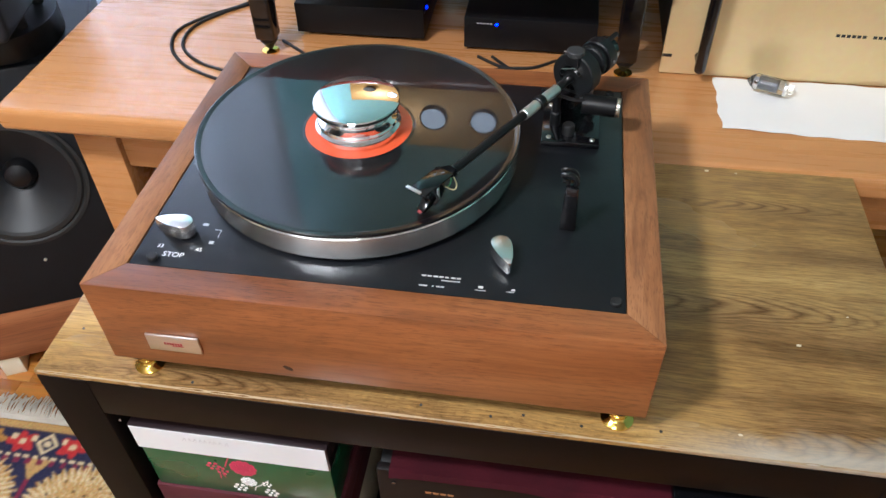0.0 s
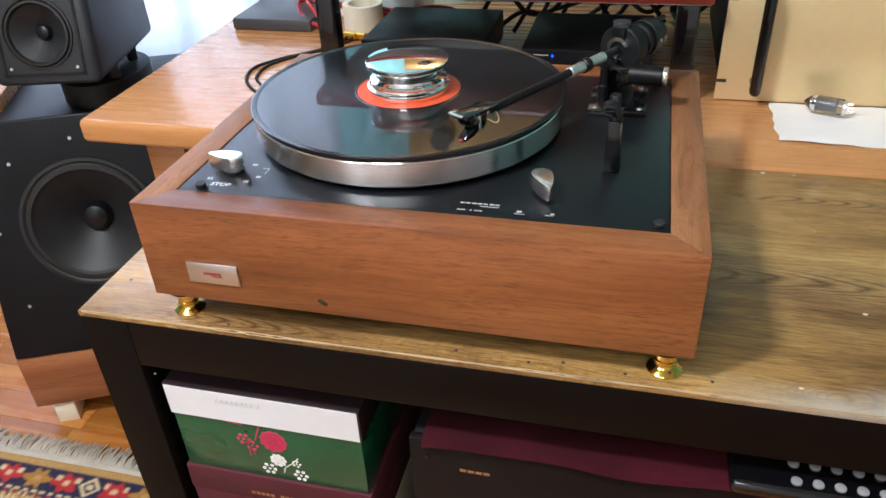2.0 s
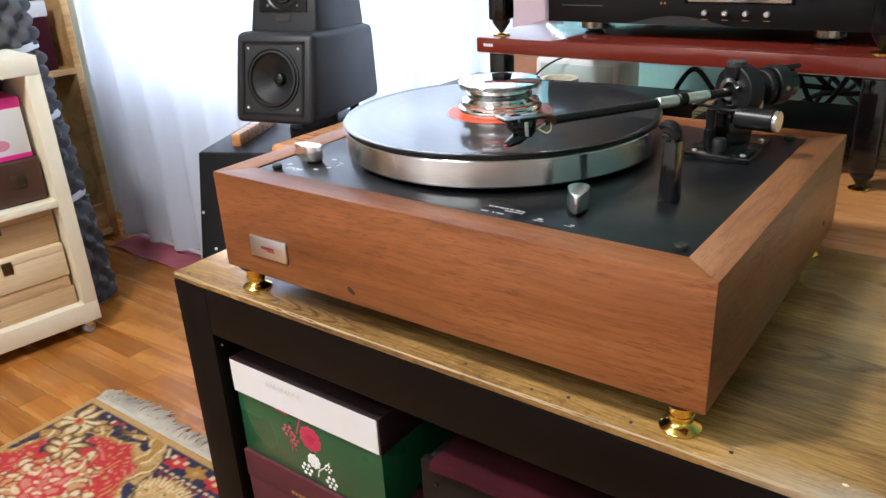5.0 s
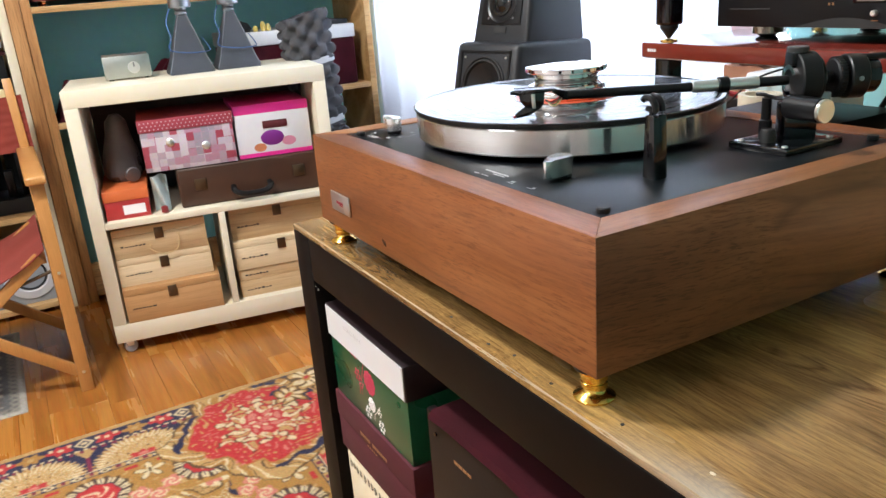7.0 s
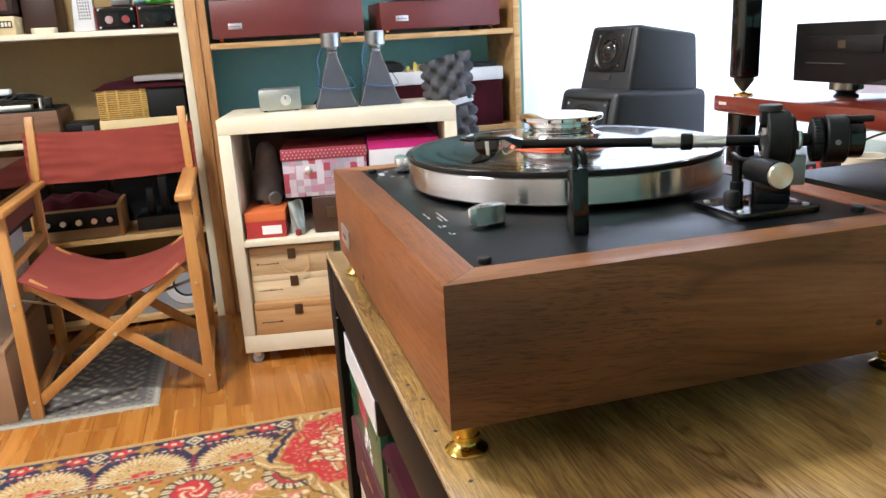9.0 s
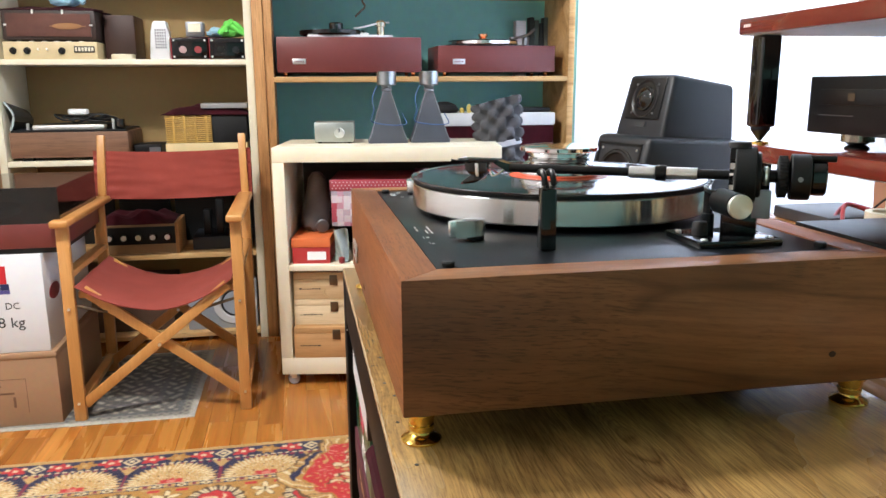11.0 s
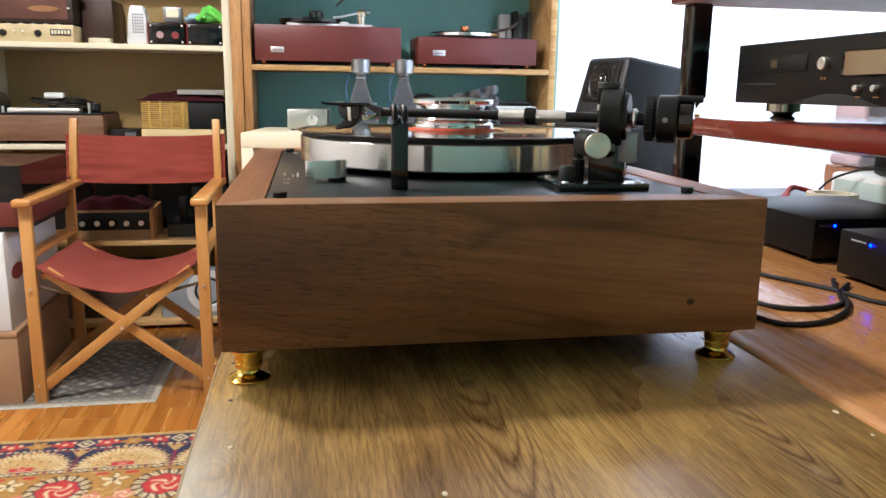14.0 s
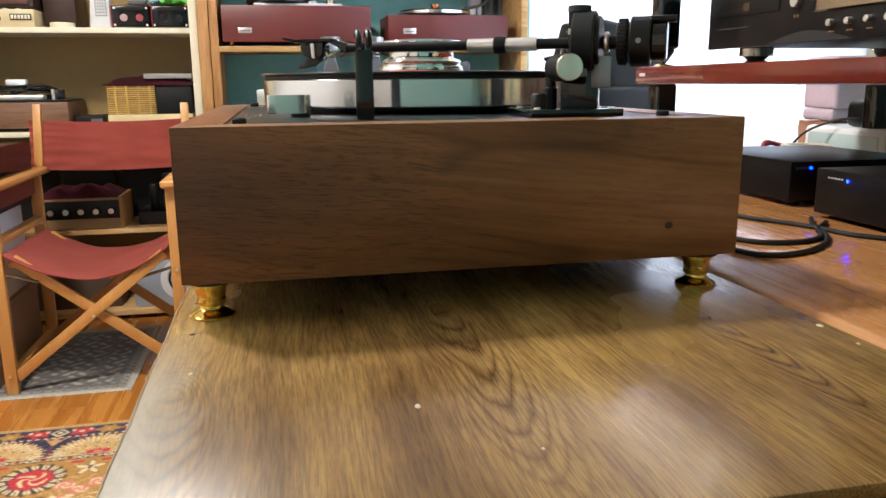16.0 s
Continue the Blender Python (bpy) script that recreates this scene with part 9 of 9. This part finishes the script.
    paint(thin & (np.abs(np.abs(tq) - per / 8) < 0.005) & (np.abs(te) < 0.006), WINE)
    paint(thin & (e < 0.190), CREAMY)
    # corner medallion over the border, mirrored about the corner's diagonal
    cx, cy = gx + 1.385, gy - 0.105
    mx, my = -0.657 * cx + 0.754 * cy, np.abs(0.754 * cx + 0.657 * cy)
    mr, mt = np.hypot(mx, my), np.arctan2(my, mx)
    lim = 0.172 * (1 + 0.10 * np.abs(np.cos(2.5 * mt)) - 0.16 * np.exp(-(mt / 0.30) ** 2) + 0.03 * np.cos(13 * mt))
    tail = 0.050 * (1 + 0.35 * np.cos(5 * mt + 0.6))
    ring = mr < lim + tail
    paint(ring, TAN)
    leaf = np.sin(mt * 16 + 70 * (mr - lim) + 1.5 * np.sin(9 * mt))
    paint(ring & (leaf > 0.55), GOLD)
    paint(ring & (np.abs(leaf) < 0.16), BROWN)
    paint(ring & (np.sin(mt * 34 + mr * 150) > 0.86), CREAMY)
    crescent = (mr > lim + 0.010) & (mr < lim + 0.030) & (mt > 0.42) & (mt < 1.15)
    paint(crescent, NAVY)
    paint(crescent & (np.sin(mt * 50) > 0.7), BROWN)
    paint((mr > lim + 0.012) & (mr < lim + 0.026) & (mt > 1.7) & (mt < 2.5), NAVY)
    paint(ring & (np.abs(mr - lim - tail) < 0.006), BROWN)
    red = mr < lim
    paint(red, RED)
    paint(red & (np.abs(mr - lim) < 0.007), GOLD)
    flick = np.sin(mx * 150 + 3 * np.sin(my * 70)) * np.sin(my * 140 + 2 * np.sin(mx * 80))
    paint(red & (mr > 0.115) & (flick > 0.72), ROSE)
    paint(red & (mr > 0.105) & (flick < -0.80), TAN)
    wreath = 0.112 + 0.016 * np.cos(9 * mt) + 0.008 * np.sin(23 * mt)
    w = (mr < wreath) & (mr > 0.058)
    bl = np.sin(mt * 14 + 40 * mr) + 0.7 * np.sin(mr * 210 + 3 * np.sin(7 * mt))
    paint(w & (bl > 0.15), CREAMY)
    paint(w & (np.abs(bl - 0.15) < 0.22), BROWN)
    paint(w & (bl < -0.7), TAN)
    core = np.sin(mt * 7 + 90 * mr) + np.sin(mr * 190)
    paint((mr < 0.06) & (core > 0.3), ROSE)
    paint((mr < 0.06) & (core < -0.9), CREAMY)
    paint((mr < 0.06) & (np.abs(core - 0.3) < 0.22), RED)
    # palmette pointing to the corner, inside and outside the red ground
    for pc, pr0 in ((0.128, 0.042), (0.222, 0.056)):
        px, py = mx - pc, my
        pr, pt = np.hypot(px, py), np.arctan2(py, px)
        edge = pr0 * (1 + 0.22 * np.cos(7 * pt))
        paint(pr < edge, TAN)
        paint((pr < edge) & (np.cos(7 * pt) < -0.55) & (pr > pr0 * 0.35), BROWN)
        paint((pr < edge * 0.72) & (np.cos(7 * pt) > -0.2), CREAMY)
        paint((pr < pr0 * 0.30), GOLD)
        paint((pr < pr0 * 0.18), RED)
        paint((pr > edge) & (pr < edge + 0.013) & (pt > 0.5) & (pt < 1.9), NAVY)
        paint((np.abs(pr - edge) < 0.004), BROWN)
    # guard stripe with rosettes
    corner = (mr < lim + tail) | (np.hypot(mx - 0.222, my) < 0.068)
    g = (e > 0.020) & (e < 0.074) & ~corner
    paint(g, NAVY)
    q = ph * per
    ge = e - 0.047
    ros, aq = np.hypot(q, ge), np.abs(q)
    paint(g & (aq + np.abs(ge) < 0.024), CREAMY)
    paint(g & (aq + np.abs(ge) < 0.016), NAVY)
    paint(g & (ros < 0.007), CREAMY)
    q2 = aq - 0.053
    ang2 = np.arctan2(ge, q2)
    paint(g & (np.hypot(q2 / 1.5, ge) < 0.019 * (1 + 0.25 * np.cos(5 * ang2))), RED)
    paint(g & (np.hypot(q2, ge) < 0.007), CREAMY)
    paint(g & (np.abs(q2) > 0.016) & (np.abs(q2) < 0.026) & (np.abs(ge + 0.008) < 0.006), CREAMY)
    q3 = aq - per / 2
    paint(g & (np.hypot(q3 / 1.35, ge) < 0.020 * (1 + 0.22 * np.cos(6 * np.arctan2(ge, q3)))), GOLD)
    paint(g & (np.hypot(q3, ge) < 0.008), TAN)
    paint((e >= 0.074) & (e < 0.0805) & ~corner & (np.sin(along * 330) > -0.2), CREAMY)
    paint((e >= 0.074) & (e < 0.0805) & ~corner & (np.sin(along * 330) <= -0.2), NAVY)
    paint(e <= 0.020, TAN)
    return out


def faded(gx, gy):
    """A faded grey rug: pale bands and dark leaves."""
    e = np.minimum(np.minimum(gx + 2.46, -1.832 - gx), np.minimum(-0.412 - gy, gy + 1.2))
    out = np.empty(gx.shape + (3,))
    out[:] = (0.085, 0.080, 0.074)
    s = np.sin(gx * 150 + 2 * np.sin(gy * 90)) + np.sin(gy * 140 + 2 * np.cos(gx * 85))
    out[s > 0.5] = (0.27, 0.245, 0.20)
    out[s > 1.2] = (0.36, 0.33, 0.27)
    out[(s > -0.55) & (s < -0.35)] = (0.20, 0.165, 0.13)
    pale = (e > 0.018) & (e < 0.045)
    out[pale] = (0.24, 0.22, 0.18)
    out[pale & (np.sin(gx * 210) * np.sin(gy * 210) > 0.3)] = (0.09, 0.085, 0.08)
    band = (e > 0.045) & (e < 0.060)
    out[band] = (0.10, 0.10, 0.10)
    out[e < 0.018] = (0.37, 0.34, 0.28)
    inner = (e > 0.12) & (e < 0.135)
    out[inner] = (0.12, 0.11, 0.11)
    return out


def build_rugs():
    r = thing("persian_rug", "red and gold patterned wool rug with navy border", "rug", (-1.0, -0.4, 0))
    rug_mesh("woven_field", -1.600, -0.45, -1.20, 0.352, 0.0030, persian, YARN, 0.0075, r)
    # fringe of knotted wool along the short end
    rnd = random.Random(11)
    wool = surface("pale_grey_wool", (0.50, 0.46, 0.38), 0.95, 0, 0.2, 60, 0.3)
    part("end_weave", boxed(-1.598, -0.45, 0.3515, 0.366, 0.001, 0.005, 0.001), wool, r, "pale woven end band")
    bm = bmesh.new()
    x = -1.596
    while x < -0.45:
        n = rnd.uniform(0.030, 0.052) * (0.75 + 0.5 * (noise.noise((x * 6, 0, 0)) + 0.5))
        dx = 0.018 * noise.noise((x * 9, 4, 0)) + rnd.uniform(-0.008, 0.008)
        tube(bm, [(x, 0.362, 0.004), (x + dx * 0.5, 0.362 + n * 0.5, 0.006 + rnd.uniform(0, 0.006)), (x + dx, 0.362 + n, 0.002 + rnd.uniform(0, 0.003))], rnd.uniform(0.0012, 0.0022), 4, 3)
        x += rnd.uniform(0.0018, 0.0032)
    tagged(part("fringe", bm, wool, r, "ragged grey wool fringe"), kind="stuff")
    s = thing("grey_rug", "faded grey patterned rug under the chair", "rug", (-2.14, -0.8, 0))
    rug_mesh("woven_field", -2.46, -1.832, -1.2, -0.412, 0.005, faded, YARN, 0.004, s)


build_rugs()

# ---- floor strips ----
def build_floor():
    rnd = random.Random(3)
    meshes = {}
    w = 0.0735
    n = 0
    y = -1.32
    row = 0
    while y < 1.19:
        x = -2.92 + rnd.uniform(-0.3, 0.0)
        while x < -0.42:
            ln = rnd.choice((0.36, 0.42, 0.48))
            if ln not in meshes:
                bm = boxed(-ln / 2 + 0.0003, ln / 2 - 0.0003, -w / 2 + 0.0003, w / 2 - 0.0003, -0.0055, 0.0, 0.0002, 1)
                meshes[ln] = mesh_of("plank", bm, PLANK)
            if x + ln > -2.93 and n < 300:
                ob = new("plank", meshes[ln])
                ob.parent = floor_base
                ob.location = (x + ln / 2, y + w / 2, rnd.uniform(-0.0003, 0.0))
                n += 1
            x += ln
        y += w
        row += 1
    bm = bmesh.new()
    for x0, x1, y0, y1 in ((-0.42, ROOM_X1, ROOM_Y0, ROOM_Y1 + 0.1), (ROOM_X0, -0.42, ROOM_Y0, -1.322)):
        yy = y0
        while yy < y1:
            box(bm, x0 + 0.001, x1, yy + 0.0005, min(yy + w, y1) - 0.0005, -0.0055, -0.0002)
            yy += w
    ob = part("far_planks", bm, PLANK, floor_base)
    tagged(ob, kind="stuff")


build_floor()
